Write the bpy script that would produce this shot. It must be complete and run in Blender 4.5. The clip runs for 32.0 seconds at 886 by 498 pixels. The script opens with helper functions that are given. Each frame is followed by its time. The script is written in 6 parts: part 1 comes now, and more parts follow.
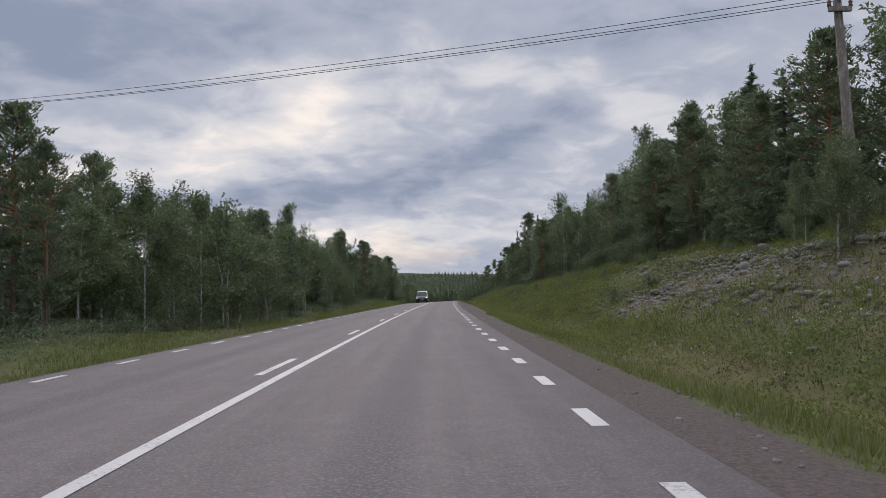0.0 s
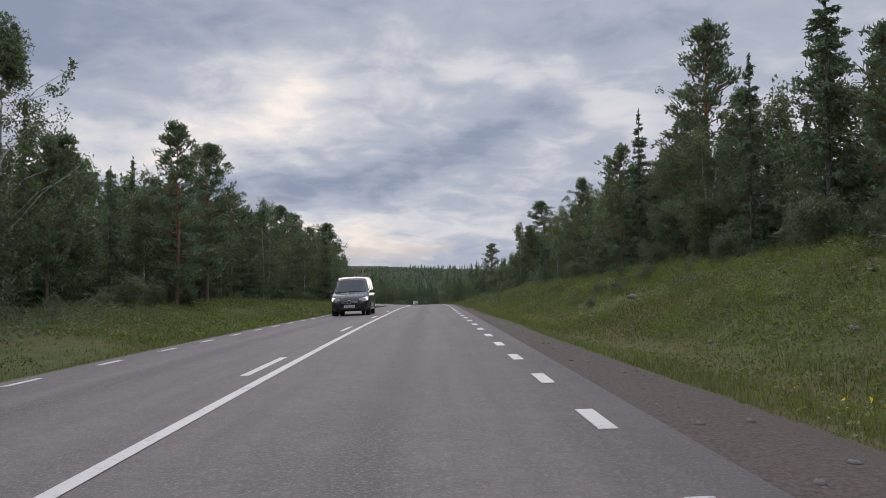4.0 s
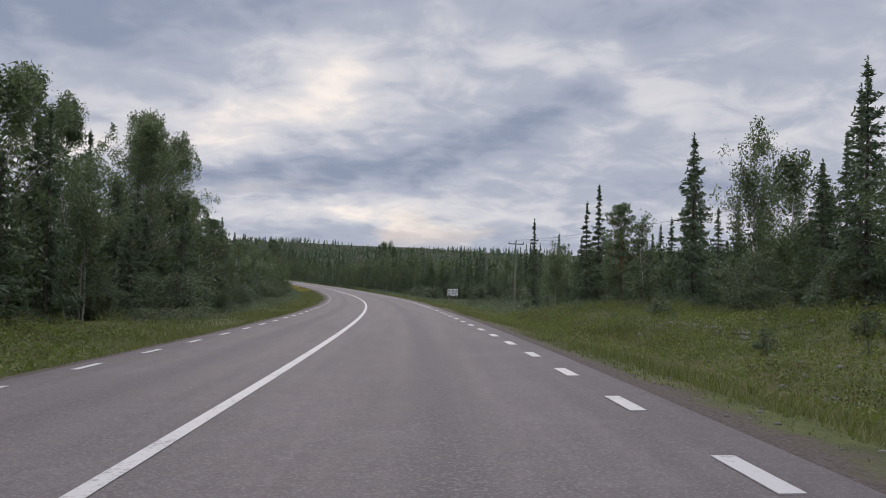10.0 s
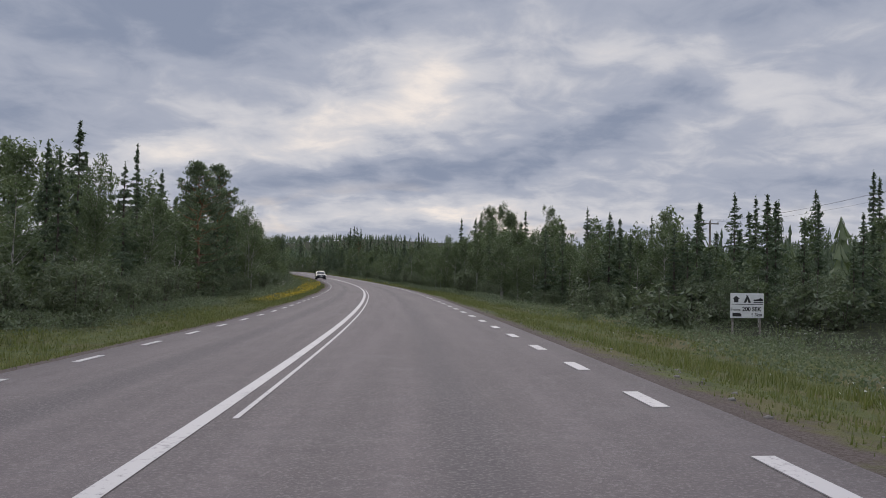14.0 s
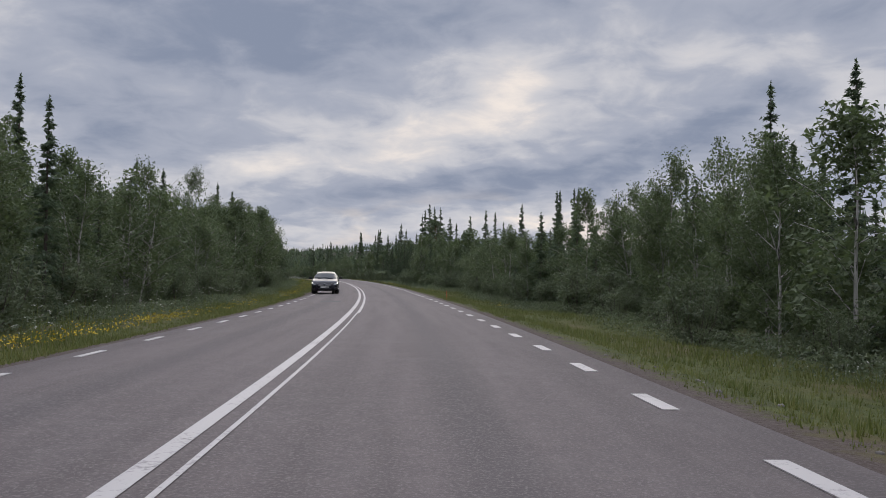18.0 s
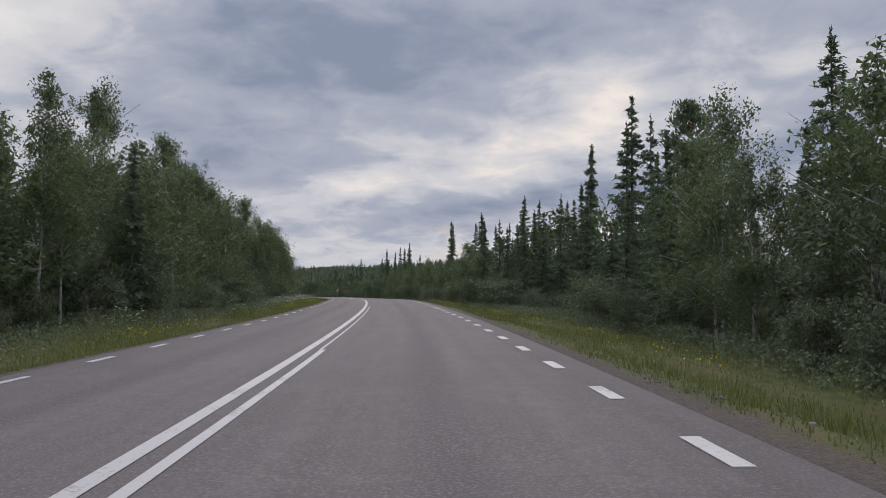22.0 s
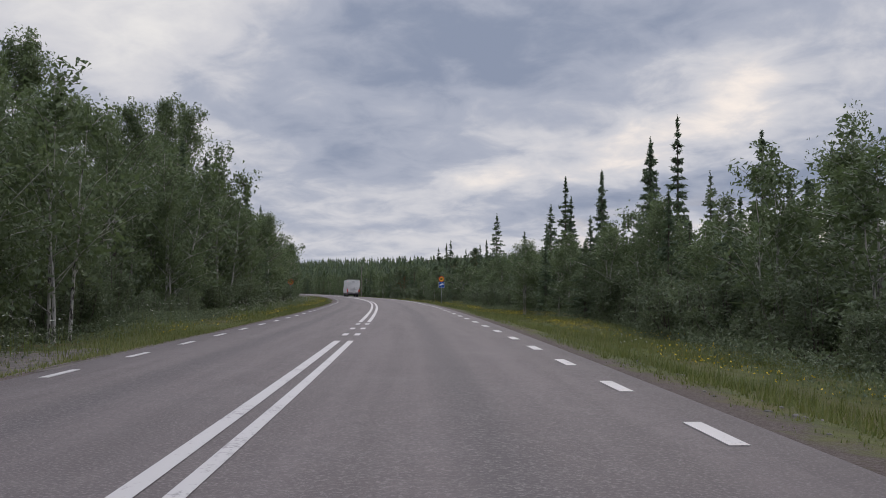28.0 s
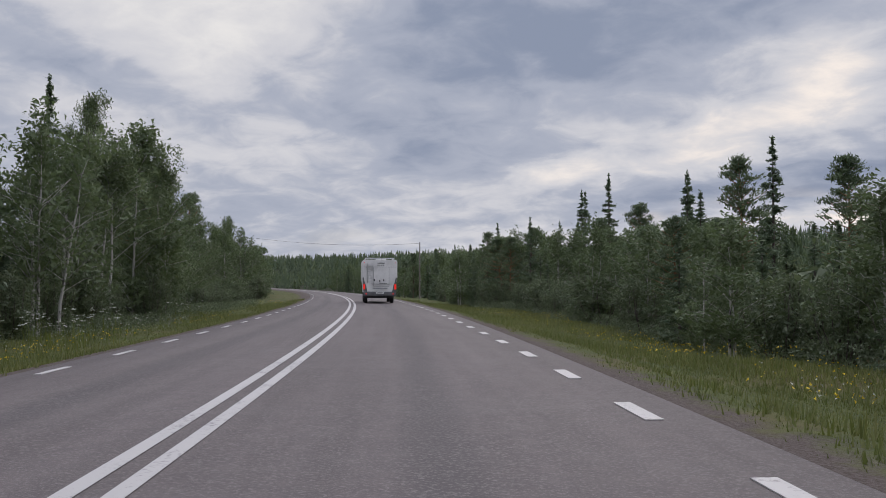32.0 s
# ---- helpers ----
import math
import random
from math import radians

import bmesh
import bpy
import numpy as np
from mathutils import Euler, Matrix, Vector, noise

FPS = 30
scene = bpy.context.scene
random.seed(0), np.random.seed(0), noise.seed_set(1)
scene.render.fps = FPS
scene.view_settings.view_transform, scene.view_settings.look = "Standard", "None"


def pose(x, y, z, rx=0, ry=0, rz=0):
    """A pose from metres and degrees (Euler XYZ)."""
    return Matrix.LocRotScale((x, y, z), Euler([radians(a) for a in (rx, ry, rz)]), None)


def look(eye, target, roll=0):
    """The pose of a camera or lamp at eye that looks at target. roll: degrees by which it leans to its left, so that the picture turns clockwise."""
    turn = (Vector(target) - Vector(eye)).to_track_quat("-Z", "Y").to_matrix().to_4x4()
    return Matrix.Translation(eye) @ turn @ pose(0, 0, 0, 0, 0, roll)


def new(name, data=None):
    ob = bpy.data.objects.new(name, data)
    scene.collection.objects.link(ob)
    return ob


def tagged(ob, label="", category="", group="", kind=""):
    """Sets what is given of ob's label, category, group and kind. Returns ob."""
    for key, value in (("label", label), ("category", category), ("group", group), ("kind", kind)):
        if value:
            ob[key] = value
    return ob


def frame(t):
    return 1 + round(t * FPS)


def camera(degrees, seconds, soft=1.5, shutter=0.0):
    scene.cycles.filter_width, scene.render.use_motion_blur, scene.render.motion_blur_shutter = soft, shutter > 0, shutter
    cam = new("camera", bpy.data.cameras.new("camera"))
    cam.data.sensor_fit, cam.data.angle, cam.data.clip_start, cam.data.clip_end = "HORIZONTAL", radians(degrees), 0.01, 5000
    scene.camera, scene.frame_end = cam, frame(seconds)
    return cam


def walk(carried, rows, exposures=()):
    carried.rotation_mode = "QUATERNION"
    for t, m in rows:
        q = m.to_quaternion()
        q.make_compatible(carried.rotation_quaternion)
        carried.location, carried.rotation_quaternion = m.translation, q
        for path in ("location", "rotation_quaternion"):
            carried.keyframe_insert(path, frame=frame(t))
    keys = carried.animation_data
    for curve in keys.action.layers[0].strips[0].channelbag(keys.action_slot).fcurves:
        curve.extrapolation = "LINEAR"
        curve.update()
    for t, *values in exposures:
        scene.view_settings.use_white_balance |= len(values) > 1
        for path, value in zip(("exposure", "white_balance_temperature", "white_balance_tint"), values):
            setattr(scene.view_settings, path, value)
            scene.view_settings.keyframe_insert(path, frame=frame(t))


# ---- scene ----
EXPOSURES = ((0.0, 0.12), (9.0, 0.12), (13.0, -0.02), (20.0, -0.04), (27.0, 0.04), (32.0, 0.04))
cam = camera(56.07, 32.0, soft=0.85, shutter=0.0)
# seconds, place, tilt, lean, heading
PATH = [
    (0.0, 2.24, -0.28, 1.164, 93.04, 0.89, -0.89),
    (0.5, 2.31, 11.87, 1.145, 93.19, 0.77, -1.29),
    (1.0, 2.41, 23.98, 1.126, 93.12, 0.70, -1.52),
    (1.5, 2.54, 35.99, 1.106, 93.03, 0.72, -1.66),
    (2.0, 2.69, 47.98, 1.081, 93.12, 0.87, -1.72),
    (2.5, 2.87, 60.00, 1.052, 92.84, 0.62, -1.96),
    (3.0, 3.09, 72.05, 1.023, 92.77, 0.50, -2.09),
    (3.5, 3.34, 84.11, 1.000, 92.75, 0.36, -2.35),
    (4.0, 3.62, 96.19, 0.985, 92.68, 0.25, -2.56),
    (4.5, 3.93, 108.27, 0.970, 92.58, 0.20, -2.71),
    (5.0, 4.26, 120.35, 0.938, 92.46, 0.18, -2.78),
    (5.5, 4.60, 132.39, 0.879, 92.34, 0.19, -2.77),
    (6.0, 4.94, 144.41, 0.805, 92.24, 0.25, -2.67),
    (6.5, 5.28, 156.34, 0.710, 92.11, -0.19, -2.67),
    (7.0, 5.60, 168.18, 0.544, 91.88, -0.41, -2.46),
    (7.5, 5.86, 179.93, 0.328, 91.83, -0.51, -2.33),
    (8.0, 6.03, 191.69, 0.103, 91.54, -0.45, -1.99),
    (8.5, 6.08, 203.54, -0.128, 91.72, -0.84, -1.56),
    (9.0, 5.99, 215.42, -0.367, 91.63, -0.99, -1.06),
    (9.5, 5.78, 227.26, -0.606, 91.70, -1.15, -0.51),
    (10.0, 5.42, 239.12, -0.851, 91.67, -1.27, 0.06),
    (10.5, 4.92, 251.03, -1.111, 91.52, -1.34, 0.79),
    (11.0, 4.27, 263.03, -1.381, 91.49, -1.47, 1.41),
    (11.5, 3.50, 275.15, -1.646, 91.45, -1.41, 2.08),
    (12.0, 2.56, 287.28, -1.884, 91.48, -1.40, 2.78),
    (12.5, 1.44, 299.29, -2.095, 91.58, -1.36, 3.72),
    (13.0, 0.13, 311.24, -2.300, 91.73, -1.29, 4.63),
    (13.5, -1.39, 323.18, -2.492, 91.51, -1.26, 5.65),
    (14.0, -3.11, 335.10, -2.666, 91.56, -1.20, 6.57),
    (14.5, -5.00, 346.99, -2.833, 91.57, -1.12, 7.31),
    (15.0, -7.06, 358.85, -2.980, 91.62, -1.07, 8.06),
    (15.5, -9.27, 370.69, -3.087, 91.71, -1.04, 8.81),
    (16.0, -11.63, 382.49, -3.171, 91.83, -1.02, 9.53),
    (16.5, -14.13, 394.26, -3.250, 91.97, -0.98, 10.20),
    (17.0, -16.77, 405.99, -3.320, 92.13, -0.92, 10.83),
    (17.5, -19.54, 417.67, -3.382, 92.07, -0.82, 11.69),
    (18.0, -22.43, 429.24, -3.440, 92.09, -0.78, 12.45),
    (18.5, -25.43, 440.65, -3.475, 92.26, -0.65, 13.23),
    (19.0, -28.61, 452.01, -3.479, 92.55, -0.56, 14.00),
    (19.5, -32.01, 463.45, -3.471, 92.66, -0.59, 14.83),
    (20.0, -35.60, 474.86, -3.450, 92.95, -0.66, 15.62),
    (20.5, -39.31, 486.16, -3.396, 92.88, -0.54, 16.36),
    (21.0, -43.17, 497.42, -3.323, 93.08, -0.41, 17.14),
    (21.5, -47.16, 508.74, -3.244, 93.05, -0.51, 18.11),
    (22.0, -51.31, 519.99, -3.155, 93.14, -0.56, 19.00),
    (22.5, -55.63, 531.08, -3.058, 93.13, -0.53, 19.76),
    (23.0, -60.09, 542.06, -2.961, 93.15, -0.46, 20.56),
    (23.5, -64.71, 553.00, -2.868, 93.19, -0.53, 21.17),
    (24.0, -69.44, 563.91, -2.784, 93.24, -0.56, 21.85),
    (24.5, -74.27, 574.79, -2.702, 93.10, -0.53, 22.66),
    (25.0, -79.21, 585.54, -2.642, 92.72, -0.51, 23.53),
    (25.5, -84.25, 596.05, -2.643, 92.98, -0.48, 24.28),
    (26.0, -89.41, 606.43, -2.684, 93.05, -0.46, 25.02),
    (26.5, -94.68, 616.68, -2.728, 92.95, -0.44, 25.74),
    (27.0, -100.05, 626.84, -2.762, 92.78, -0.43, 26.43),
    (27.5, -105.53, 636.92, -2.784, 92.68, -0.44, 27.07),
    (28.0, -111.10, 646.94, -2.803, 92.66, -0.45, 27.65),
    (28.5, -116.75, 656.89, -2.825, 92.68, -0.39, 28.20),
    (29.0, -122.45, 666.69, -2.852, 92.48, -0.38, 28.67),
    (29.5, -128.15, 676.28, -2.884, 92.52, -0.33, 29.32),
    (30.0, -133.92, 685.75, -2.917, 92.53, -0.29, 29.91),
    (30.5, -139.82, 695.17, -2.963, 92.33, -0.23, 30.56),
    (31.0, -145.83, 704.51, -3.025, 92.27, -0.06, 31.16),
    (31.5, -151.92, 713.72, -3.093, 92.22, -0.18, 31.92),
    (32.0, -158.12, 722.83, -3.157, 92.32, -0.19, 32.83),
]
walk(cam, [(t, pose(x, y, z, a, b, c)) for t, x, y, z, a, b, c in PATH], exposures=EXPOSURES)

# the road: every 40 m along it from -40 m, its bend, its height and its cross slope
BEND = [-0.000454, -0.000457, -0.000194, -0.000257, -0.000098, 0.000076, 0.000886, 0.001056, 0.001345, 0.001302, 0.001033, 0.001089, 0.001333, 0.001004, 0.001063, 0.001006, 0.001275, 0.000973, 0.000960, 0.001019, 0.001564, 0.001362, 0.001179, 0.001106, 0.001041, 0.000985, 0.000937, 0.000896, 0.000863, 0.000836, 0.000817, 0.000804, 0.000797]
RISE = [0.183, 0.097, 0.000, -0.113, -0.176, -0.464, -1.210, -1.978, -2.860, -3.556, -4.111, -4.369, -4.560, -4.546, -4.301, -3.976, -3.693, -3.841, -3.901, -4.031, -4.283, -4.467, -4.628, -4.762, -4.874, -4.967, -5.045, -5.110, -5.167, -5.217, -5.261, -5.302, -5.342]
LEAN = [0.0034, 0.0019, -0.0130, -0.0200, -0.0285, -0.0470, -0.0436, -0.0293, -0.0194, -0.0224, -0.0219, -0.0114, -0.0019, -0.0070, -0.0113, -0.0172, -0.0144, -0.0071, -0.0047, -0.0133, -0.0161, 0.0008, 0.0059, 0.0098, 0.0126, 0.0146, 0.0160, 0.0171, 0.0178, 0.0183, 0.0187, 0.0189, 0.0190]
EDGE_RIGHT, EDGE_LEFT, CENTRE_GAP = 3.575, -3.075, 0.175
ALONG = np.arange(-160.0, 1560.1, 2.0)


def road_line():
    knots = np.arange(-40.0, 1241.0, 40.0)
    bend = np.interp(ALONG, knots, BEND)
    soft = np.hanning(23) / np.hanning(23).sum()
    rise = np.convolve(np.pad(np.interp(ALONG, knots, RISE), 11, mode="edge"), soft, "valid")
    turn = np.concatenate([[0], np.cumsum(bend[1:] + bend[:-1])])
    turn -= np.interp(0, ALONG, turn)
    dx, dy = -np.sin(turn), np.cos(turn)
    x = np.concatenate([[0], np.cumsum(dx[1:] + dx[:-1])])
    y = np.concatenate([[0], np.cumsum(dy[1:] + dy[:-1])])
    return turn, x - np.interp(0, ALONG, x), y - np.interp(0, ALONG, y), rise, np.interp(ALONG, knots, LEAN)


TURN, LINE_X, LINE_Y, LINE_Z, LINE_B = road_line()
PAVED_LEFT, PAVED_RIGHT = EDGE_LEFT - 0.33, EDGE_RIGHT + 0.46

# stony patches on the cut bank: along from, to, beside from, to
SCREE = [(13.0, 36.0, 9.0, 14.0), (57.0, 62.0, 8.6, 9.4), (176.0, 195.0, 7.6, 10.0), (200.0, 238.0, 10.6, 14.4), (262.0, 281.0, 9.4, 11.6)]

# how high the ground stands beside the road: the cut bank on one side, the verge on the other
BANK = ([-160, 0, 60, 110, 150, 190, 225, 245, 265, 285, 310, 370, 420, 1560], [3.3, 3.2, 2.9, 2.4, 2.2, 2.1, 1.8, 1.1, 0.6, 0.1, -1.1, -1.3, -0.8, -0.8])
VERGE = ([-160, 0, 80, 130, 170, 225, 255, 290, 1560], [-0.2, -0.2, -0.1, 0.4, 0.6, 0.5, 0.0, -0.6, -0.6])


def spot(s, lat, up=0.0):
    """Points at s along the road and lat to its right, on the road's own tilted plane."""
    t, b = np.interp(s, ALONG, TURN), np.interp(s, ALONG, LINE_B)
    return np.stack([np.interp(s, ALONG, LINE_X) + lat * np.cos(t), np.interp(s, ALONG, LINE_Y) + lat * np.sin(t),
                     np.interp(s, ALONG, LINE_Z) - np.clip(lat, -4.0, 4.6) * np.tan(b) + up], -1)


def waves(s, lat):
    return (np.sin(s * 0.31 + lat * 0.17) + np.sin(s * 0.13 - lat * 0.41 + 1.3) + np.sin(s * 0.57 + lat * 0.83 + 0.4) * 0.6 + np.sin(s * 1.3 - lat * 1.1) * 0.35) / 3


def relief(s, lat):
    """The height of the ground over the road's plane."""
    s, lat = np.broadcast_arrays(np.asarray(s, float), np.asarray(lat, float))
    a, b = np.interp(s, *BANK), np.interp(s, *VERGE)
    out = np.zeros(s.shape)
    right = [(PAVED_RIGHT, 0 * a - 0.02), (4.9, 0 * a - 0.07), (6.3, 0 * a - 0.42), (7.4, np.minimum(-0.5, a * 0.4 - 0.2) * 0 - 0.5), (10.0, -0.5 + (a + 0.5) * 0.42),
             (12.5, -0.5 + (a + 0.5) * 0.78), (15.5, a), (30, a + 0.5), (70, a + 0.8), (300, a + 8), (700, a + 34), (2500, a + 60)]
    left = [(-PAVED_LEFT, 0 * b - 0.02), (3.9, 0 * b - 0.07), (5.4, 0 * b - 0.4), (7.5, -0.35 + (b + 0.35) * 0.25), (11, b), (30, b + 0.3), (80, b + 0.6), (300, b + 8), (560, b + 18)]
    for table, m, u in ((right, lat >= PAVED_RIGHT, lat), (left, -lat >= -PAVED_LEFT, -lat)):
        for (u0, z0), (u1, z1) in zip(table[:-1], table[1:]):
            k = m & (u >= u0) & (u <= u1)
            w = (u - u0) / (u1 - u0)
            w = w * w * (3 - 2 * w) if u0 > 9 else w
            out = np.where(k, z0 + (z1 - z0) * w, out)
    rough = np.clip((np.abs(lat) - 5.0) / 4.0, 0, 1)
    out = out + rough * waves(s, lat) * np.where(np.abs(lat) > 7, 0.28, 0.12)
    far = np.clip((np.abs(lat) - 150) / 200, 0, 1)
    out = out + far * (np.sin(s * 0.011 + 0.6) + np.sin(s * 0.023 + lat * 0.006)) * 5
    out = out + np.clip((s - 950) / 500, 0, 1) * np.clip((np.abs(lat) - 20) / 60, 0, 1) * 15
    return np.where((lat > PAVED_LEFT) & (lat < PAVED_RIGHT), -0.16, out)


def on_ground(s, lat, sink=0.0):
    p = spot(s, lat)
    p[..., 2] += relief(s, lat) - sink
    return p


def heading(s):
    return float(np.degrees(np.interp(s, ALONG, TURN)))


# ---- sky and sun
SUN_AZ, SUN_EL = 9.8, 11.3
sun_dir = Vector((-math.sin(radians(SUN_AZ)) * math.cos(radians(SUN_EL)), math.cos(radians(SUN_AZ)) * math.cos(radians(SUN_EL)), math.sin(radians(SUN_EL))))


def link(tree, a, b):
    tree.links.new(a, b)


class Net:
    """Short names for building a node tree."""

    def __init__(self, tree):
        self.t = tree
        tree.nodes.clear()

    def n(self, kind, **kw):
        node = self.t.nodes.new(kind)
        for k, v in kw.items():
            if k.startswith("i_"):
                node.inputs[k[2:].replace("_", " ")].default_value = v
        return node

    def put(self, socket, v):
        if isinstance(v, bpy.types.NodeSocket):
            self.t.links.new(v, socket)
        else:
            socket.default_value = v

    def math(self, op, a, b=0.0, clamp=False):
        node = self.t.nodes.new("ShaderNodeMath")
        node.operation, node.use_clamp = op, clamp
        self.put(node.inputs[0], a)
        self.put(node.inputs[1], b)
        return node.outputs[0]

    def mix(self, f, a, b, kind="MIX"):
        node = self.t.nodes.new("ShaderNodeMix")
        node.data_type, node.blend_type = "RGBA", kind
        self.put(node.inputs[0], f)
        self.put(node.inputs[6], a if isinstance(a, bpy.types.NodeSocket) else (*a, 1))
        self.put(node.inputs[7], b if isinstance(b, bpy.types.NodeSocket) else (*b, 1))
        return node.outputs[2]

    def ramp(self, v, lo, hi, smooth=True):
        node = self.t.nodes.new("ShaderNodeMapRange")
        node.interpolation_type = "SMOOTHSTEP" if smooth else "LINEAR"
        self.put(node.inputs[0], v)
        node.inputs[1].default_value, node.inputs[2].default_value = lo, hi
        return node.outputs[0]

    def noise(self, vec, scale, detail=3.0, rough=0.55, warp=0.0):
        node = self.t.nodes.new("ShaderNodeTexNoise")
        self.put(node.inputs["Vector"], vec)
        node.inputs["Scale"].default_value, node.inputs["Detail"].default_value = scale, detail
        node.inputs["Roughness"].default_value, node.inputs["Distortion"].default_value = rough, warp
        return node.outputs["Fac"]


# cloud masses: bearing to the left, height, half length, half thickness (degrees), slant, strength
PALE_CLOUDS = [
    (9.0, 11.2, 3.0, 1.8, -28, 0.28), (10.5, 12.0, 8.0, 3.8, -20, 0.18), (17.0, 8.9, 4.6, 1.5, -14, 0.24), (26.0, 6.9, 3.2, 0.9, -6, 0.28), (47.0, 16.3, 8.5, 2.3, -20, 0.42),
    (58.0, 18.6, 6.0, 2.2, 0, 0.34), (42.0, 12.8, 3.4, 1.5, -35, 0.20), (-8.5, 14.6, 7.0, 1.6, 14, 0.16), (-17.0, 10.6, 8.0, 1.3, 10, 0.14), (3.0, 4.1, 12.0, 0.9, 0, 0.22),
    (24.0, 2.8, 14.0, 1.2, 0, 0.14), (49.0, 8.3, 7.0, 1.8, -10, 0.14), (21.0, 14.6, 4.0, 2.0, -25, 0.10), (7.2, 4.2, 2.2, 0.7, 0, 0.24), (35.0, 5.6, 6.0, 0.9, 0, 0.12),
]
DARK_CLOUDS = [
    (27.0, 15.8, 9.5, 2.9, 8, 0.36), (38.0, 10.6, 8.5, 1.5, 22, 0.22), (8.0, 18.6, 12.0, 2.4, -8, 0.28), (4.0, 7.5, 8.5, 1.2, -9, 0.34), (-6.5, 10.6, 6.0, 1.1, -24, 0.26),
    (17.0, 5.6, 7.0, 0.9, -5, 0.26), (57.0, 14.0, 6.5, 1.4, 12, 0.26), (-15.0, 17.4, 8.0, 1.9, 0, 0.20), (-18.0, 6.0, 7.0, 0.8, 4, 0.20), (30.0, 10.0, 6.0, 1.2, 14, 0.12),
    (22.0, 18.5, 9.0, 2.0, 0, 0.14), (52.0, 4.2, 10.0, 1.1, 0, 0.10), (5.0, 2.3, 14.0, 0.7, 0, 0.16),
]


def build_world():
    world = bpy.data.worlds.new("sky")
    scene.world = world
    world.use_nodes = True
    w = Net(world.node_tree)
    t = world.node_tree
    coord = t.nodes.new("ShaderNodeTexCoord").outputs["Generated"]
    sep = t.nodes.new("ShaderNodeSeparateXYZ")
    link(t, coord, sep.inputs[0])
    x, y, z = sep.outputs
    up = w.math("MAXIMUM", z, 0.0)
    low = w.math("ADD", up, 0.24)
    flat = t.nodes.new("ShaderNodeCombineXYZ")
    link(t, w.math("DIVIDE", x, low), flat.inputs[0])
    link(t, w.math("DIVIDE", y, low), flat.inputs[1])
    plane = flat.outputs[0]
    # bearing and height in degrees, with ragged edges from noise
    bearing = w.math("DEGREES", w.math("ARCTAN2", w.math("MULTIPLY", x, -1.0), y))
    height = w.math("DEGREES", w.math("ARCSINE", z))
    ragged = t.nodes.new("ShaderNodeTexNoise")
    link(t, plane, ragged.inputs["Vector"])
    ragged.inputs["Scale"].default_value, ragged.inputs["Detail"].default_value, ragged.inputs["Roughness"].default_value = 2.6, 7.0, 0.56
    split = t.nodes.new("ShaderNodeSeparateColor")
    link(t, ragged.outputs["Color"], split.inputs[0])
    side = w.math("ADD", bearing, w.math("MULTIPLY", w.math("SUBTRACT", split.outputs[0], 0.5), 11.0))
    tall = w.math("ADD", height, w.math("MULTIPLY", w.math("SUBTRACT", split.outputs[1], 0.5), w.math("ADD", 1.0, w.math("MULTIPLY", up, 26.0))))
    place = t.nodes.new("ShaderNodeCombineXYZ")
    link(t, side, place.inputs[0])
    link(t, tall, place.inputs[1])
    big = w.noise(plane, 1.05, 5.0, 0.45, 0.6)
    fine = w.noise(plane, 6.0, 7.0, 0.56, 0.4)
    cover = w.math("ADD", 0.48, w.math("ADD", w.math("MULTIPLY", w.math("SUBTRACT", big, 0.5), 0.35), w.math("MULTIPLY", w.math("SUBTRACT", fine, 0.5), 0.74)))
    for clouds, sign in ((PALE_CLOUDS, 1.0), (DARK_CLOUDS, -1.0)):
        for at, lift, long, thick, slant, power in clouds:
            local = t.nodes.new("ShaderNodeMapping")
            local.vector_type = "TEXTURE"
            link(t, place.outputs[0], local.inputs["Vector"])
            local.inputs["Location"].default_value = (at, lift, 0)
            local.inputs["Rotation"].default_value = (0, 0, radians(slant))
            local.inputs["Scale"].default_value = (long, thick, 1)
            square = t.nodes.new("ShaderNodeVectorMath")
            square.operation = "DOT_PRODUCT"
            link(t, local.outputs[0], square.inputs[0])
            link(t, local.outputs[0], square.inputs[1])
            add = t.nodes.new("ShaderNodeMath")
            add.operation = "MULTIPLY_ADD"
            link(t, w.math("POWER", 0.45, square.outputs["Value"]), add.inputs[0])
            add.inputs[1].default_value = sign * power
            link(t, cover, add.inputs[2])
            cover = add.outputs[0]
    dot = t.nodes.new("ShaderNodeVectorMath")
    dot.operation = "DOT_PRODUCT"
    link(t, coord, dot.inputs[0])
    dot.inputs[1].default_value = sun_dir
    near = w.ramp(dot.outputs["Value"], 0.90, 1.0)
    cloud = w.mix(w.ramp(cover, 0.05, 0.42), (0.232, 0.27, 0.365), (0.365, 0.392, 0.475))
    cloud = w.mix(w.ramp(cover, 0.38, 0.68), cloud, (0.56, 0.56, 0.60))
    bright = w.mix(near, (0.74, 0.72, 0.71), (0.92, 0.82, 0.74))
    cloud = w.mix(w.ramp(cover, 0.62, 1.06), cloud, bright)
    # thin gaps low over the land show the clear sky
    strip = w.math("MULTIPLY", w.ramp(up, 0.12, 0.06), w.ramp(up, 0.02, 0.05))
    bands = w.noise(plane, 1.6, 4.0, 0.5, 0.2)
    sky = t.nodes.new("ShaderNodeTexSky")
    sky.sky_type, sky.sun_disc = "NISHITA", False
    sky.sun_elevation, sky.sun_rotation = radians(SUN_EL), radians(-SUN_AZ)
    clear = w.mix(1.0, sky.outputs[0], (0.07, 0.07, 0.07), "MULTIPLY")
    holes = w.math("MULTIPLY", strip, w.ramp(bands, 0.44, 0.34))
    both = w.mix(w.math("MULTIPLY", holes, 0.06), cloud, clear)
    # an overcast sky is brighter overhead
    gain = w.math("ADD", 1.08, w.math("MULTIPLY", w.ramp(up, 0.40, 0.80), ZENITH))
    back = t.nodes.new("ShaderNodeBackground")
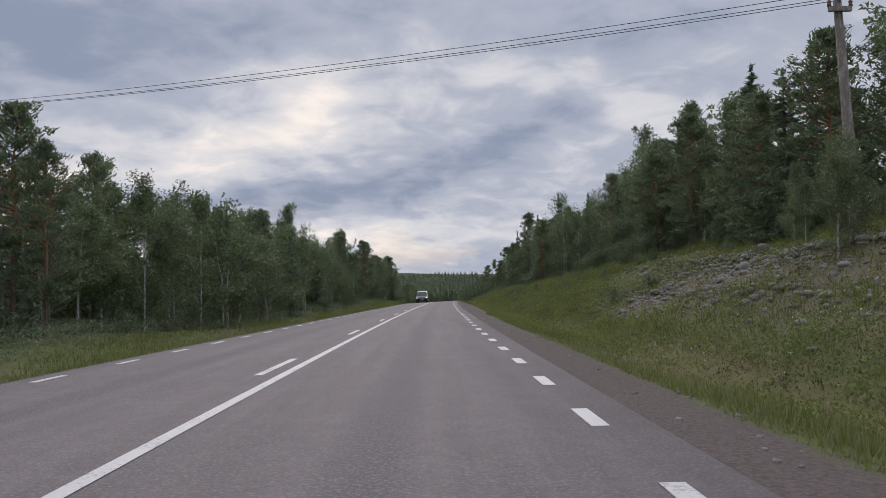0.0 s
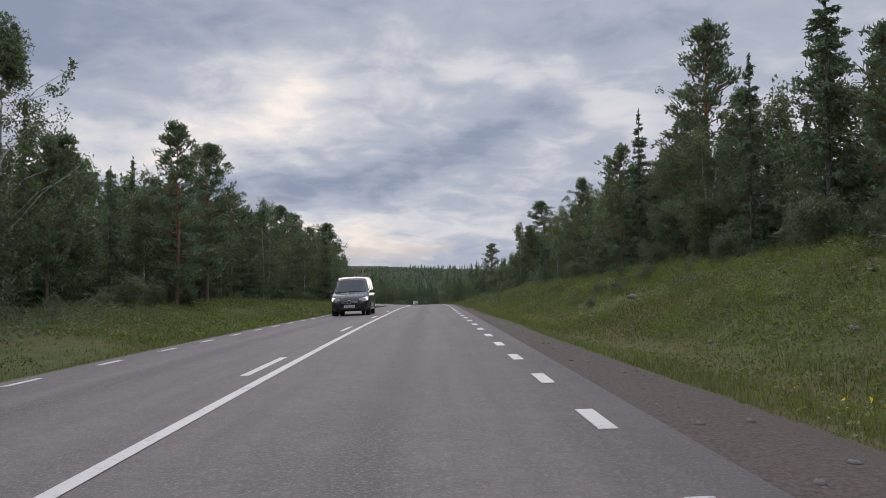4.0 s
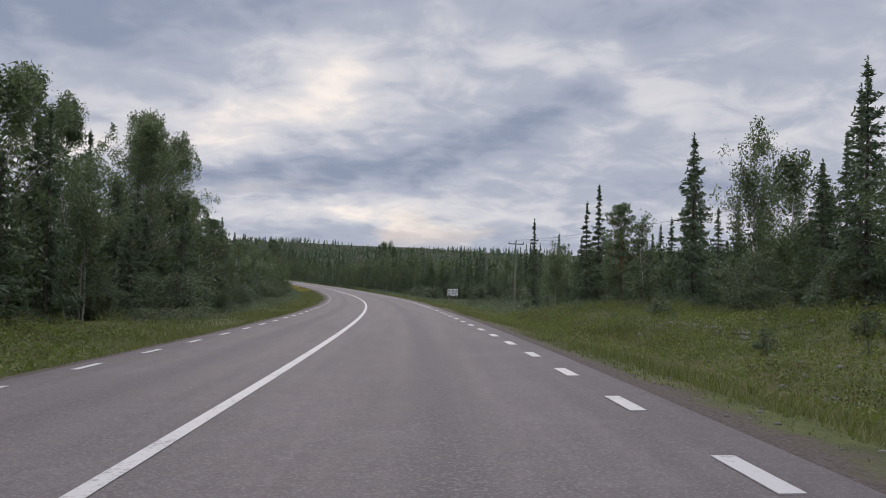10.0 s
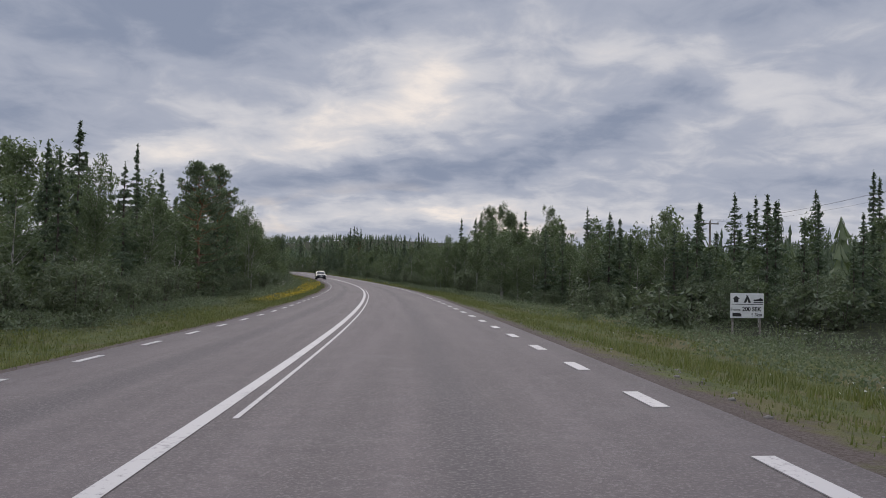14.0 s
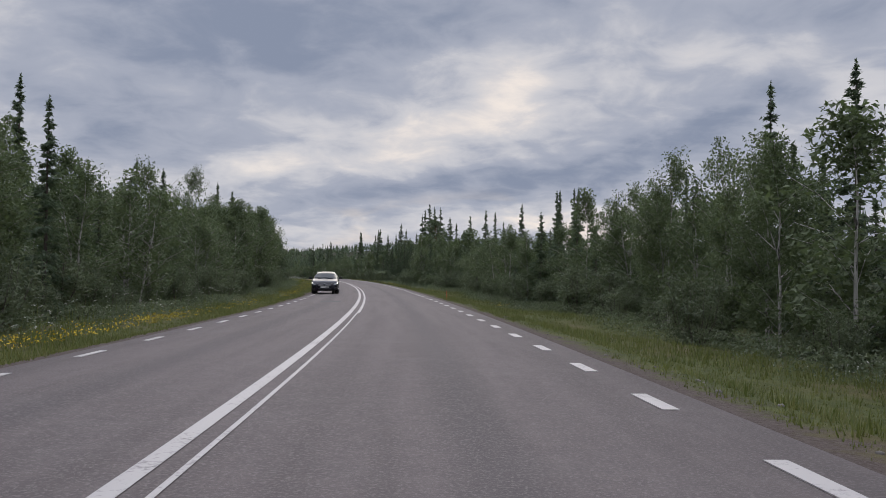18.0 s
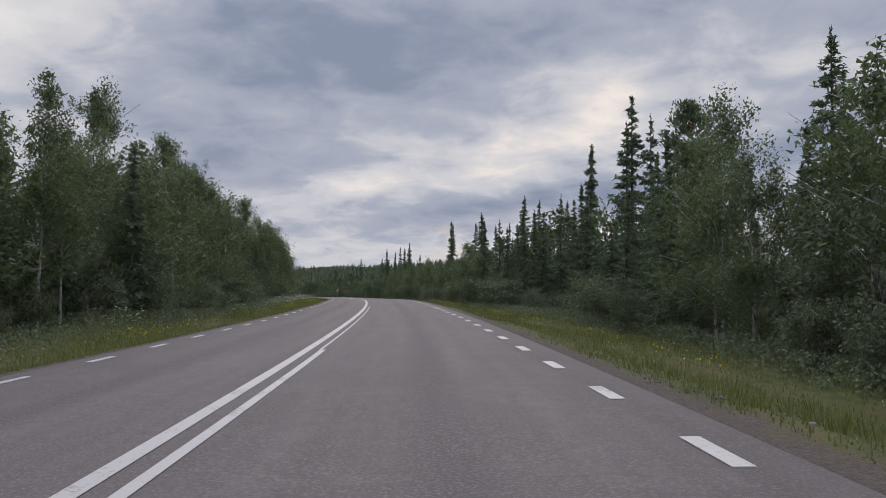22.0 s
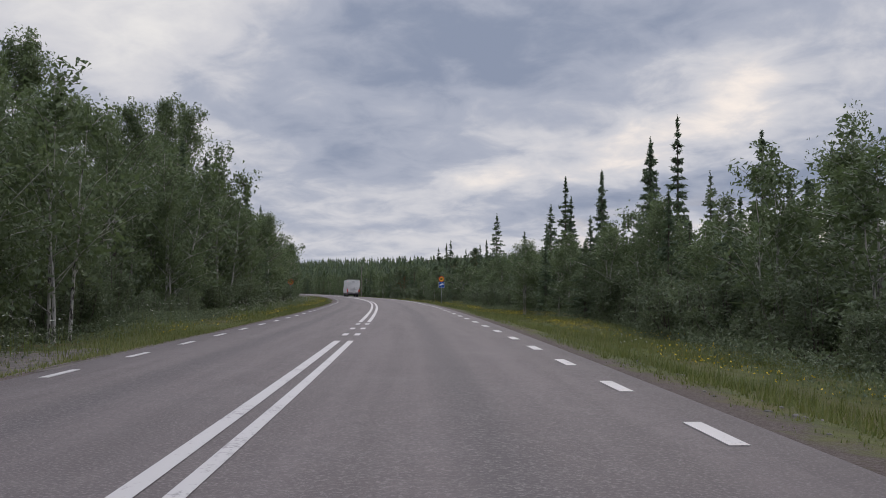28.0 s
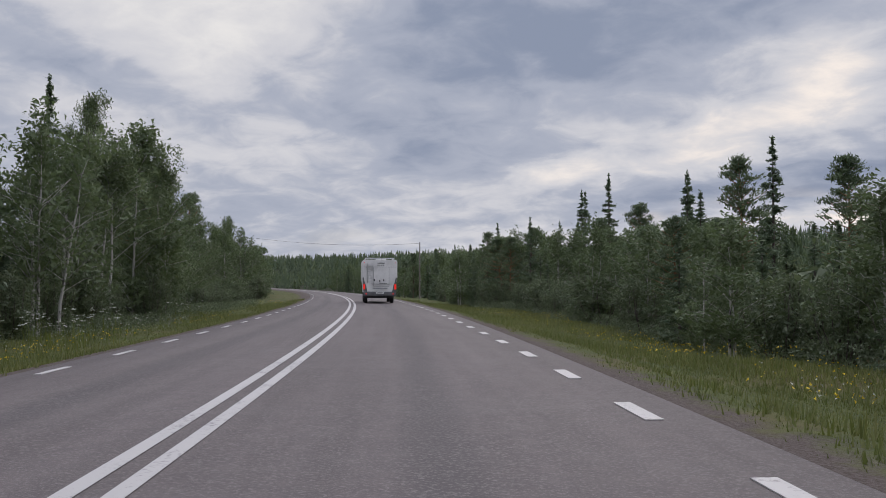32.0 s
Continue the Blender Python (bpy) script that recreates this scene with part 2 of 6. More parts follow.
    link(t, both, back.inputs[0])
    link(t, gain, back.inputs[1])
    out = t.nodes.new("ShaderNodeOutputWorld")
    link(t, back.outputs[0], out.inputs[0])


ZENITH = 2.2
build_world()
sun = new("sun", bpy.data.lights.new("sun", "SUN"))
sun.data.energy, sun.data.angle, sun.data.color = 1.0, radians(50), (1.0, 0.90, 0.80)
sun.matrix_world = look((0, 0, 60), Vector((0, 0, 60)) - sun_dir)


# ---- materials
def principled(name):
    m = bpy.data.materials.new(name)
    m.use_nodes = True
    net = Net(m.node_tree)
    b = m.node_tree.nodes.new("ShaderNodeBsdfPrincipled")
    out = m.node_tree.nodes.new("ShaderNodeOutputMaterial")
    link(m.node_tree, b.outputs[0], out.inputs[0])
    return m, net, b, out


def bump(net, b, height, strength, distance):
    node = net.t.nodes.new("ShaderNodeBump")
    node.inputs["Strength"].default_value, node.inputs["Distance"].default_value = strength, distance
    net.put(node.inputs["Height"], height)
    link(net.t, node.outputs[0], b.inputs["Normal"])


def world_place(net):
    return net.t.nodes.new("ShaderNodeNewGeometry").outputs["Position"]


def chance(net):
    return net.t.nodes.new("ShaderNodeObjectInfo").outputs["Random"]


def plain(name, colour, rough=0.6, metal=0.0, vary=0.12, scale=3.0, grain=40.0, relief_depth=0.002):
    m, net, b, _ = principled(name)
    p = net.t.nodes.new("ShaderNodeTexCoord").outputs["Object"]
    a = net.noise(p, scale, 4)
    g = net.noise(p, grain, 2)
    dark = tuple(c * (1 - vary) for c in colour)
    lite = tuple(min(1, c * (1 + vary)) for c in colour)
    c = net.mix(net.ramp(a, 0.35, 0.65), dark, lite)
    c = net.mix(net.math("MULTIPLY", net.ramp(g, 0.4, 0.7), vary), c, dark)
    link(net.t, c, b.inputs["Base Color"])
    net.put(b.inputs["Roughness"], net.math("ADD", rough - 0.06, net.math("MULTIPLY", a, 0.12)))
    b.inputs["Metallic"].default_value = metal
    if relief_depth:
        bump(net, b, g, 0.4, relief_depth)
    return m


def asphalt():
    m, net, b, _ = principled("worn_asphalt")
    uv = net.t.nodes.new("ShaderNodeUVMap").outputs[0]
    sep = net.t.nodes.new("ShaderNodeSeparateXYZ")
    link(net.t, uv, sep.inputs[0])
    lat, s = sep.outputs[0], sep.outputs[1]
    pos = world_place(net)
    stretch = net.t.nodes.new("ShaderNodeCombineXYZ")
    link(net.t, lat, stretch.inputs[0])
    link(net.t, net.math("MULTIPLY", s, 0.04), stretch.inputs[1])
    streak = net.noise(stretch.outputs[0], 2.4, 5, 0.6)
    patch = net.noise(pos, 0.8, 7, 0.7)
    grit = net.noise(pos, 38, 3, 0.7)
    grit2 = net.noise(pos, 140, 2, 0.7)
    c = net.mix(net.ramp(streak, 0.3, 0.7), (0.097, 0.078, 0.075), (0.141, 0.114, 0.111))
    c = net.mix(net.math("MULTIPLY", net.ramp(patch, 0.45, 0.7), 0.45), c, (0.158, 0.134, 0.130))
    blotch = net.noise(pos, 5.0, 4, 0.65)
    c = net.mix(net.math("MULTIPLY", net.ramp(blotch, 0.60, 0.40), 0.35), c, (0.085, 0.070, 0.070))
    # dark strip down the middle of each lane, polished wheel tracks beside it
    for mid in (1.85, -1.75):
        off = net.math("ABSOLUTE", net.math("SUBTRACT", lat, mid))
        c = net.mix(net.math("MULTIPLY", net.ramp(off, 0.42, 0.05), 0.62), c, (0.064, 0.054, 0.055))
    c = net.mix(net.math("MULTIPLY", net.ramp(grit, 0.48, 0.66), 0.65), c, (0.218, 0.190, 0.184))
    c = net.mix(net.math("MULTIPLY", net.ramp(grit2, 0.55, 0.35), 0.55), c, (0.06, 0.055, 0.057))
    link(net.t, c, b.inputs["Base Color"])
    b.inputs["Roughness"].default_value = 0.82
    b.inputs["Specular IOR Level"].default_value = 0.35
    bump(net, b, net.math("ADD", grit, net.math("MULTIPLY", grit2, 0.6)), 0.5, 0.006)
    return m


def road_paint():
    m, net, b, _ = principled("worn_white_road_paint")
    pos = world_place(net)
    wear = net.math("ADD", net.math("MULTIPLY", net.noise(pos, 22, 4, 0.7), 0.6), net.math("MULTIPLY", net.noise(pos, 1.3, 3), 0.4))
    c = net.mix(net.ramp(wear, 0.53, 0.63), (0.43, 0.405, 0.39), (0.19, 0.17, 0.172))
    c = net.mix(net.math("MULTIPLY", net.noise(pos, 4.0, 4), 0.35), c, (0.45, 0.42, 0.41))
    link(net.t, c, b.inputs["Base Color"])
    b.inputs["Roughness"].default_value = 0.6
    return m


def soil():
    m, net, b, _ = principled("verge_and_forest_soil")
    uv = net.t.nodes.new("ShaderNodeUVMap").outputs[0]
    sep = net.t.nodes.new("ShaderNodeSeparateXYZ")
    link(net.t, uv, sep.inputs[0])
    lat, s = sep.outputs[0], sep.outputs[1]
    pos = world_place(net)
    a, f, g = net.noise(pos, 0.22, 5, 0.6), net.noise(pos, 2.2, 5, 0.65), net.noise(pos, 24, 3, 0.7)
    grass = net.mix(net.ramp(f, 0.35, 0.65), (0.058, 0.070, 0.024), (0.094, 0.102, 0.036))
    grass = net.mix(net.math("MULTIPLY", net.ramp(a, 0.48, 0.62), 0.7), grass, (0.112, 0.090, 0.045))
    stone = net.mix(net.ramp(g, 0.35, 0.65), (0.075, 0.062, 0.055), (0.20, 0.17, 0.16))
    # gravel beside the asphalt
    edge = net.math("ADD", net.math("ADD", lat, net.math("MULTIPLY", net.math("SUBTRACT", f, 0.5), 1.6)), net.math("MULTIPLY", net.ramp(s, 110, 150), 0.55))
    # washed-out stretch of shoulder
    edge = net.math("SUBTRACT", edge, net.math("MULTIPLY", net.math("MULTIPLY", net.ramp(s, 46, 62), net.ramp(s, 116, 102)), 0.85))
    strip = net.math("MULTIPLY", net.ramp(edge, 5.35, 4.75), net.ramp(edge, -4.2, -3.7))
    # bare stony earth on the cut bank
    bank = net.math("MULTIPLY", net.math("MULTIPLY", net.ramp(lat, 7.0, 8.5), net.ramp(lat, 15.5, 12.5)), net.math("MULTIPLY", net.ramp(s, 300, 270), net.math("MULTIPLY", net.ramp(a, 0.60, 0.68), 0.35)))
    for s0, s1, a0, a1 in SCREE:
        ragged = net.math("ADD", s, net.math("MULTIPLY", net.math("SUBTRACT", a, 0.5), 14.0))
        along = net.math("MULTIPLY", net.ramp(ragged, s0 - 2, s0 + 3), net.ramp(ragged, s1 + 2, s1 - 3))
        aside = net.math("MULTIPLY", net.ramp(lat, a0 - 0.8, a0 + 0.6), net.ramp(lat, a1 + 0.8, a1 - 0.6))
        bank = net.math("MAXIMUM", bank, net.math("MULTIPLY", net.math("MULTIPLY", along, aside), net.ramp(f, 0.30, 0.50)))
    # forest floor: soil coloured extra dark in place of missing tree shade
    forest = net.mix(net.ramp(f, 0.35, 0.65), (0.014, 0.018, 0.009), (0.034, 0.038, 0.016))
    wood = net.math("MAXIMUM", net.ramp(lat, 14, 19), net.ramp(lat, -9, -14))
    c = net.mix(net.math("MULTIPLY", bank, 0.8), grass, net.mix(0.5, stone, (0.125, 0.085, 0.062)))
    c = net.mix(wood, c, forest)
    dry = net.math("MULTIPLY", net.math("MULTIPLY", net.ramp(lat, 5.4, 6.2), net.ramp(lat, 8.6, 7.2)), net.math("MULTIPLY", net.ramp(s, 300, 270), net.ramp(f, 0.3, 0.55)))
    c = net.mix(net.math("MULTIPLY", dry, 0.6), c, (0.118, 0.088, 0.046))
    c = net.mix(strip, c, net.mix(0.62, stone, (0.074, 0.054, 0.046)))
    link(net.t, c, b.inputs["Base Color"])
    b.inputs["Roughness"].default_value = 0.95
    b.inputs["Specular IOR Level"].default_value = 0.15
    bump(net, b, net.math("ADD", f, g), 0.7, 0.05)
    return m


def leaf(name, dark, lite, tip, glow=0.35):
    """Foliage: colour changes from tree to tree and from clump to clump, and light comes through."""
    m, net, b, out = principled(name)
    pos = world_place(net)
    isle = net.t.nodes.new("ShaderNodeNewGeometry").outputs["Random Per Island"]
    c = net.mix(net.ramp(net.noise(pos, 0.9, 3), 0.35, 0.65), dark, lite)
    c = net.mix(net.math("MULTIPLY", isle, 0.7), c, tip)
    wide = net.noise(pos, 0.3, 2)
    c = net.mix(net.math("MULTIPLY", net.ramp(wide, 0.60, 0.38), 0.35), c, tuple(v * 0.75 for v in dark))
    c = net.mix(net.math("MULTIPLY", chance(net), 0.4), c, net.mix(0.3, tuple(v * 0.85 for v in dark), lite))
    link(net.t, c, b.inputs["Base Color"])
    b.inputs["Roughness"].default_value = 0.6
    b.inputs["Specular IOR Level"].default_value = 0.3
    tr = net.t.nodes.new("ShaderNodeBsdfTranslucent")
    link(net.t, net.mix(1.0, c, (1.1, 1.2, 0.8), "MULTIPLY"), tr.inputs[0])
    mx = net.t.nodes.new("ShaderNodeMixShader")
    mx.inputs[0].default_value = glow
    link(net.t, b.outputs[0], mx.inputs[1])
    link(net.t, tr.outputs[0], mx.inputs[2])
    link(net.t, mx.outputs[0], out.inputs[0])
    return m


def bark(name, base, spot_colour, level, scale, upper=None):
    m, net, b, _ = principled(name)
    p = net.t.nodes.new("ShaderNodeTexCoord").outputs["Object"]
    mp = net.t.nodes.new("ShaderNodeMapping")
    mp.inputs["Scale"].default_value = (6, 6, 1.6)
    link(net.t, p, mp.inputs[0])
    a = net.noise(mp.outputs[0], scale, 4, 0.7)
    c = net.mix(net.ramp(a, level, level + 0.08), base, spot_colour)
    if upper:
        sep = net.t.nodes.new("ShaderNodeSeparateXYZ")
        link(net.t, p, sep.inputs[0])
        c = net.mix(net.ramp(sep.outputs[2], 2.5, 5.0), c, net.mix(net.ramp(a, 0.4, 0.7), upper, spot_colour))
    link(net.t, c, b.inputs["Base Color"])
    b.inputs["Roughness"].default_value = 0.9
    bump(net, b, a, 0.6, 0.02)
    return m


M_ASPHALT, M_PAINT, M_SOIL = asphalt(), road_paint(), soil()
M_BIRCH = leaf("birch_leaves", (0.087, 0.117, 0.064), (0.148, 0.182, 0.098), (0.199, 0.232, 0.133))
M_SPRUCE = leaf("spruce_needles", (0.073, 0.105, 0.071), (0.124, 0.163, 0.105), (0.177, 0.208, 0.133), 0.34)
M_PINE = leaf("pine_needles", (0.083, 0.112, 0.075), (0.139, 0.175, 0.106), (0.198, 0.233, 0.143), 0.34)
M_WILLOW = leaf("willow_leaves", (0.087, 0.112, 0.070), (0.147, 0.175, 0.108), (0.203, 0.224, 0.154))
M_GRASS = leaf("verge_grass", (0.094, 0.118, 0.037), (0.148, 0.168, 0.054), (0.252, 0.224, 0.106), 0.35)
M_HERB = leaf("low_leafy_plants", (0.088, 0.124, 0.032), (0.148, 0.184, 0.049), (0.222, 0.208, 0.076), 0.38)
M_HEATH = leaf("brown_green_heath", (0.060, 0.058, 0.030), (0.100, 0.088, 0.044), (0.165, 0.120, 0.062), 0.3)
M_BIRCH_BARK = bark("birch_bark", (0.40, 0.38, 0.355), (0.05, 0.043, 0.04), 0.52, 2.0)
M_DARK_BARK = bark("grey_brown_bark", (0.075, 0.060, 0.050), (0.14, 0.12, 0.105), 0.5, 3.0)
M_PINE_BARK = bark("pine_bark", (0.095, 0.068, 0.052), (0.16, 0.11, 0.08), 0.5, 3.0, (0.26, 0.12, 0.055))


# ---- helpers for building
def part(name, bm, material, parent=None, label=""):
    mesh = bpy.data.meshes.new(name)
    bm.to_mesh(mesh)
    bm.free()
    mesh.materials.append(material)
    ob = new(name, mesh)
    ob.parent = parent
    if label:
        tagged(ob, label)
    return ob


def mesh_of(name, verts, faces, material, smooth=False):
    mesh = bpy.data.meshes.new(name)
    mesh.from_pydata(np.asarray(verts).tolist(), [], [list(map(int, f)) for f in faces])
    mesh.materials.append(material)
    if smooth:
        mesh.polygons.foreach_set("use_smooth", [True] * len(mesh.polygons))
    mesh.update()
    return mesh


def grid_faces(rows, cols):
    i = np.arange((rows - 1) * (cols - 1))
    a = (i // (cols - 1)) * cols + i % (cols - 1)
    return np.stack([a, a + 1, a + cols + 1, a + cols], -1)


def set_uv(mesh, uv):
    layer = mesh.uv_layers.new(name="along")
    idx = np.empty(len(mesh.loops), int)
    mesh.loops.foreach_get("vertex_index", idx)
    layer.data.foreach_set("uv", np.asarray(uv)[idx].ravel())


def ribbon(name, s, lats, ups, material, parent=None, label=""):
    """A strip along the road: a row of points across it at every s."""
    S, L = np.meshgrid(s, lats, indexing="ij")
    P = spot(S, L) + np.stack([0 * S, 0 * S, np.broadcast_to(ups, S.shape)], -1)
    mesh = mesh_of(name, P.reshape(-1, 3), grid_faces(len(s), len(lats)), material, True)
    set_uv(mesh, np.stack([L.ravel(), S.ravel()], -1))
    ob = new(name, mesh)
    ob.parent = parent
    return tagged(ob, label) if label else ob


# ---- road and ground
road_s = np.arange(-120, 1420.1, 2.0)
road = ribbon("road", road_s, [PAVED_LEFT - 0.06, PAVED_LEFT, -2.2, -1, 0, 1, 2.2, PAVED_RIGHT, PAVED_RIGHT + 0.06], [-0.2, 0, 0, 0, 0, 0, 0, 0, -0.2], M_ASPHALT)
tagged(road, "worn grey two-lane asphalt country road", "road", kind="structure")


def build_ground():
    s = np.concatenate([np.arange(-160, 900, 2.0), np.arange(900, 1560.1, 6.0)])
    lat = np.array([-560, -420, -300, -210, -150, -100, -70, -45, -30, -22, -18, -15, -13, -11.5, -10, -9, -8, -7, -6.2, -5.4, -4.8, -4.3, -3.9, PAVED_LEFT - 0.02,
                    PAVED_LEFT + 0.15, 0, PAVED_RIGHT - 0.15, PAVED_RIGHT + 0.02, 4.5, 4.9, 5.4, 6, 6.6, 7.2, 7.9, 8.7, 9.5, 10.4, 11.4, 12.5, 13.7, 15, 17, 20, 25, 32, 45, 70, 110, 160, 230, 330, 460, 650, 900, 1400, 2500])
    S, L = np.meshgrid(s, lat, indexing="ij")
    P = on_ground(S, L).reshape(-1, 3)
    faces = grid_faces(len(s), len(lat)).tolist()
    uv = np.stack([L.ravel(), S.ravel()], -1)
    # the land goes on under and beyond it
    ring = [(300 + 4500 * math.cos(a * math.pi / 24), 500 + 4500 * math.sin(a * math.pi / 24), -16) for a in range(48)]
    n = len(P)
    P = np.concatenate([P, ring])
    uv = np.concatenate([uv, [(40.0, 600.0)] * 48])
    faces.append(list(range(n, n + 48)))
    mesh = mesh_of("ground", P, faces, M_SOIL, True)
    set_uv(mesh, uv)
    tagged(new("ground", mesh), "grassy verges, stony cut bank and forest floor with painted-in tree shade", "ground", kind="structure")


build_ground()


# ---- trees
def tri_mesh(name, verts, tris, material):
    """A mesh of triangles, filled in bulk."""
    mesh = bpy.data.meshes.new(name)
    n, k = len(verts), len(tris)
    mesh.vertices.add(n)
    mesh.vertices.foreach_set("co", np.asarray(verts, np.float32).ravel())
    mesh.loops.add(k * 3)
    mesh.loops.foreach_set("vertex_index", np.asarray(tris, np.int32).ravel())
    mesh.polygons.add(k)
    mesh.polygons.foreach_set("loop_start", np.arange(0, k * 3, 3, dtype=np.int32))
    mesh.update(calc_edges=True)
    mesh.materials.append(material)
    return mesh


def tube(verts, faces, pts, radii, sides=6):
    """Adds a tapered tube through pts."""
    base = len(verts)
    pts = [Vector(p) for p in pts]
    for i, (p, r) in enumerate(zip(pts, radii)):
        d = (pts[min(i + 1, len(pts) - 1)] - pts[max(i - 1, 0)]).normalized()
        u = d.orthogonal().normalized()
        v = d.cross(u)
        for k in range(sides):
            a = 2 * math.pi * k / sides
            verts.append(p + (u * math.cos(a) + v * math.sin(a)) * r)
    for i in range(len(pts) - 1):
        for k in range(sides):
            a, b = base + i * sides + k, base + i * sides + (k + 1) % sides
            faces.append((a, b, b + sides, a + sides))


def leaves_at(rng, centres, size, droop=0.0, long=1.0, lift=None, slack=0.45):
    """One small pointed leaf spray at each of the centres."""
    n = len(centres)
    d = rng.normal(size=(n, 3)) if lift is None else lift + rng.normal(size=(n, 3)) * slack
    d[:, 2] -= droop
    d /= np.linalg.norm(d, axis=1)[:, None] + 1e-9
    side = np.cross(d, rng.normal(size=(n, 3)))
    side /= np.linalg.norm(side, axis=1)[:, None] + 1e-9
    h = size * rng.uniform(0.55, 1.4, (n, 1))
    tail = centres - d * h * long * 0.4
    v = np.stack([tail + side * h * 0.36, tail - side * h * 0.30 - d * h * 0.2, centres + d * h * long * 0.6], 1).reshape(-1, 3)
    return v, np.arange(n * 3).reshape(-1, 3)


def in_ball(rng, n):
    d = rng.normal(size=(n, 3))
    return d / np.linalg.norm(d, axis=1)[:, None] * rng.random((n, 1)) ** 0.45


def birch_mesh(seed, tall, leaves, size, low=0.07):
    rng, rnd = np.random.default_rng(seed), random.Random(seed)
    v, f = [], []
    stems = rnd.choice((1, 2, 3))
    centres = []
    for st in range(stems):
        lean = Vector((rnd.uniform(-1, 1), rnd.uniform(-1, 1), 0)) * (0.03 + 0.06 * st) * tall
        foot = Vector((rnd.uniform(-0.35, 0.35), rnd.uniform(-0.35, 0.35), 0)) * st
        top = tall * (1 if st == 0 else rnd.uniform(0.65, 0.92))
        pts = [foot + lean * (k / 6) ** 1.5 + Vector((rnd.uniform(-1, 1), rnd.uniform(-1, 1), 0)) * 0.02 * k + Vector((0, 0, top * k / 6 - (0.3 if k == 0 else 0))) for k in range(7)]
        tube(v, f, pts, [0.0066 * tall * (1.2 - k / 6 * 1.13) for k in range(7)], 6)
        for k in range(int((24 if st == 0 else 15) * (1.0 if tall < 9 else 1.9))):
            h = rnd.uniform(low, 0.97)
            i = min(int(h * 6), 5)
            a = pts[i].lerp(pts[i + 1], h * 6 - i)
            w = rnd.uniform(0, 6.28)
            reach = tall * 0.205 * (0.55 + 0.75 * math.sin(min(1.0, h * 1.02 + 0.12) * math.pi) ** 0.8) * rnd.uniform(0.5, 1.15) * (1.0 if h < 0.75 else 0.75)
            b = a + Vector((math.cos(w) * reach, math.sin(w) * reach, reach * rnd.uniform(0.45, 1.15)))
            mid = a.lerp(b, 0.5) + Vector((0, 0, reach * 0.12))
            if leaves > 2500:
                tube(v, f, [a, mid, b], [0.0024 * tall, 0.0016 * tall, 0.0009 * tall], 3)
            for j in range(rnd.randint(5, 8)):
                u = rnd.uniform(0.22, 1.02)
                centres.append(a.lerp(b, u) + Vector((rnd.gauss(0, 0.2), rnd.gauss(0, 0.2), rnd.gauss(-0.14, 0.25))))
        for j in range(7):
            centres.append(pts[6] + Vector((rnd.gauss(0, 0.13), rnd.gauss(0, 0.13), rnd.uniform(-1.1, 0.12))))
    c = np.array([tuple(q) for q in centres])
    c[:, 2] = np.maximum(c[:, 2], 0.3 if low < 0.2 else (low - 0.06) * tall)
    pick = rng.integers(0, len(c), leaves)
    spread = rng.uniform(0.20, 0.55, len(c))[pick][:, None]
    pos = c[pick] + in_ball(rng, leaves) * spread * np.array([1, 1, 1.35])
    lv, lf = leaves_at(rng, pos, size, 0.6, 1.15)
    return v, f, lv, lf


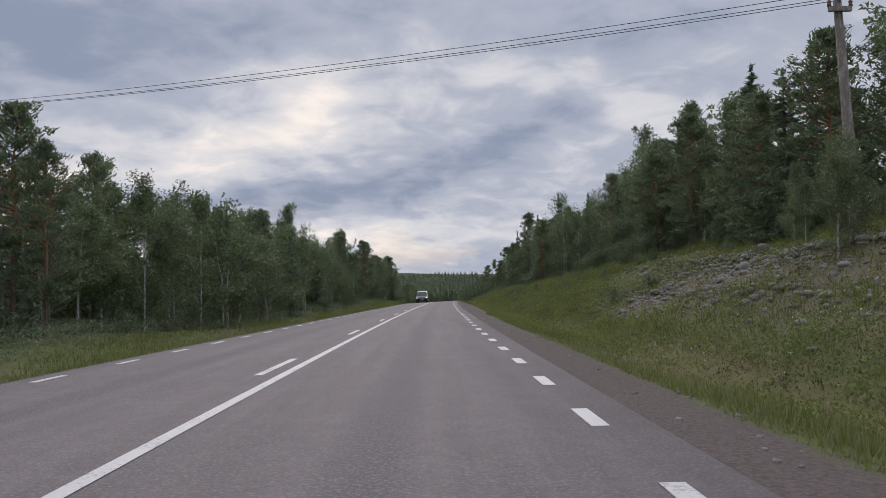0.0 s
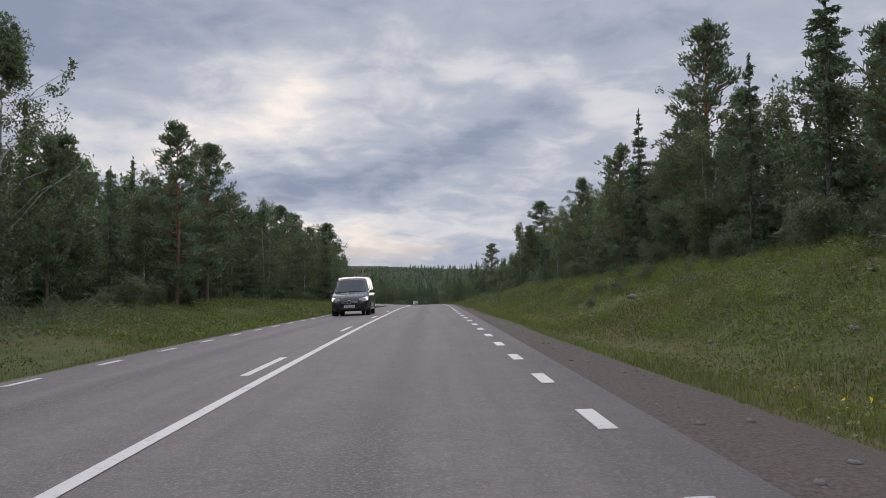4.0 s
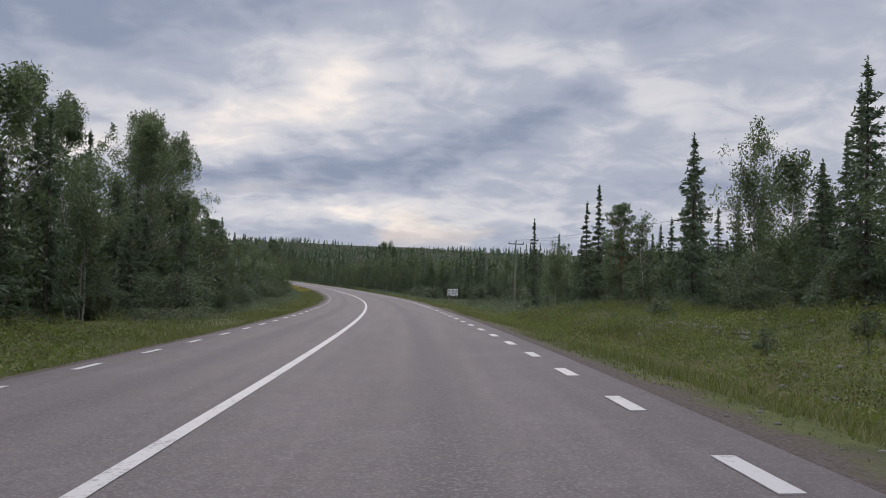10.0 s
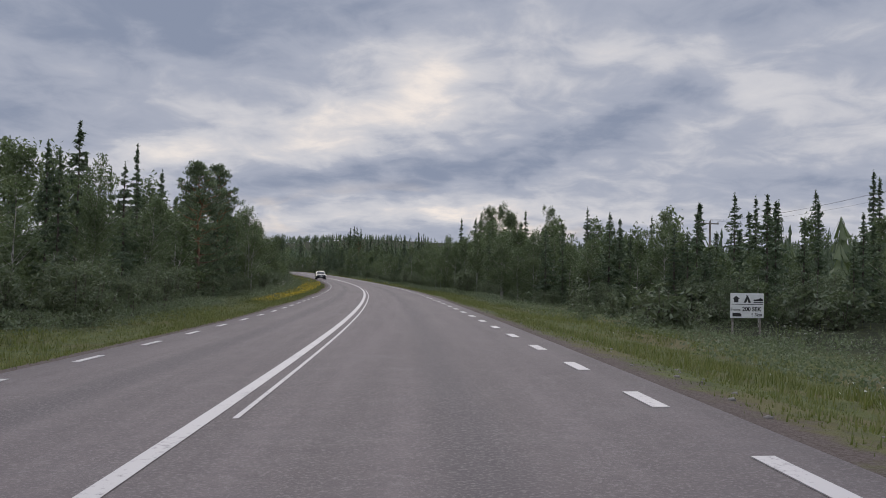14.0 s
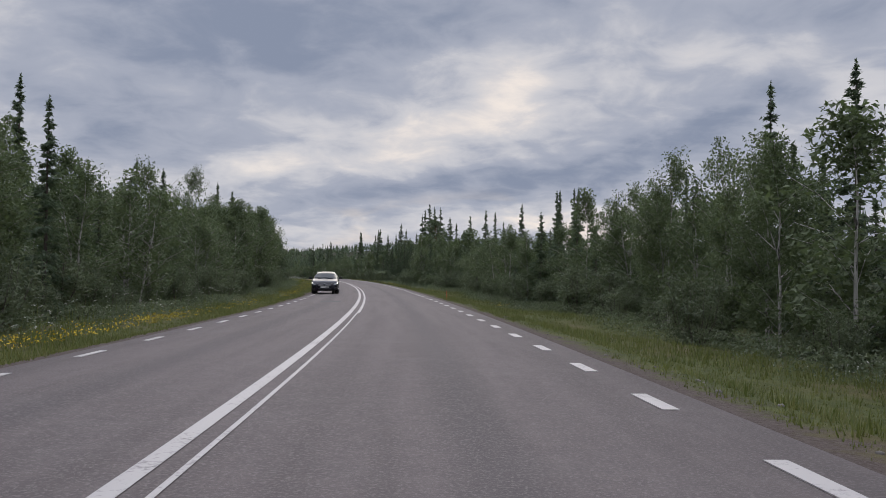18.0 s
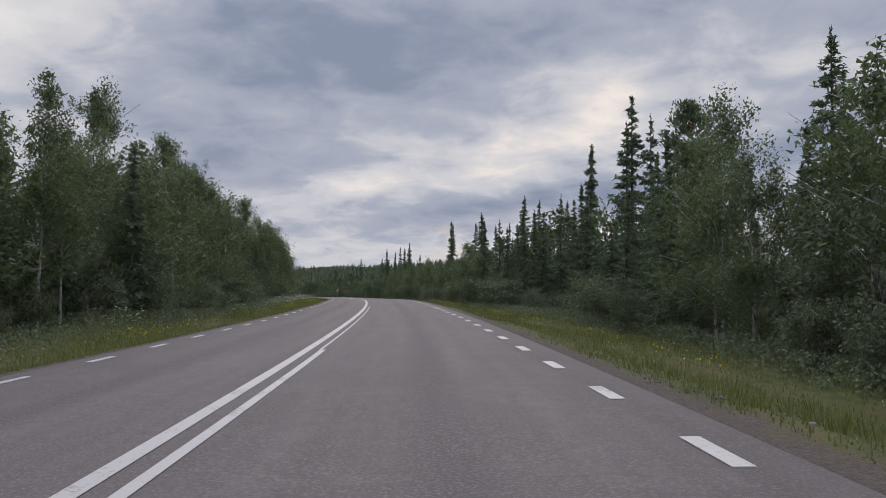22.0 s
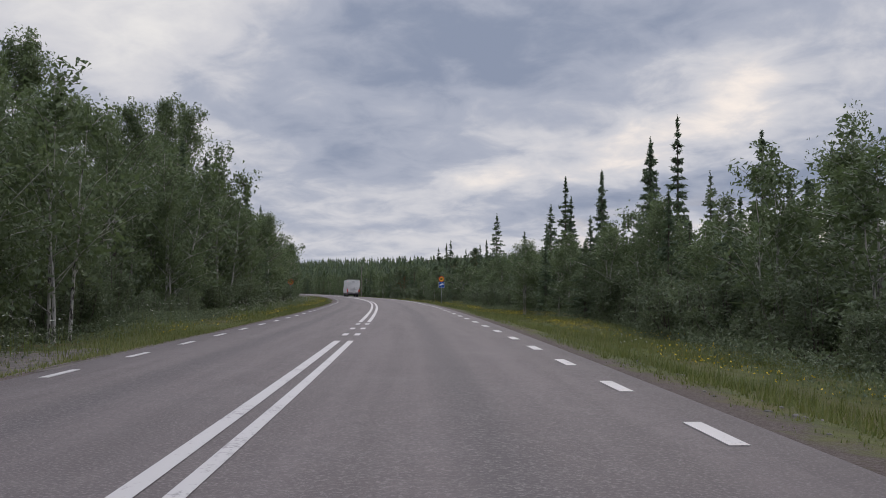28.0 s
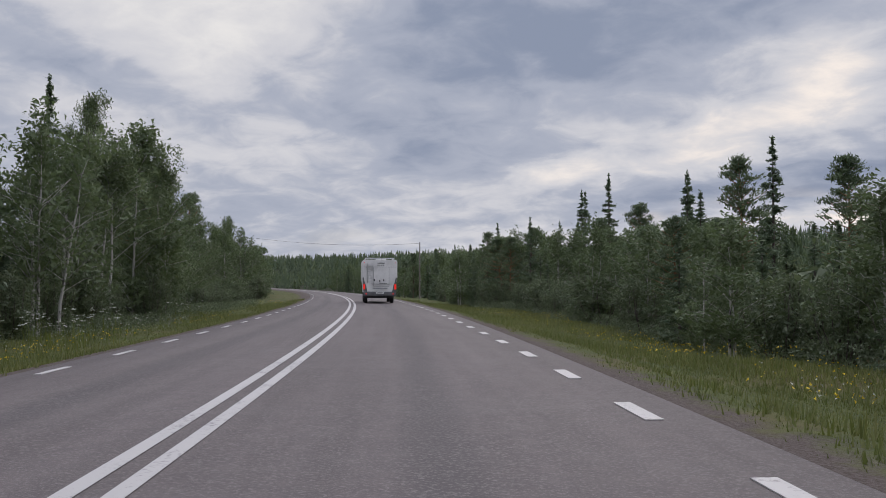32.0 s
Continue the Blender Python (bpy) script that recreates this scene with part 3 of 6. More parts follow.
def spruce_mesh(seed, tall, leaves, size, slim=0.18):
    """Whorls of drooping boughs with upturned tips and hanging twigs, thinning to a bare spire."""
    rng, rnd = np.random.default_rng(seed), random.Random(seed)
    v, f = [], []
    tube(v, f, [(0, 0, -0.3), (0.02, 0, tall * 0.35), (-0.02, 0.01, tall * 0.7), (0, 0, tall)], [0.012 * tall, 0.009 * tall, 0.005 * tall, 0.001 * tall], 6)
    boughs = []
    h = rnd.uniform(0.02, 0.07)
    ragged = [rnd.uniform(0.75, 1.2) for k in range(8)]
    while h < 0.99:
        full = ((1 - h) ** 1.02 * slim + 0.012 * min(1, (1 - h) * 8)) * tall
        thin = 0.55 if rnd.random() < 0.14 else 1.0
        for k in range(rnd.randint(5, 7) if h < 0.8 else rnd.randint(3, 5)):
            w = rnd.uniform(0, 6.28)
            r = full * rnd.uniform(0.6, 1.12) * ragged[int(w / 0.786) % 8] * thin
            boughs.append((h + rnd.uniform(-0.010, 0.010), w, r))
        h += (0.034 if h < 0.75 else 0.026) * rnd.uniform(0.8, 1.25)
    weight = np.array([0.10 + r for h, w, r in boughs])
    share = np.maximum(4, (leaves * weight / weight.sum()).astype(int))
    pos, way = [], []
    for (h, w, r), per in zip(boughs, share):
        z = h * tall
        d = np.array([math.cos(w), math.sin(w), 0])
        q = np.array([-d[1], d[0], 0])
        u = rng.uniform(0.05, 1.0, per) ** 0.75
        drop = 0.50 - 0.45 * h
        sag = r * (-drop * u + (0.30 * drop + 0.12) * u ** 4)
        wing = rng.normal(size=per) * 0.17 * r * (1.1 - u)
        p = d[None, :] * (u * r)[:, None] + q[None, :] * wing[:, None] + rng.normal(size=(per, 3)) * 0.03
        p[:, 2] += z + sag - np.abs(rng.normal(size=per)) * 0.09 * min(1.0, r)
        pos.append(p)
        o = d[None, :] * 0.8 + q[None, :] * np.sign(wing)[:, None] * 0.6 + np.zeros((per, 3))
        o[:, 2] = -0.55 + 0.6 * h
        way.append(o)
        if leaves > 2500:
            tube(v, f, [(0, 0, z), (d[0] * r * 0.7, d[1] * r * 0.7, z - drop * 0.6 * r)], [0.014, 0.004], 3)
    lv, lf = leaves_at(rng, np.concatenate(pos), size, 0.1, 1.9, np.concatenate(way))
    lead = np.stack([rng.normal(0, 0.02, 20), rng.normal(0, 0.02, 20), tall - rng.uniform(-0.1, 0.7, 20)], -1)
    v2, f2 = leaves_at(rng, lead, size * 0.8, -1.5, 1.6)
    return v, f, np.concatenate([lv, v2]), np.concatenate([lf, f2 + len(lv)])


def pine_mesh(seed, tall, leaves, size, bare=0.38):
    rng, rnd = np.random.default_rng(seed), random.Random(seed)
    v, f = [], []
    pts = [Vector((rnd.uniform(-1, 1) * 0.05 * k * 0.5, rnd.uniform(-1, 1) * 0.05 * k * 0.5, tall * k / 7 - (0.3 if k == 0 else 0))) for k in range(8)]
    tube(v, f, pts, [0.013 * tall * (1.15 - k / 7 * 1.05) for k in range(8)], 7)
    centres, ways = [], []
    n = 78
    for k in range(n):
        top = (k + rnd.random()) / n
        h = bare + (1 - bare) * top
        i = min(int(h * 7), 6)
        a = pts[i].lerp(pts[i + 1], h * 7 - i)
        w = rnd.uniform(0, 6.28)
        reach = tall * 0.225 * (math.sin(min(1.0, 0.22 + top * 0.80) * math.pi) ** 0.7 * 0.85 + 0.10) * rnd.uniform(0.55, 1.12)
        b = a + Vector((math.cos(w) * reach, math.sin(w) * reach, reach * (rnd.uniform(-0.05, 0.35) + top * 0.45)))
        mid = a.lerp(b, 0.55) + Vector((0, 0, -reach * 0.08))
        tube(v, f, [a, mid, b], [0.0042 * tall, 0.0028 * tall, 0.0010 * tall], 4)
        for j in range(rnd.randint(4, 6)):
            q = a.lerp(b, rnd.uniform(0.3, 1.06)) + Vector((rnd.gauss(0, 0.20), rnd.gauss(0, 0.20), rnd.gauss(0.06, 0.09)))
            centres.append(tuple(q))
            ways.append((math.cos(w) * 0.8, math.sin(w) * 0.8, 0.8))
    for j in range(6):
        centres.append(tuple(pts[7] + Vector((0, 0, -0.12 * j))))
        ways.append((0, 0, 1))
    c, o = np.array(centres), np.array(ways)
    pick = rng.integers(0, len(c), leaves)
    pos = c[pick] + in_ball(rng, leaves) * np.array([0.34, 0.34, 0.20])
    lv, lf = leaves_at(rng, pos, size, 0.0, 1.6, o[pick], 0.6)
    return v, f, lv, lf


def bush_mesh(seed, tall, leaves, size):
    rng, rnd = np.random.default_rng(seed), random.Random(seed)
    v, f, centres = [], [], []
    for k in range(15):
        w = rnd.uniform(0, 6.28)
        r = rnd.uniform(0.1, 0.8) * tall * 0.58
        b = Vector((math.cos(w) * r, math.sin(w) * r, tall * rnd.uniform(0.7, 1.02) * (1 - 0.45 * (r / (tall * 0.58)) ** 2)))
        a = Vector((math.cos(w) * 0.08, math.sin(w) * 0.08, -0.15))
        mid = a.lerp(b, 0.5) + Vector((math.cos(w), math.sin(w), 0.0)) * 0.22 * r
        tube(v, f, [a, mid, b], [0.02, 0.012, 0.004], 4)
        for j in range(8):
            u = rnd.uniform(0.12, 1.03)
            q = a.lerp(mid, u * 2) if u < 0.5 else mid.lerp(b, u * 2 - 1)
            centres.append(tuple(q + Vector((rnd.gauss(0, 0.17), rnd.gauss(0, 0.17), rnd.gauss(0, 0.12)))))
    c = np.array(centres)
    pick = rng.integers(0, len(c), leaves)
    pos = c[pick] + in_ball(rng, leaves) * rng.uniform(0.16, 0.36, len(c))[pick][:, None]
    pos[:, 2] = np.maximum(pos[:, 2], 0.05)
    lv, lf = leaves_at(rng, pos, size, -0.35, 1.5)
    return v, f, lv, lf


def tree_kind(kind, builder, wood, green, wood_name, crown_name):
    v, f, lv, lf = builder
    a = mesh_of(wood_name, [tuple(q) for q in v], f, wood, True)
    b = mesh_of(crown_name, lv, lf, green)
    return kind, a, b


FRONT = {
    "birch": [tree_kind("birch_tree", birch_mesh(11 + k, 8.0, 11000, 0.098), M_BIRCH_BARK, M_BIRCH, "trunk", "crown") for k in range(6)],
    "spruce": [tree_kind("spruce_tree", spruce_mesh(31 + k, 10.0, 6000, 0.125, (0.175, 0.215, 0.15, 0.19, 0.13, 0.235)[k]), M_DARK_BARK, M_SPRUCE, "trunk", "crown") for k in range(6)],
    "pine": [tree_kind("pine_tree", pine_mesh(51 + k, 10.0, 8500, 0.125, (0.26, 0.10, 0.18, 0.14)[k]), M_PINE_BARK, M_PINE, "trunk", "crown") for k in range(4)],
    "bush": [tree_kind("willow_bush", bush_mesh(71 + k, 2.2, 6500, 0.058), M_DARK_BARK, M_WILLOW, "stems", "foliage") for k in range(5)],
}
BACK = {
    "birch": [tree_kind("birch_tree", birch_mesh(111 + k, 8.0, 1000, 0.28), M_BIRCH_BARK, M_BIRCH, "trunk", "crown") for k in range(3)],
    "spruce": [tree_kind("spruce_tree", spruce_mesh(131 + k, 10.0, 1500, 0.24, (0.17, 0.20, 0.15)[k]), M_DARK_BARK, M_SPRUCE, "trunk", "crown") for k in range(3)],
    "pine": [tree_kind("pine_tree", pine_mesh(151 + k, 10.0, 1700, 0.27, 0.15), M_PINE_BARK, M_PINE, "trunk", "crown") for k in range(3)],
}
STEM_BIRCH = [tree_kind("birch_tree", birch_mesh(81 + k, 8.0, 9000, 0.098, 0.30), M_BIRCH_BARK, M_BIRCH, "trunk", "crown") for k in range(3)]
TALL_BIRCH = [tree_kind("birch_tree", birch_mesh(91 + k, 12.0, 20000, 0.11), M_BIRCH_BARK, M_BIRCH, "trunk", "crown") for k in range(3)]
FULL = {"birch": 8.0, "spruce": 10.0, "pine": 10.0, "bush": 2.2}
LABELS = {
    "birch": "leafy green birch with white bark in the forest edge",
    "spruce": "dark-green pointed spruce with drooping boughs in the forest edge",
    "pine": "dark-green pine with a reddish trunk and dense rounded crown",
    "bush": "low grey-green willow bush at the forest edge",
}
CATEGORY = {"birch": "tree", "spruce": "tree", "pine": "tree", "bush": "bush"}
tree_rng = random.Random(5)


def plant(kind, s, lat, tall, near=True, wide=1.0, variant=None, label=""):
    kinds = (FRONT if near or kind == "bush" else BACK)[kind]
    name, wood, green = kinds[tree_rng.randrange(len(kinds)) if variant is None else variant]
    k = tall / FULL[kind]
    if kind == "birch" and tall > 9.6:
        name, wood, green = TALL_BIRCH[tree_rng.randrange(3)]
        k = tall / 12.0
    elif kind == "birch" and lat < 0 and (20 < s < 115 or s > 470) and tree_rng.random() < 0.45:
        name, wood, green = STEM_BIRCH[tree_rng.randrange(3)]
    p = on_ground(s, lat)
    ob = new(name, wood)
    ob.matrix_basis = Matrix.LocRotScale(Vector(p), Euler((0, 0, tree_rng.uniform(0, 6.28))), Vector((k * wide, k * wide, k)))
    crown = new(green.name.split(".")[0], green)
    crown.parent = ob
    tagged(ob, label or LABELS[kind], CATEGORY[kind], "trees along the road" if kind != "bush" else "bushes along the road")
    return ob


# where the forest begins, by stretch of road
EDGE_L = ([-60, 0, 30, 70, 95, 130, 170, 230, 255, 280, 330, 400, 760, 1000], [13, 12.5, 10.5, 9.5, 10.5, 13, 15, 13, 11.5, 10.5, 11, 11, 10.5, 10.5])
EDGE_R = ([-60, 0, 100, 230, 255, 275, 290, 350, 385, 410, 1000], [16.5, 16, 15.5, 16, 16, 17, 40, 42, 20, 12, 12])

# landmark trees: kind, along, beside, height of the top over the road
LANDMARKS = [("birch", 18.2, 11.3, 4.5), ("birch", 18.7, 11.8, 4.8), ("birch", 21.4, 12.0, 4.2), ("birch", 23.5, 12.6, 4.6)]
LANDMARKS += [
    ("pine", 28.5, -12.3, 7.9),
    ("spruce", 31.2, 16.8, 10.7),
    ("pine", 35.5, -12.4, 7.3),
    ("pine", 37.3, 16.6, 10.2),
    ("spruce", 39.6, -12.2, 6.2),
    ("spruce", 44.5, -12.0, 6.7),
    ("pine", 45.3, 16.6, 11.2),
    ("birch", 52.5, -12.3, 7.5),
    ("birch", 55.3, 16.6, 11.8),
    ("birch", 61.9, -12.1, 7.6),
    ("birch", 63.4, 16.6, 10.4),
    ("pine", 67.5, 16.6, 10.5),
    ("birch", 76.5, 16.5, 10.4),
    ("birch", 80.1, -12.7, 9.8),
    ("spruce", 93.7, 15.6, 12.4),
    ("birch", 94.2, -12.2, 8.2),
    ("spruce", 98.5, 16.6, 10.8),
    ("birch", 104.5, 16.8, 10.6),
    ("pine", 108.2, -11.1, 9.1),
    ("spruce", 114.6, 16.6, 10.2),
    ("pine", 114.7, -12.1, 9.9),
    ("spruce", 119.6, 16.8, 11.1),
    ("spruce", 125.5, 16.5, 12.9),
    ("birch", 127.8, -13.8, 11.2),
]
LANDMARKS += [
    ("pine", 137.3, 16.2, 14.1),
    ("pine", 143.7, -12.1, 10.7),
    ("spruce", 146.4, 15.0, 12.0),
    ("pine", 152.7, -12.8, 11.3),
    ("pine", 174.8, 16.6, 11.6),
    ("birch", 175.5, -13.5, 10.1),
    ("birch", 178.9, 16.5, 9.4),
    ("birch", 179.6, -13.7, 10.2),
    ("birch", 185.8, 16.7, 10.2),
    ("pine", 186.1, -13.6, 10.8),
    ("pine", 194.7, -13.7, 10.9),
    ("spruce", 197.3, 16.5, 9.6),
    ("spruce", 201.9, 20.2, 10.9),
    ("pine", 203.9, 17.3, 13.1),
    ("spruce", 213.8, -16.5, 11.7),
    ("spruce", 217.4, 16.6, 11.3),
    ("spruce", 218.5, -16.0, 12.3),
    ("spruce", 226.0, 21.5, 13.2),
    ("spruce", 228.7, -17.0, 13.7),
    ("pine", 229.2, -13.0, 12.9),
    ("pine", 239.4, -13.8, 13.8),
    ("spruce", 240.9, 16.6, 7.8),
    ("birch", 248.8, 19.8, 9.1),
    ("pine", 254.9, 16.9, 11.4),
]
LANDMARKS += [
    ("spruce", 257.0, -16.2, 14.2),
    ("spruce", 257.5, -12.8, 11.3),
    ("spruce", 261.5, -13.4, 12.5),
    ("spruce", 262.9, -15.9, 10.5),
    ("birch", 265.8, -13.1, 10.4),
    ("spruce", 265.9, 16.6, 8.2),
    ("birch", 273.9, -13.7, 9.8),
    ("birch", 274.6, 17.1, 8.9),
    ("birch", 278.0, -13.7, 9.4),
    ("spruce", 280.8, 16.6, 9.4),
    ("birch", 284.6, -12.1, 9.5),
    ("spruce", 286.4, 18.8, 10.2),
    ("pine", 287.3, 14.8, 6.2),
    ("birch", 287.5, -12.6, 10.3),
    ("birch", 291.3, -13.6, 11.3),
    ("spruce", 295.0, 14.8, 7.3),
    ("spruce", 296.2, 16.0, 8.6),
    ("birch", 297.8, -13.5, 11.2),
    ("birch", 305.7, 15.3, 5.2),
    ("pine", 308.9, -14.2, 8.1),
    ("spruce", 312.1, -13.6, 7.6),
    ("spruce", 322.5, -13.8, 4.8),
    ("spruce", 328.8, 19.1, 8.9),
    ("spruce", 330.1, -14.7, 8.4),
]
LANDMARKS += [
    ("spruce", 337.8, -13.6, 5.8),
    ("spruce", 342.7, -13.5, 7.4),
    ("spruce", 346.3, 23.6, 6.4),
    ("spruce", 347.5, -13.6, 5.8),
    ("spruce", 356.6, -13.6, 6.3),
    ("birch", 360.3, -13.5, 6.6),
    ("spruce", 365.8, -13.6, 6.4),
    ("birch", 365.9, 34.4, 7.8),
    ("spruce", 370.8, 34.2, 7.0),
    ("spruce", 371.9, -13.6, 6.9),
    ("spruce", 375.6, -13.6, 8.4),
    ("spruce", 376.7, 34.1, 8.9),
    ("spruce", 382.4, -19.6, 8.5),
    ("spruce", 382.4, 34.2, 8.9),
    ("spruce", 384.8, -16.3, 8.0),
    ("pine", 386.6, -10.2, 7.8),
    ("spruce", 388.1, -15.9, 7.7),
    ("spruce", 388.3, 34.2, 8.4),
    ("spruce", 393.6, -15.8, 9.9),
    ("spruce", 396.0, 34.2, 8.5),
    ("pine", 396.9, -10.9, 8.9),
    ("spruce", 400.5, 29.9, 8.6),
    ("spruce", 408.8, 20.0, 7.8),
    ("spruce", 414.5, -15.6, 10.1),
]
LANDMARKS += [
    ("spruce", 415.0, 52.2, 13.2),
    ("birch", 425.7, 21.1, 8.8),
    ("spruce", 427.4, 49.2, 11.1),
    ("spruce", 429.7, 34.5, 9.0),
    ("spruce", 433.5, 20.1, 9.4),
    ("birch", 440.7, 20.2, 9.6),
    ("spruce", 452.0, -17.8, 13.0),
    ("spruce", 445.4, -13.6, 8.3),
    ("birch", 447.5, 20.1, 11.2),
    ("spruce", 450.7, -13.7, 7.2),
    ("birch", 455.3, 20.1, 11.0),
    ("spruce", 457.8, -13.5, 7.6),
    ("spruce", 459.3, 20.1, 10.8),
    ("spruce", 464.2, 20.4, 10.5),
    ("spruce", 465.9, -13.8, 9.2),
    ("spruce", 468.9, 19.1, 10.6),
    ("spruce", 482.1, -13.5, 8.0),
    ("spruce", 489.9, -13.7, 8.4),
    ("spruce", 498.1, 17.8, 8.6),
    ("birch", 499.7, -13.5, 9.5),
    ("spruce", 507.7, 20.2, 9.6),
    ("birch", 511.6, -13.5, 8.3),
    ("spruce", 512.7, 20.2, 10.0),
    ("spruce", 516.3, 20.9, 10.2),
]
LANDMARKS += [
    ("birch", 518.8, -13.7, 6.4),
    ("spruce", 525.7, -13.5, 10.3),
    ("spruce", 529.6, 20.4, 10.0),
    ("spruce", 534.5, -16.1, 12.1),
    ("spruce", 538.2, -13.5, 10.4),
    ("spruce", 538.6, 20.2, 8.3),
    ("spruce", 543.5, 20.2, 9.8),
    ("spruce", 548.5, 20.0, 10.6),
    ("birch", 549.5, -13.6, 9.2),
    ("spruce", 552.7, 15.5, 9.7),
    ("spruce", 555.6, -13.5, 9.0),
    ("spruce", 560.2, 20.2, 10.5),
    ("birch", 563.2, -11.9, 9.7),
    ("pine", 565.2, 15.6, 9.9),
    ("birch", 569.8, -13.6, 10.3),
    ("spruce", 571.4, 20.3, 9.9),
    ("spruce", 575.1, 20.1, 9.8),
    ("spruce", 579.5, 17.1, 13.9),
    ("birch", 583.7, -13.7, 10.7),
    ("spruce", 584.4, 20.1, 13.7),
    ("spruce", 589.5, 20.0, 14.2),
    ("birch", 589.8, -13.7, 9.8),
    ("spruce", 595.4, 18.8, 13.0),
    ("spruce", 600.0, 20.3, 14.2),
]
LANDMARKS += [
    ("birch", 603.2, -13.8, 9.2),
    ("spruce", 607.6, 20.1, 10.1),
    ("birch", 609.6, -13.7, 8.7),
    ("spruce", 613.9, 20.0, 9.3),
    ("spruce", 619.8, 20.3, 11.5),
    ("birch", 621.5, -13.5, 10.7),
    ("spruce", 626.4, 20.2, 9.0),
    ("spruce", 630.6, 20.3, 9.8),
    ("spruce", 636.0, 22.6, 14.0),
    ("birch", 639.0, -12.6, 10.6),
    ("spruce", 640.9, 23.6, 11.2),
    ("spruce", 647.1, -17.7, 13.8),
    ("spruce", 651.7, 20.0, 13.3),
    ("spruce", 656.3, 20.1, 12.1),
    ("spruce", 659.2, -12.4, 10.5),
    ("spruce", 667.0, 28.5, 13.1),
    ("spruce", 669.7, -13.6, 11.7),
    ("spruce", 672.6, 27.5, 13.4),
    ("spruce", 675.9, 20.0, 14.2),
    ("spruce", 679.6, 26.8, 15.4),
    ("birch", 681.3, -12.0, 10.0),
    ("spruce", 682.1, 21.6, 14.2),
    ("birch", 699.3, -13.8, 10.5),
    ("birch", 700.2, 20.0, 8.5),
]
LANDMARKS += [
    ("birch", 706.4, -13.8, 9.8),
    ("spruce", 709.0, 20.3, 9.6),
    ("birch", 712.5, -13.6, 10.5),
    ("spruce", 716.0, 20.4, 8.4),
    ("birch", 719.5, -13.6, 12.4),
    ("spruce", 720.9, 20.2, 12.9),
    ("birch", 725.6, -13.6, 13.1),
    ("spruce", 725.7, 20.0, 12.1),
    ("spruce", 733.1, 22.7, 13.8),
    ("spruce", 738.5, 20.2, 11.7),
    ("spruce", 743.3, -14.1, 14.3),
    ("spruce", 743.7, 24.0, 8.6),
    ("spruce", 747.9, 20.0, 10.6),
    ("spruce", 748.9, 27.4, 9.2),
    ("birch", 749.5, -13.7, 9.8),
    ("spruce", 751.6, 24.4, 13.9),
    ("spruce", 754.2, 21.2, 13.4),
    ("spruce", 754.6, -13.7, 10.7),
    ("spruce", 760.4, 21.3, 11.1),
    ("spruce", 762.5, -13.5, 13.1),
    ("birch", 764.6, 20.2, 6.9),
    ("spruce", 768.5, 20.2, 8.6),
    ("spruce", 771.5, -14.1, 14.2),
    ("spruce", 781.4, 19.6, 12.0),
]
LANDMARKS += [
    ("spruce", 786.5, -13.3, 13.0),
    ("pine", 788.1, 20.2, 6.3),
    ("spruce", 792.8, -13.0, 10.1),
    ("spruce", 794.0, 20.1, 8.4),
    ("spruce", 795.7, 31.5, 12.0),
    ("pine", 797.8, 20.4, 7.8),
    ("birch", 799.1, -13.5, 10.3),
    ("spruce", 804.7, 20.3, 8.3),
    ("spruce", 805.6, 35.5, 13.6),
    ("birch", 810.3, -14.2, 9.6),
    ("pine", 812.6, 20.2, 6.8),
    ("spruce", 818.6, 20.0, 9.9),
    ("spruce", 825.5, 29.7, 11.3),
    ("spruce", 826.2, 20.2, 9.7),
    ("pine", 828.9, -13.5, 8.7),
    ("spruce", 832.3, 20.0, 7.4),
    ("spruce", 842.1, 20.2, 7.3),
    ("spruce", 853.2, 29.8, 12.8),
    ("spruce", 858.9, 20.2, 9.2),
    ("birch", 861.9, -13.6, 9.2),
]

# mixtures of kinds, by side and stretch
MIX_L = [(-60, 20, (0.35, 0.25, 0.40)), (20, 110, (0.62, 0.10, 0.28)), (110, 215, (0.28, 0.40, 0.32)), (215, 262, (0.85, 0.10, 0.05)), (262, 400, (0.42, 0.50, 0.08)), (400, 470, (0.45, 0.5, 0.05)), (470, 1000, (0.70, 0.28, 0.02))]
MIX_R = [(-60, 60, (0.55, 0.2, 0.25)), (60, 230, (0.45, 0.25, 0.30)), (230, 300, (0.5, 0.42, 0.08)), (300, 400, (0.35, 0.62, 0.03)), (400, 480, (0.64, 0.34, 0.02)), (480, 555, (0.55, 0.43, 0.02)), (555, 606, (0.22, 0.76, 0.02)), (606, 768, (0.55, 0.43, 0.02)), (768, 1000, (0.28, 0.52, 0.20))]


def choose(mixes, s):
    for a, b, w in mixes:
        if a <= s < b:
            return tree_rng.choices(("birch", "spruce", "pine"), w)[0]
    return "birch"


# height of the closed canopy along each side
CANOPY_L = ([0, 30, 60, 85, 100, 115, 180, 200, 245, 262, 276, 283, 290, 320, 335, 350, 365, 385, 410, 440, 475, 490, 515, 530, 550, 565, 585, 600, 630, 690, 712, 725, 740, 755, 775, 792, 802, 808, 830],
            [7.4, 7.0, 7.6, 8.4, 7.4, 8.0, 10.0, 10.6, 10.4, 9.6, 9.3, 8.0, 6.3, 6.2, 5.3, 5.4, 6.8, 7.8, 8.0, 7.0, 7.2, 7.2, 8.8, 8.8, 8.4, 8.8, 9.4, 8.6, 9.8, 8.8, 10.0, 11.0, 9.2, 9.8, 10.2, 9.2, 7.8, 6.4, 7.6])
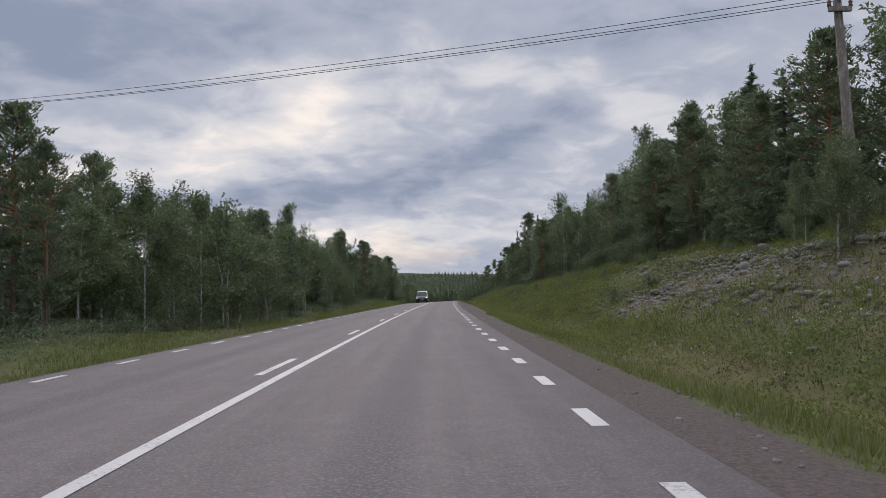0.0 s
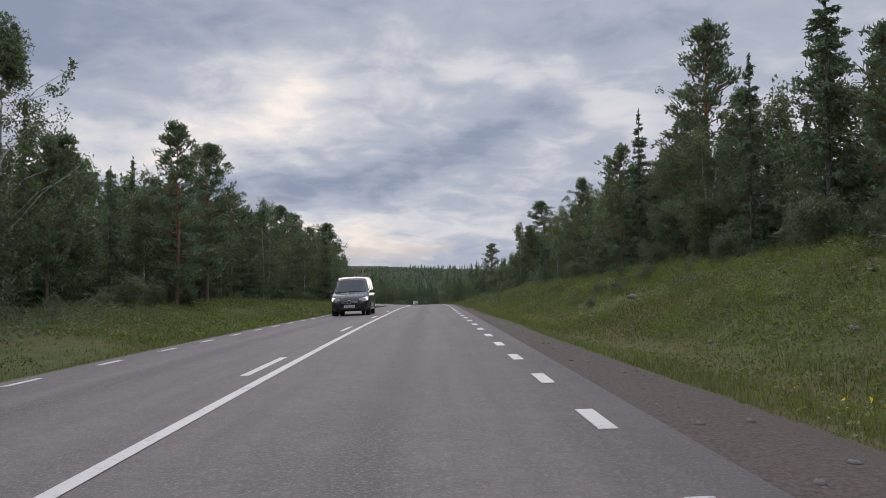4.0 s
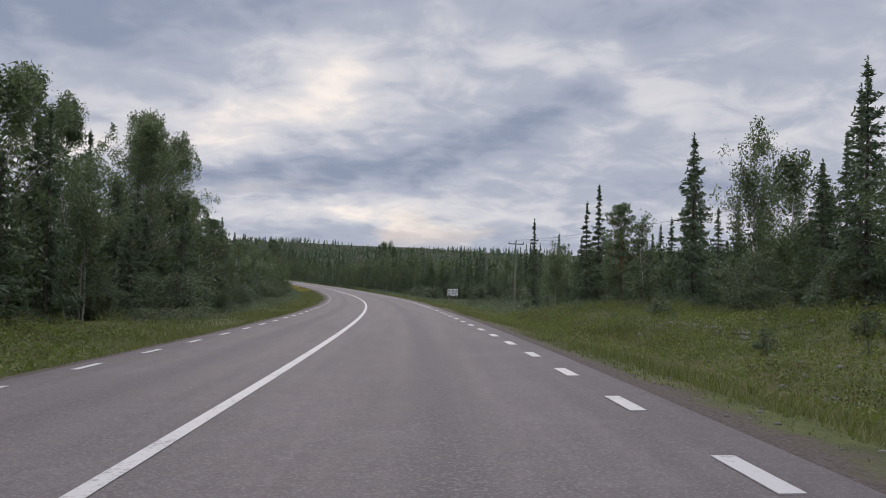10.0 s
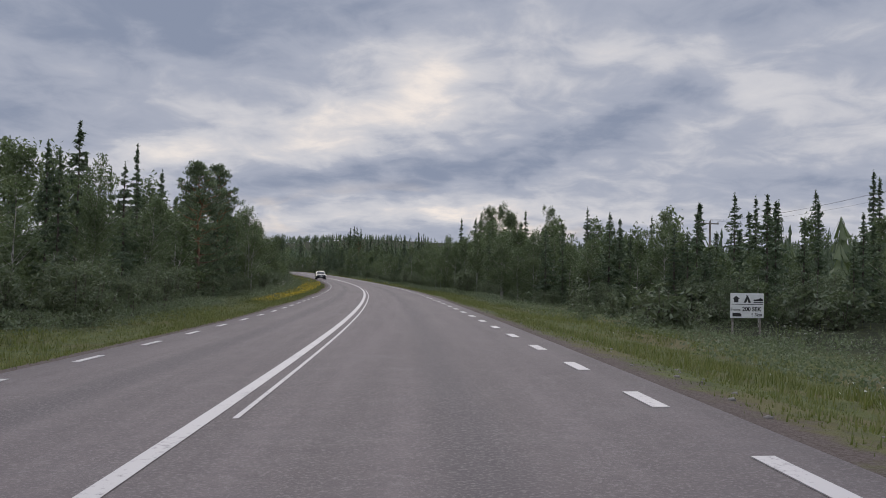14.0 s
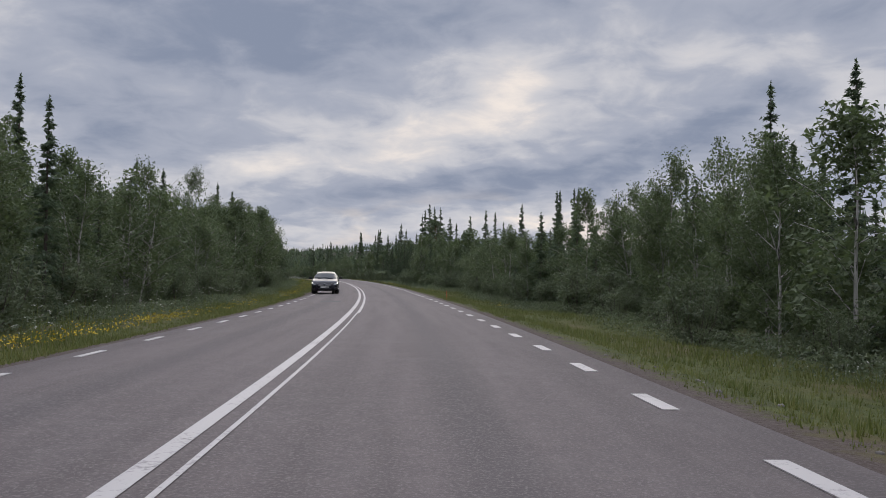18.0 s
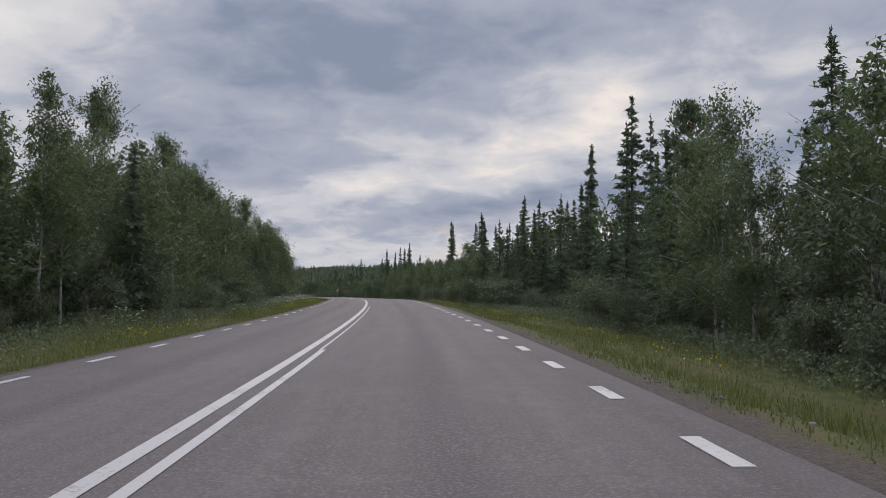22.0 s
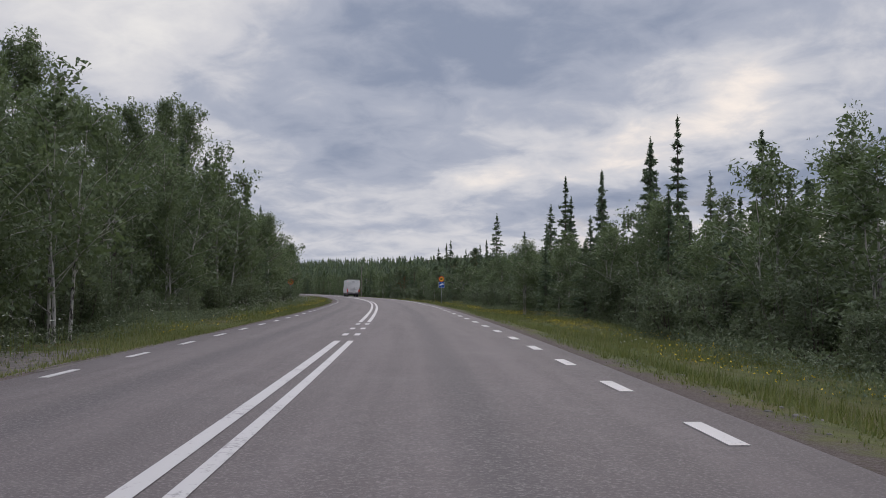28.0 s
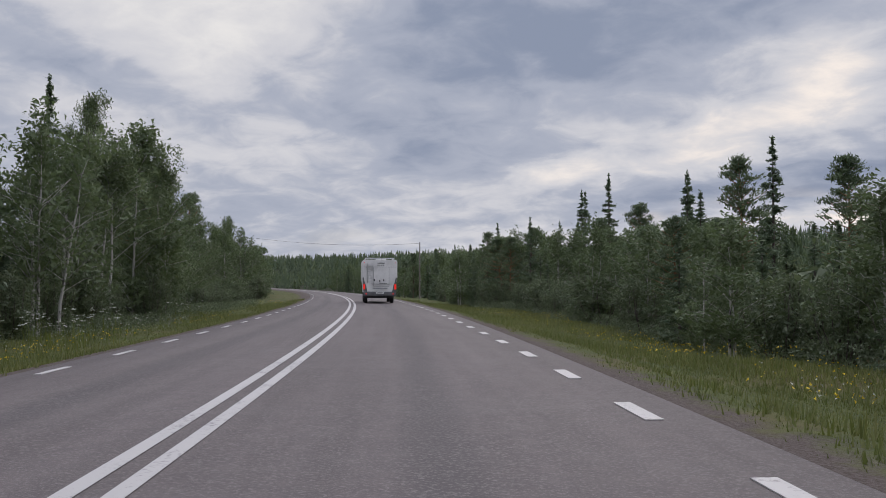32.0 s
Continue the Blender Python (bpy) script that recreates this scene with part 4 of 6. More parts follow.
CANOPY_R = ([0, 30, 60, 80, 92, 110, 180, 200, 215, 230, 245, 255, 263, 273, 290, 380, 410, 445, 462, 480, 512, 520, 530, 542, 570, 585, 600, 612, 622, 660, 690, 705, 730, 745, 760, 780, 795, 810, 850],
            [7.2, 7.2, 8.2, 8.6, 7.9, 8.6, 8.0, 8.2, 8.8, 7.2, 6.3, 6.7, 8.0, 7.0, 6.4, 7.2, 7.2, 7.7, 7.2, 6.5, 5.8, 4.6, 6.0, 7.7, 7.8, 8.4, 8.2, 7.0, 6.2, 6.5, 6.3, 6.1, 6.0, 5.4, 6.0, 5.0, 5.7, 6.3, 6.9])


def height_for(kind, row, s, sign):
    top = float(np.interp(s, *(CANOPY_R if sign > 0 else CANOPY_L))) * (1 + 0.04 * row)
    if kind == "birch":
        return top * tree_rng.uniform(0.66, 0.97)
    if kind == "spruce":
        return top * tree_rng.choice((tree_rng.uniform(0.5, 0.8), tree_rng.uniform(0.8, 1.03)))
    return top * tree_rng.uniform(0.74, 0.96)


STUFF = {"birch": [], "spruce": [], "pine": [], "bush": []}
COUNT = {"birch": 0, "spruce": 0, "pine": 0, "bush": 0}


def stand(kind, s, lat, tall, wide, single, near=False):
    """One tree: a thing of its own where it can be told apart, else one of the crowd."""
    if single and COUNT[kind] < 300:
        COUNT[kind] += 1
        plant(kind, s, lat, tall, True, wide)
    else:
        STUFF[kind].append((s, lat, tall, wide, tree_rng.uniform(0, 6.28), tree_rng.randrange(3), near))


def forest():
    # round willow bushes standing forward of the edge
    for s in (588, 601, 612, 618, 629, 641, 655):
        stand("bush", s, tree_rng.uniform(9.0, 10.2), tree_rng.uniform(2.1, 3.0), tree_rng.uniform(1.2, 1.6), True)
    for kind, s, lat, top in LANDMARKS:
        tall = top - float(relief(s, lat))
        wide = tree_rng.uniform(0.9, 1.1) * {"birch": 0.95, "spruce": 0.92, "pine": 1.0}[kind]
        stand(kind, s, lat, tall, wide, True)
    for sign, edge, mixes in ((-1, EDGE_L, MIX_L), (1, EDGE_R, MIX_R)):
        for row in range(4):
            s = -14.0 if row < 2 else -6
            while s < 980:
                off = float(np.interp(s, *edge)) + (0.0, 2.4, 5.2, 9.5)[row] + tree_rng.uniform(-0.9, 1.3)
                off += 0.9 * math.sin(s * 0.11 + sign) + 0.5 * math.sin(s * 0.37)
                kind = choose(mixes, s)
                if row == 0 and kind == "spruce" and s > 400 and not (sign > 0 and 555 < s < 606) and tree_rng.random() < 0.4:
                    kind = "birch"
                tall = height_for(kind, row, s, sign)
                clear = all(abs(s - l[1]) > 1.4 or abs(sign * off - l[2]) > 1.8 for l in LANDMARKS)
                if clear:
                    stand(kind, s + tree_rng.uniform(-0.8, 0.8), sign * off, tall, tree_rng.uniform(0.8, 1.25) * min(1.3, max(1.0, 6.5 / tall)), row == 0 and s < 830 and tree_rng.random() < (0.55 if sign < 0 else 0.75), row < 2 and s < 850)
                s += (2.3, 2.8, 3.2, 3.6)[row] * tree_rng.uniform(0.7, 1.35) * (1.0 if s < 830 else 1.7)
        # shrubs in front of the trees
        s = 0.0
        while s < 850:
            bushy = 1.0 if (s > 270 or sign > 0) else 0.25 if 20 < s < 115 else 0.7
            if tree_rng.random() < bushy:
                off = float(np.interp(s, *edge)) - tree_rng.uniform(0.2, 2.0) * (0.4 if sign > 0 and s > 690 else 1.0)
                tall = tree_rng.uniform(1.2, 2.9) if s > 270 else tree_rng.uniform(0.8, 2.0)
                stand("bush", s, sign * off, tall, tree_rng.uniform(0.9, 1.4), tree_rng.random() < 0.62, True)
            s += tree_rng.uniform(2.0, 4.2)
        # undergrowth between the trunks
        s = -10.0
        while s < 800:
            stand("bush", s, sign * (float(np.interp(s, *edge)) + tree_rng.uniform(1.0, 8.0)), tree_rng.uniform(1.2, 2.6), tree_rng.uniform(1.2, 1.7), False)
            s += tree_rng.uniform(1.6, 3.4)
    # scattered shrubs over the bog
    for k in range(150):
        s, lat, tall = tree_rng.uniform(284, 402), tree_rng.uniform(10.5, 38), tree_rng.uniform(0.9, 2.6)
        if s < 376 and lat < 20:
            tall *= 0.4
        stand("bush", s, lat, tall, tree_rng.uniform(0.9, 1.5), k < 40)
    # knee-high shrubs on the cut bank
    for k in range(170):
        stand("bush", tree_rng.uniform(20, 285), tree_rng.uniform(8.8, 15.5), tree_rng.uniform(0.3, 0.75), tree_rng.uniform(1.0, 1.6), False)
    for k in range(26):
        stand(tree_rng.choice(("birch", "spruce", "spruce")), tree_rng.uniform(283, 316), tree_rng.uniform(15.5, 26), tree_rng.uniform(4.0, 7.6), tree_rng.uniform(0.9, 1.2), False, True)
    for k in range(60):
        stand(tree_rng.choice(("birch", "birch", "spruce")), tree_rng.uniform(284, 405), tree_rng.uniform(20, 42), tree_rng.uniform(2.6, 5.0), 1.2, False)


# the nearer trees of the crowd
MIDDLE = {
    "birch": [tree_kind("birch_tree", birch_mesh(211 + k, 8.0, 3500, 0.16), M_BIRCH_BARK, M_BIRCH, "trunk", "crown") for k in range(3)],
    "spruce": [tree_kind("spruce_tree", spruce_mesh(231 + k, 10.0, 3000, 0.17, (0.17, 0.20, 0.15)[k]), M_DARK_BARK, M_SPRUCE, "trunk", "crown") for k in range(3)],
    "pine": [tree_kind("pine_tree", pine_mesh(251 + k, 10.0, 4000, 0.175, 0.15), M_PINE_BARK, M_PINE, "trunk", "crown") for k in range(3)],
    "bush": [tree_kind("willow_bush", bush_mesh(271 + k, 2.2, 3600, 0.070), M_DARK_BARK, M_WILLOW, "stems", "foliage") for k in range(3)],
}
BACK["bush"] = [tree_kind("willow_bush", bush_mesh(171 + k, 2.2, 700, 0.17), M_DARK_BARK, M_WILLOW, "stems", "foliage") for k in range(3)]


def raw(mesh):
    v = np.empty(len(mesh.vertices) * 3)
    mesh.vertices.foreach_get("co", v)
    mesh.calc_loop_triangles()
    t = np.empty(len(mesh.loop_triangles) * 3, int)
    mesh.loop_triangles.foreach_get("vertices", t)
    return v.reshape(-1, 3), t.reshape(-1, 3)


def crowd():
    """The trees further in, that nobody could count, joined by kind."""
    words = {"birch": ("forest_birches", "crowded birches inside the forest", "forest"), "spruce": ("forest_spruces", "crowded dark spruces inside the forest", "forest"),
             "pine": ("forest_pines", "crowded pines inside the forest", "forest"), "bush": ("forest_bushes", "tangled willow bushes along the forest edge", "bushes")}
    for kind, trees in STUFF.items():
        for which, suffix in ((1, "_trunks"), (2, "")):
            V, F, base = [], [], 0
            for variant, close in ((0, True), (1, True), (2, True), (0, False), (1, False), (2, False)):
                v, f = raw((MIDDLE if close else BACK)[kind][variant][which])
                for s, lat, tall, wide, spin, pick, near in trees:
                    if pick != variant or near != close:
                        continue
                    k = tall / FULL[kind]
                    c, d = math.cos(spin) * k * wide, math.sin(spin) * k * wide
                    V.append(np.stack([v[:, 0] * c - v[:, 1] * d, v[:, 0] * d + v[:, 1] * c, v[:, 2] * k], -1) + on_ground(s, lat))
                    F.append(f + base)
                    base += len(v)
            name, label, category = words[kind]
            mesh = tri_mesh(name + suffix, np.concatenate(V), np.concatenate(F), BACK[kind][0][which].materials[0])
            tagged(new(name + suffix, mesh), label if which == 2 else "bare stems and trunks inside the forest", category, kind="stuff")


forest()
crowd()


def far_woods():
    """Small conifers and birches that fill the land behind the forest edge, up to the ridges."""
    rng = np.random.default_rng(9)
    n = 25000
    s = np.where(rng.random(n) < 0.2, rng.uniform(900, 1490, n), rng.uniform(-40, 1500, n))
    reach = np.where(rng.random(n) < 0.2, rng.uniform(8, 40, n), np.where(rng.random(n) < 0.4, rng.uniform(30, 680, n), 30 + rng.power(0.6, n) * 600))
    side = np.where(rng.random(n) < 0.62, 1, -1)
    reach = np.where(side < 0, np.minimum(reach, 430 * rng.random(n) + 9), reach)
    edge = np.where(side < 0, np.interp(s, *EDGE_L), np.interp(s, *EDGE_R))
    lat = side * (edge + reach)
    keep = s < 1480
    s, lat, reach = s[keep], lat[keep], reach[keep]
    n = len(s)
    p = on_ground(s, lat)
    tall = np.where(reach < 42, rng.uniform(3.2, 5.6, n), rng.uniform(5.5, 10.5, n))
    round_top = rng.random(n) < 0.16
    levels, sides = 6, 5
    verts, faces = [], []
    for lv in range(levels):
        h0 = lv / levels
        rad = np.where(round_top, 0.20 * np.sin(np.clip(h0 * 0.9 + 0.2, 0, 1) * np.pi) + 0.02, np.where(reach < 60, 0.125, 0.20) * (1 - h0) + 0.012) * tall
        for k in range(sides):
            a = rng.uniform(0, 2 * np.pi, n)
            r = rad * rng.uniform(0.7, 1.25, n)
            zt = tall * np.minimum(1, h0 + (1.5 + rng.uniform(0, 0.5, n)) / levels)
            z0 = tall * (h0 + rng.uniform(-0.03, 0.05, n)) + 0.2
            top = p + np.stack([0 * a, 0 * a, zt], -1)
            l = p + np.stack([np.cos(a - 0.32) * r, np.sin(a - 0.32) * r, z0], -1)
            q = p + np.stack([np.cos(a + 0.32) * r, np.sin(a + 0.32) * r, z0 - 0.03 * tall], -1)
            verts += [top, l, q]
    V = np.stack(verts, 1)
    for kind, m, mat, label in (("far_conifers", ~round_top, M_SPRUCE, "dense dark spruce forest on the land behind"), ("far_birches", round_top, M_BIRCH, "leafy birch woods on the land behind")):
        v = V[m].reshape(-1, 3)
        fcs = np.arange(len(v)).reshape(-1, 3)
        tagged(new(kind, mesh_of(kind, v, fcs, mat)), label, "forest", kind="stuff")


far_woods()


# ---- small builders
def block(bm, size, at=(0, 0, 0), bevel=0.0, turn=(0, 0, 0)):
    m = Matrix.LocRotScale(Vector(at), Euler([radians(a) for a in turn]), Vector(size))
    made = bmesh.ops.create_cube(bm, size=1.0, matrix=m)["verts"]
    if bevel:
        edges = {e for v in made for e in v.link_edges}
        bmesh.ops.bevel(bm, geom=list(edges), offset=bevel, segments=2, affect="EDGES", profile=0.6)
    return bm


def boxed(size, at=(0, 0, 0), bevel=0.0, turn=(0, 0, 0)):
    return block(bmesh.new(), size, at, bevel, turn)


def lathe(profile, n=28):
    """Turns (radius, x) pairs round the x axis."""
    bm = bmesh.new()
    rings = [[bm.verts.new((x, r * math.cos(2 * math.pi * k / n), r * math.sin(2 * math.pi * k / n))) for k in range(n)] for r, x in profile]
    for a, b in zip(rings[:-1], rings[1:]):
        for k in range(n):
            bm.faces.new((a[k], a[(k + 1) % n], b[(k + 1) % n], b[k]))
    bmesh.ops.recalc_face_normals(bm, faces=bm.faces)
    for f in bm.faces:
        f.smooth = True
    return bm


def flat_shape(outline, thick=0.004, y=0.0):
    """A plate in the xz plane that faces -y."""
    bm = bmesh.new()
    a = [bm.verts.new((x, y, z)) for x, z in outline]
    b = [bm.verts.new((x, y + thick, z)) for x, z in outline]
    bm.faces.new(a)
    bm.faces.new(b[::-1])
    for i in range(len(a)):
        j = (i + 1) % len(a)
        bm.faces.new((a[j], a[i], b[i], b[j]))
    bmesh.ops.recalc_face_normals(bm, faces=bm.faces)
    return bm


def disc(r, n=40):
    return [(r * math.cos(2 * math.pi * k / n), r * math.sin(2 * math.pi * k / n)) for k in range(n)]


def moved(outline, dx, dz, k=1.0):
    return [(x * k + dx, z * k + dz) for x, z in outline]


def rect(w, h, dx=0.0, dz=0.0):
    return [(dx - w / 2, dz - h / 2), (dx + w / 2, dz - h / 2), (dx + w / 2, dz + h / 2), (dx - w / 2, dz + h / 2)]


def lettering(words, size, at, material, parent, label, bold=0.0):
    curve = bpy.data.curves.new("lettering", "FONT")
    curve.body, curve.size, curve.align_x, curve.align_y, curve.extrude, curve.offset = words, size, "CENTER", "CENTER", 0.002, bold
    tmp = new("lettering", curve)
    bpy.context.view_layer.update()
    mesh = bpy.data.meshes.new_from_object(tmp.evaluated_get(bpy.context.evaluated_depsgraph_get()))
    bpy.data.objects.remove(tmp)
    mesh.transform(Matrix.Translation(at) @ pose(0, 0, 0, 90))
    mesh.materials.clear()
    mesh.materials.append(material)
    ob = new("lettering", mesh)
    ob.parent = parent
    return tagged(ob, label)


def thing(name, label, category, group="", m=None):
    ob = new(name)
    ob.empty_display_size = 0.2
    if m is not None:
        ob.matrix_basis = m
    return tagged(ob, label, category, group)


def road_frame(s, lat, up=0.0, off_road=False):
    """A pose on the road or ground: x to the right of the road, y along it."""
    p = Vector(on_ground(s, lat)) if off_road else Vector(spot(s, lat))
    if off_road:
        return Matrix.Translation(p + Vector((0, 0, up))) @ pose(0, 0, 0, 0, 0, heading(s))
    f = (Vector(spot(s + 1, lat)) - Vector(spot(s - 1, lat))).normalized()
    r = (Vector(spot(s, lat + 0.5)) - Vector(spot(s, lat - 0.5))).normalized()
    u = r.cross(f).normalized()
    r = f.cross(u)
    return Matrix(((r.x, f.x, u.x, p.x + u.x * up), (r.y, f.y, u.y, p.y + u.y * up), (r.z, f.z, u.z, p.z + u.z * up), (0, 0, 0, 1)))


def glassy(name, colour, rough=0.05, coat=0.0):
    m, net, b, _ = principled(name)
    b.inputs["Base Color"].default_value = (*colour, 1)
    b.inputs["Roughness"].default_value = rough
    b.inputs["Coat Weight"].default_value = coat
    b.inputs["Specular IOR Level"].default_value = 0.38
    b.inputs["Coat Roughness"].default_value = 0.04
    p = net.t.nodes.new("ShaderNodeTexCoord").outputs["Object"]
    dust = net.noise(p, 6, 4, 0.6)
    net.put(b.inputs["Roughness"], net.math("ADD", rough, net.math("MULTIPLY", net.ramp(dust, 0.45, 0.75), 0.12)))
    c = net.mix(net.math("MULTIPLY", net.ramp(dust, 0.4, 0.8), 0.25), colour, tuple(min(1, v * 1.3 + 0.01) for v in colour))
    link(net.t, c, b.inputs["Base Color"])
    return m


def lamp_glass(name, colour, power):
    m, net, b, _ = principled(name)
    b.inputs["Base Color"].default_value = (*colour, 1)
    b.inputs["Roughness"].default_value = 0.15
    b.inputs["Emission Color"].default_value = (*colour, 1)
    b.inputs["Emission Strength"].default_value = power
    return m


M_CAR = glassy("midnight_blue_car_paint", (0.009, 0.010, 0.016), 0.22, 0.35)
M_VAN = glassy("dark_grey_van_paint", (0.022, 0.024, 0.028), 0.25, 0.3)
M_WINDOW = glassy("car_window_glass", (0.015, 0.018, 0.02), 0.05, 0.0)
M_TYRE = plain("black_rubber", (0.018, 0.018, 0.019), 0.85, vary=0.25)
M_TRIM = plain("black_plastic_trim", (0.022, 0.022, 0.024), 0.6, vary=0.2)
M_RIM = plain("dark_polished_rim", (0.22, 0.22, 0.23), 0.3, 0.9, grain=20)
M_SILVER = plain("brushed_silver", (0.55, 0.55, 0.56), 0.3, 1.0)
M_HEAD = lamp_glass("lit_headlamp", (1.0, 0.93, 0.78), 2.2)
M_LENS = glassy("clear_lamp_lens", (0.28, 0.29, 0.30), 0.08)
M_PLATE = plain("white_plate", (0.6, 0.6, 0.58), 0.5, vary=0.06)
M_INK = plain("black_sign_ink", (0.02, 0.02, 0.02), 0.6)
M_CAMPER = plain("white_camper_shell", (0.66, 0.65, 0.64), 0.4, vary=0.10, scale=1.2, relief_depth=0.0)
M_GREY_GRP = plain("grey_bumper_plastic", (0.10, 0.10, 0.105), 0.55, vary=0.2)
M_SEAM = plain("grey_seal", (0.30, 0.30, 0.31), 0.6)
M_TAIL = lamp_glass("lit_red_tail_lamp", (0.75, 0.03, 0.02), 0.5)
M_STEEL = plain("galvanised_steel", (0.30, 0.31, 0.32), 0.5, 0.7, vary=0.2)
M_SIGN_Y = plain("yellow_sign_face", (0.82, 0.40, 0.015), 0.45, vary=0.04)
M_SIGN_R = plain("red_sign_border", (0.50, 0.045, 0.03), 0.45, vary=0.05)
M_SIGN_B = plain("blue_sign_face", (0.012, 0.085, 0.42), 0.45, vary=0.05)
M_SIGN_W = plain("white_sign_face", (0.68, 0.69, 0.68), 0.5, vary=0.05)
M_POLE = bark("weathered_pole_wood", (0.165, 0.145, 0.125), (0.26, 0.24, 0.22), 0.5, 2.0)
M_WIRE = plain("dark_cable", (0.03, 0.03, 0.032), 0.7, relief_depth=0.0)
M_CERAMIC = plain("brown_insulator", (0.08, 0.04, 0.025), 0.3)
M_STONE = plain("grey_stone", (0.155, 0.142, 0.132), 0.9, vary=0.4, scale=2.5, grain=18, relief_depth=0.02)
M_STICK = plain("red_orange_marker_paint", (0.62, 0.07, 0.03), 0.6, vary=0.1)
M_TAR = plain("fresh_black_tar", (0.035, 0.033, 0.035), 0.7, vary=0.3)
M_GRAVEL = plain("grey_brown_gravel", (0.105, 0.088, 0.078), 0.95, vary=0.4, scale=4, grain=30, relief_depth=0.03)


# ---- cars
def shell(stations, ring):
    """A skin lofted through rings of points, one ring at every station."""
    bm = bmesh.new()
    rows = [[bm.verts.new(q) for q in ring(y)] for y in stations]
    for a, b in zip(rows[:-1], rows[1:]):
        for k in range(len(a) - 1):
            bm.faces.new((a[k], a[k + 1], b[k + 1], b[k]))
    for row in (rows[0], rows[-1]):
        bm.faces.new(row)
    bmesh.ops.remove_doubles(bm, verts=bm.verts, dist=0.0005)
    bmesh.ops.recalc_face_normals(bm, faces=bm.faces)
    for f in bm.faces:
        f.smooth = True
    return bm


def smooth_at(y, table):
    ys, vs = zip(*table)
    return float(np.interp(y, ys, vs))


def wheel(car, x, y, r, outward, width=0.22):
    w = part("wheel", lathe([(r * 0.60, -width / 2), (r * 0.93, -width / 2), (r, -width * 0.3), (r, width * 0.3), (r * 0.93, width / 2), (r * 0.66, width / 2), (r * 0.62, width * 0.30), (r * 0.60, -width / 2)]), M_TYRE, car, "black rubber tyre")
    w.matrix_basis = Matrix.Translation((x, y, r)) @ (pose(0, 0, 0) if outward > 0 else pose(0, 0, 0, 0, 0, 180))
    bm = lathe([(r * 0.66, width * 0.45), (r * 0.60, width * 0.40), (r * 0.58, width * 0.10), (0.02, width * 0.12)])
    for k in range(5):
        a = 72 * k
        block(bm, (0.03, 0.055, r * 0.62), (width * 0.40, -math.sin(radians(a)) * r * 0.32, math.cos(radians(a)) * r * 0.32), 0.008, (a, 0, 0))
        block(bm, (0.025, 0.035, r * 0.30), (width * 0.40, -math.sin(radians(a + 14)) * r * 0.46, math.cos(radians(a + 14)) * r * 0.46), 0.006, (a + 22, 0, 0))
    block(bm, (0.03, 0.09, 0.09), (width * 0.42, 0, 0), 0.01)
    part("rim", bm, M_RIM, w, "dark two-tone five-spoke alloy rim")
    return w


# car shapes, by distance behind the nose: roof and bonnet, waistline, half width, half width of the roof, underside
SUV = dict(long=4.42, axles=(0.87, 3.57), r=0.345, side=((1.52, 2.46), (2.53, 3.28), (3.34, 3.84)), screen=(1.22, 1.97), back=(3.80, 4.16), rails=True,
           top=[(0, 0.62), (0.06, 0.73), (0.15, 0.82), (0.4, 0.90), (0.9, 0.985), (1.2, 1.02), (1.97, 1.415), (2.4, 1.475), (2.9, 1.49), (3.4, 1.455), (3.85, 1.36), (4.2, 1.10), (4.36, 0.95), (4.42, 0.78)],
           belt=[(0, 0.58), (0.15, 0.75), (0.5, 0.85), (1.2, 0.95), (3.0, 1.0), (3.8, 1.06), (4.2, 0.98), (4.42, 0.72)],
           wide=[(0, 0.62), (0.08, 0.74), (0.3, 0.855), (0.6, 0.895), (1.2, 0.90), (3.3, 0.905), (3.9, 0.89), (4.25, 0.80), (4.42, 0.70)],
           roof=[(0, 0.45), (0.3, 0.66), (1.2, 0.72), (1.97, 0.615), (2.9, 0.62), (3.6, 0.59), (4.1, 0.58), (4.42, 0.5)],
           low=[(0, 0.30), (0.2, 0.20), (4.1, 0.22), (4.42, 0.35)], lamp=((0.03, 0.60, 0.68), (0.30, 0.66, 0.79), (0.66, 0.80, 0.855)), grille=0.655)
VAN = dict(long=4.9, axles=(0.90, 3.95), r=0.335, side=((1.30, 2.25), (2.35, 3.45), (3.55, 4.60)), screen=(0.72, 1.62), back=(4.72, 4.84), rails=False,
           top=[(0, 0.66), (0.08, 0.88), (0.3, 1.00), (0.72, 1.12), (1.62, 1.86), (2.2, 1.95), (4.6, 1.94), (4.8, 1.80), (4.86, 1.30), (4.9, 0.9)],
           belt=[(0, 0.60), (0.2, 0.86), (0.7, 1.06), (4.7, 1.12), (4.9, 0.85)],
           wide=[(0, 0.66), (0.1, 0.80), (0.4, 0.92), (0.9, 0.95), (4.6, 0.95), (4.9, 0.84)],
           roof=[(0, 0.5), (0.3, 0.70), (0.72, 0.80), (1.62, 0.74), (4.6, 0.76), (4.9, 0.70)],
           low=[(0, 0.32), (0.2, 0.22), (4.6, 0.25), (4.9, 0.36)], lamp=((0.03, 0.68, 0.82), (0.20, 0.70, 0.90), (0.48, 0.80, 0.95)), grille=0.72)


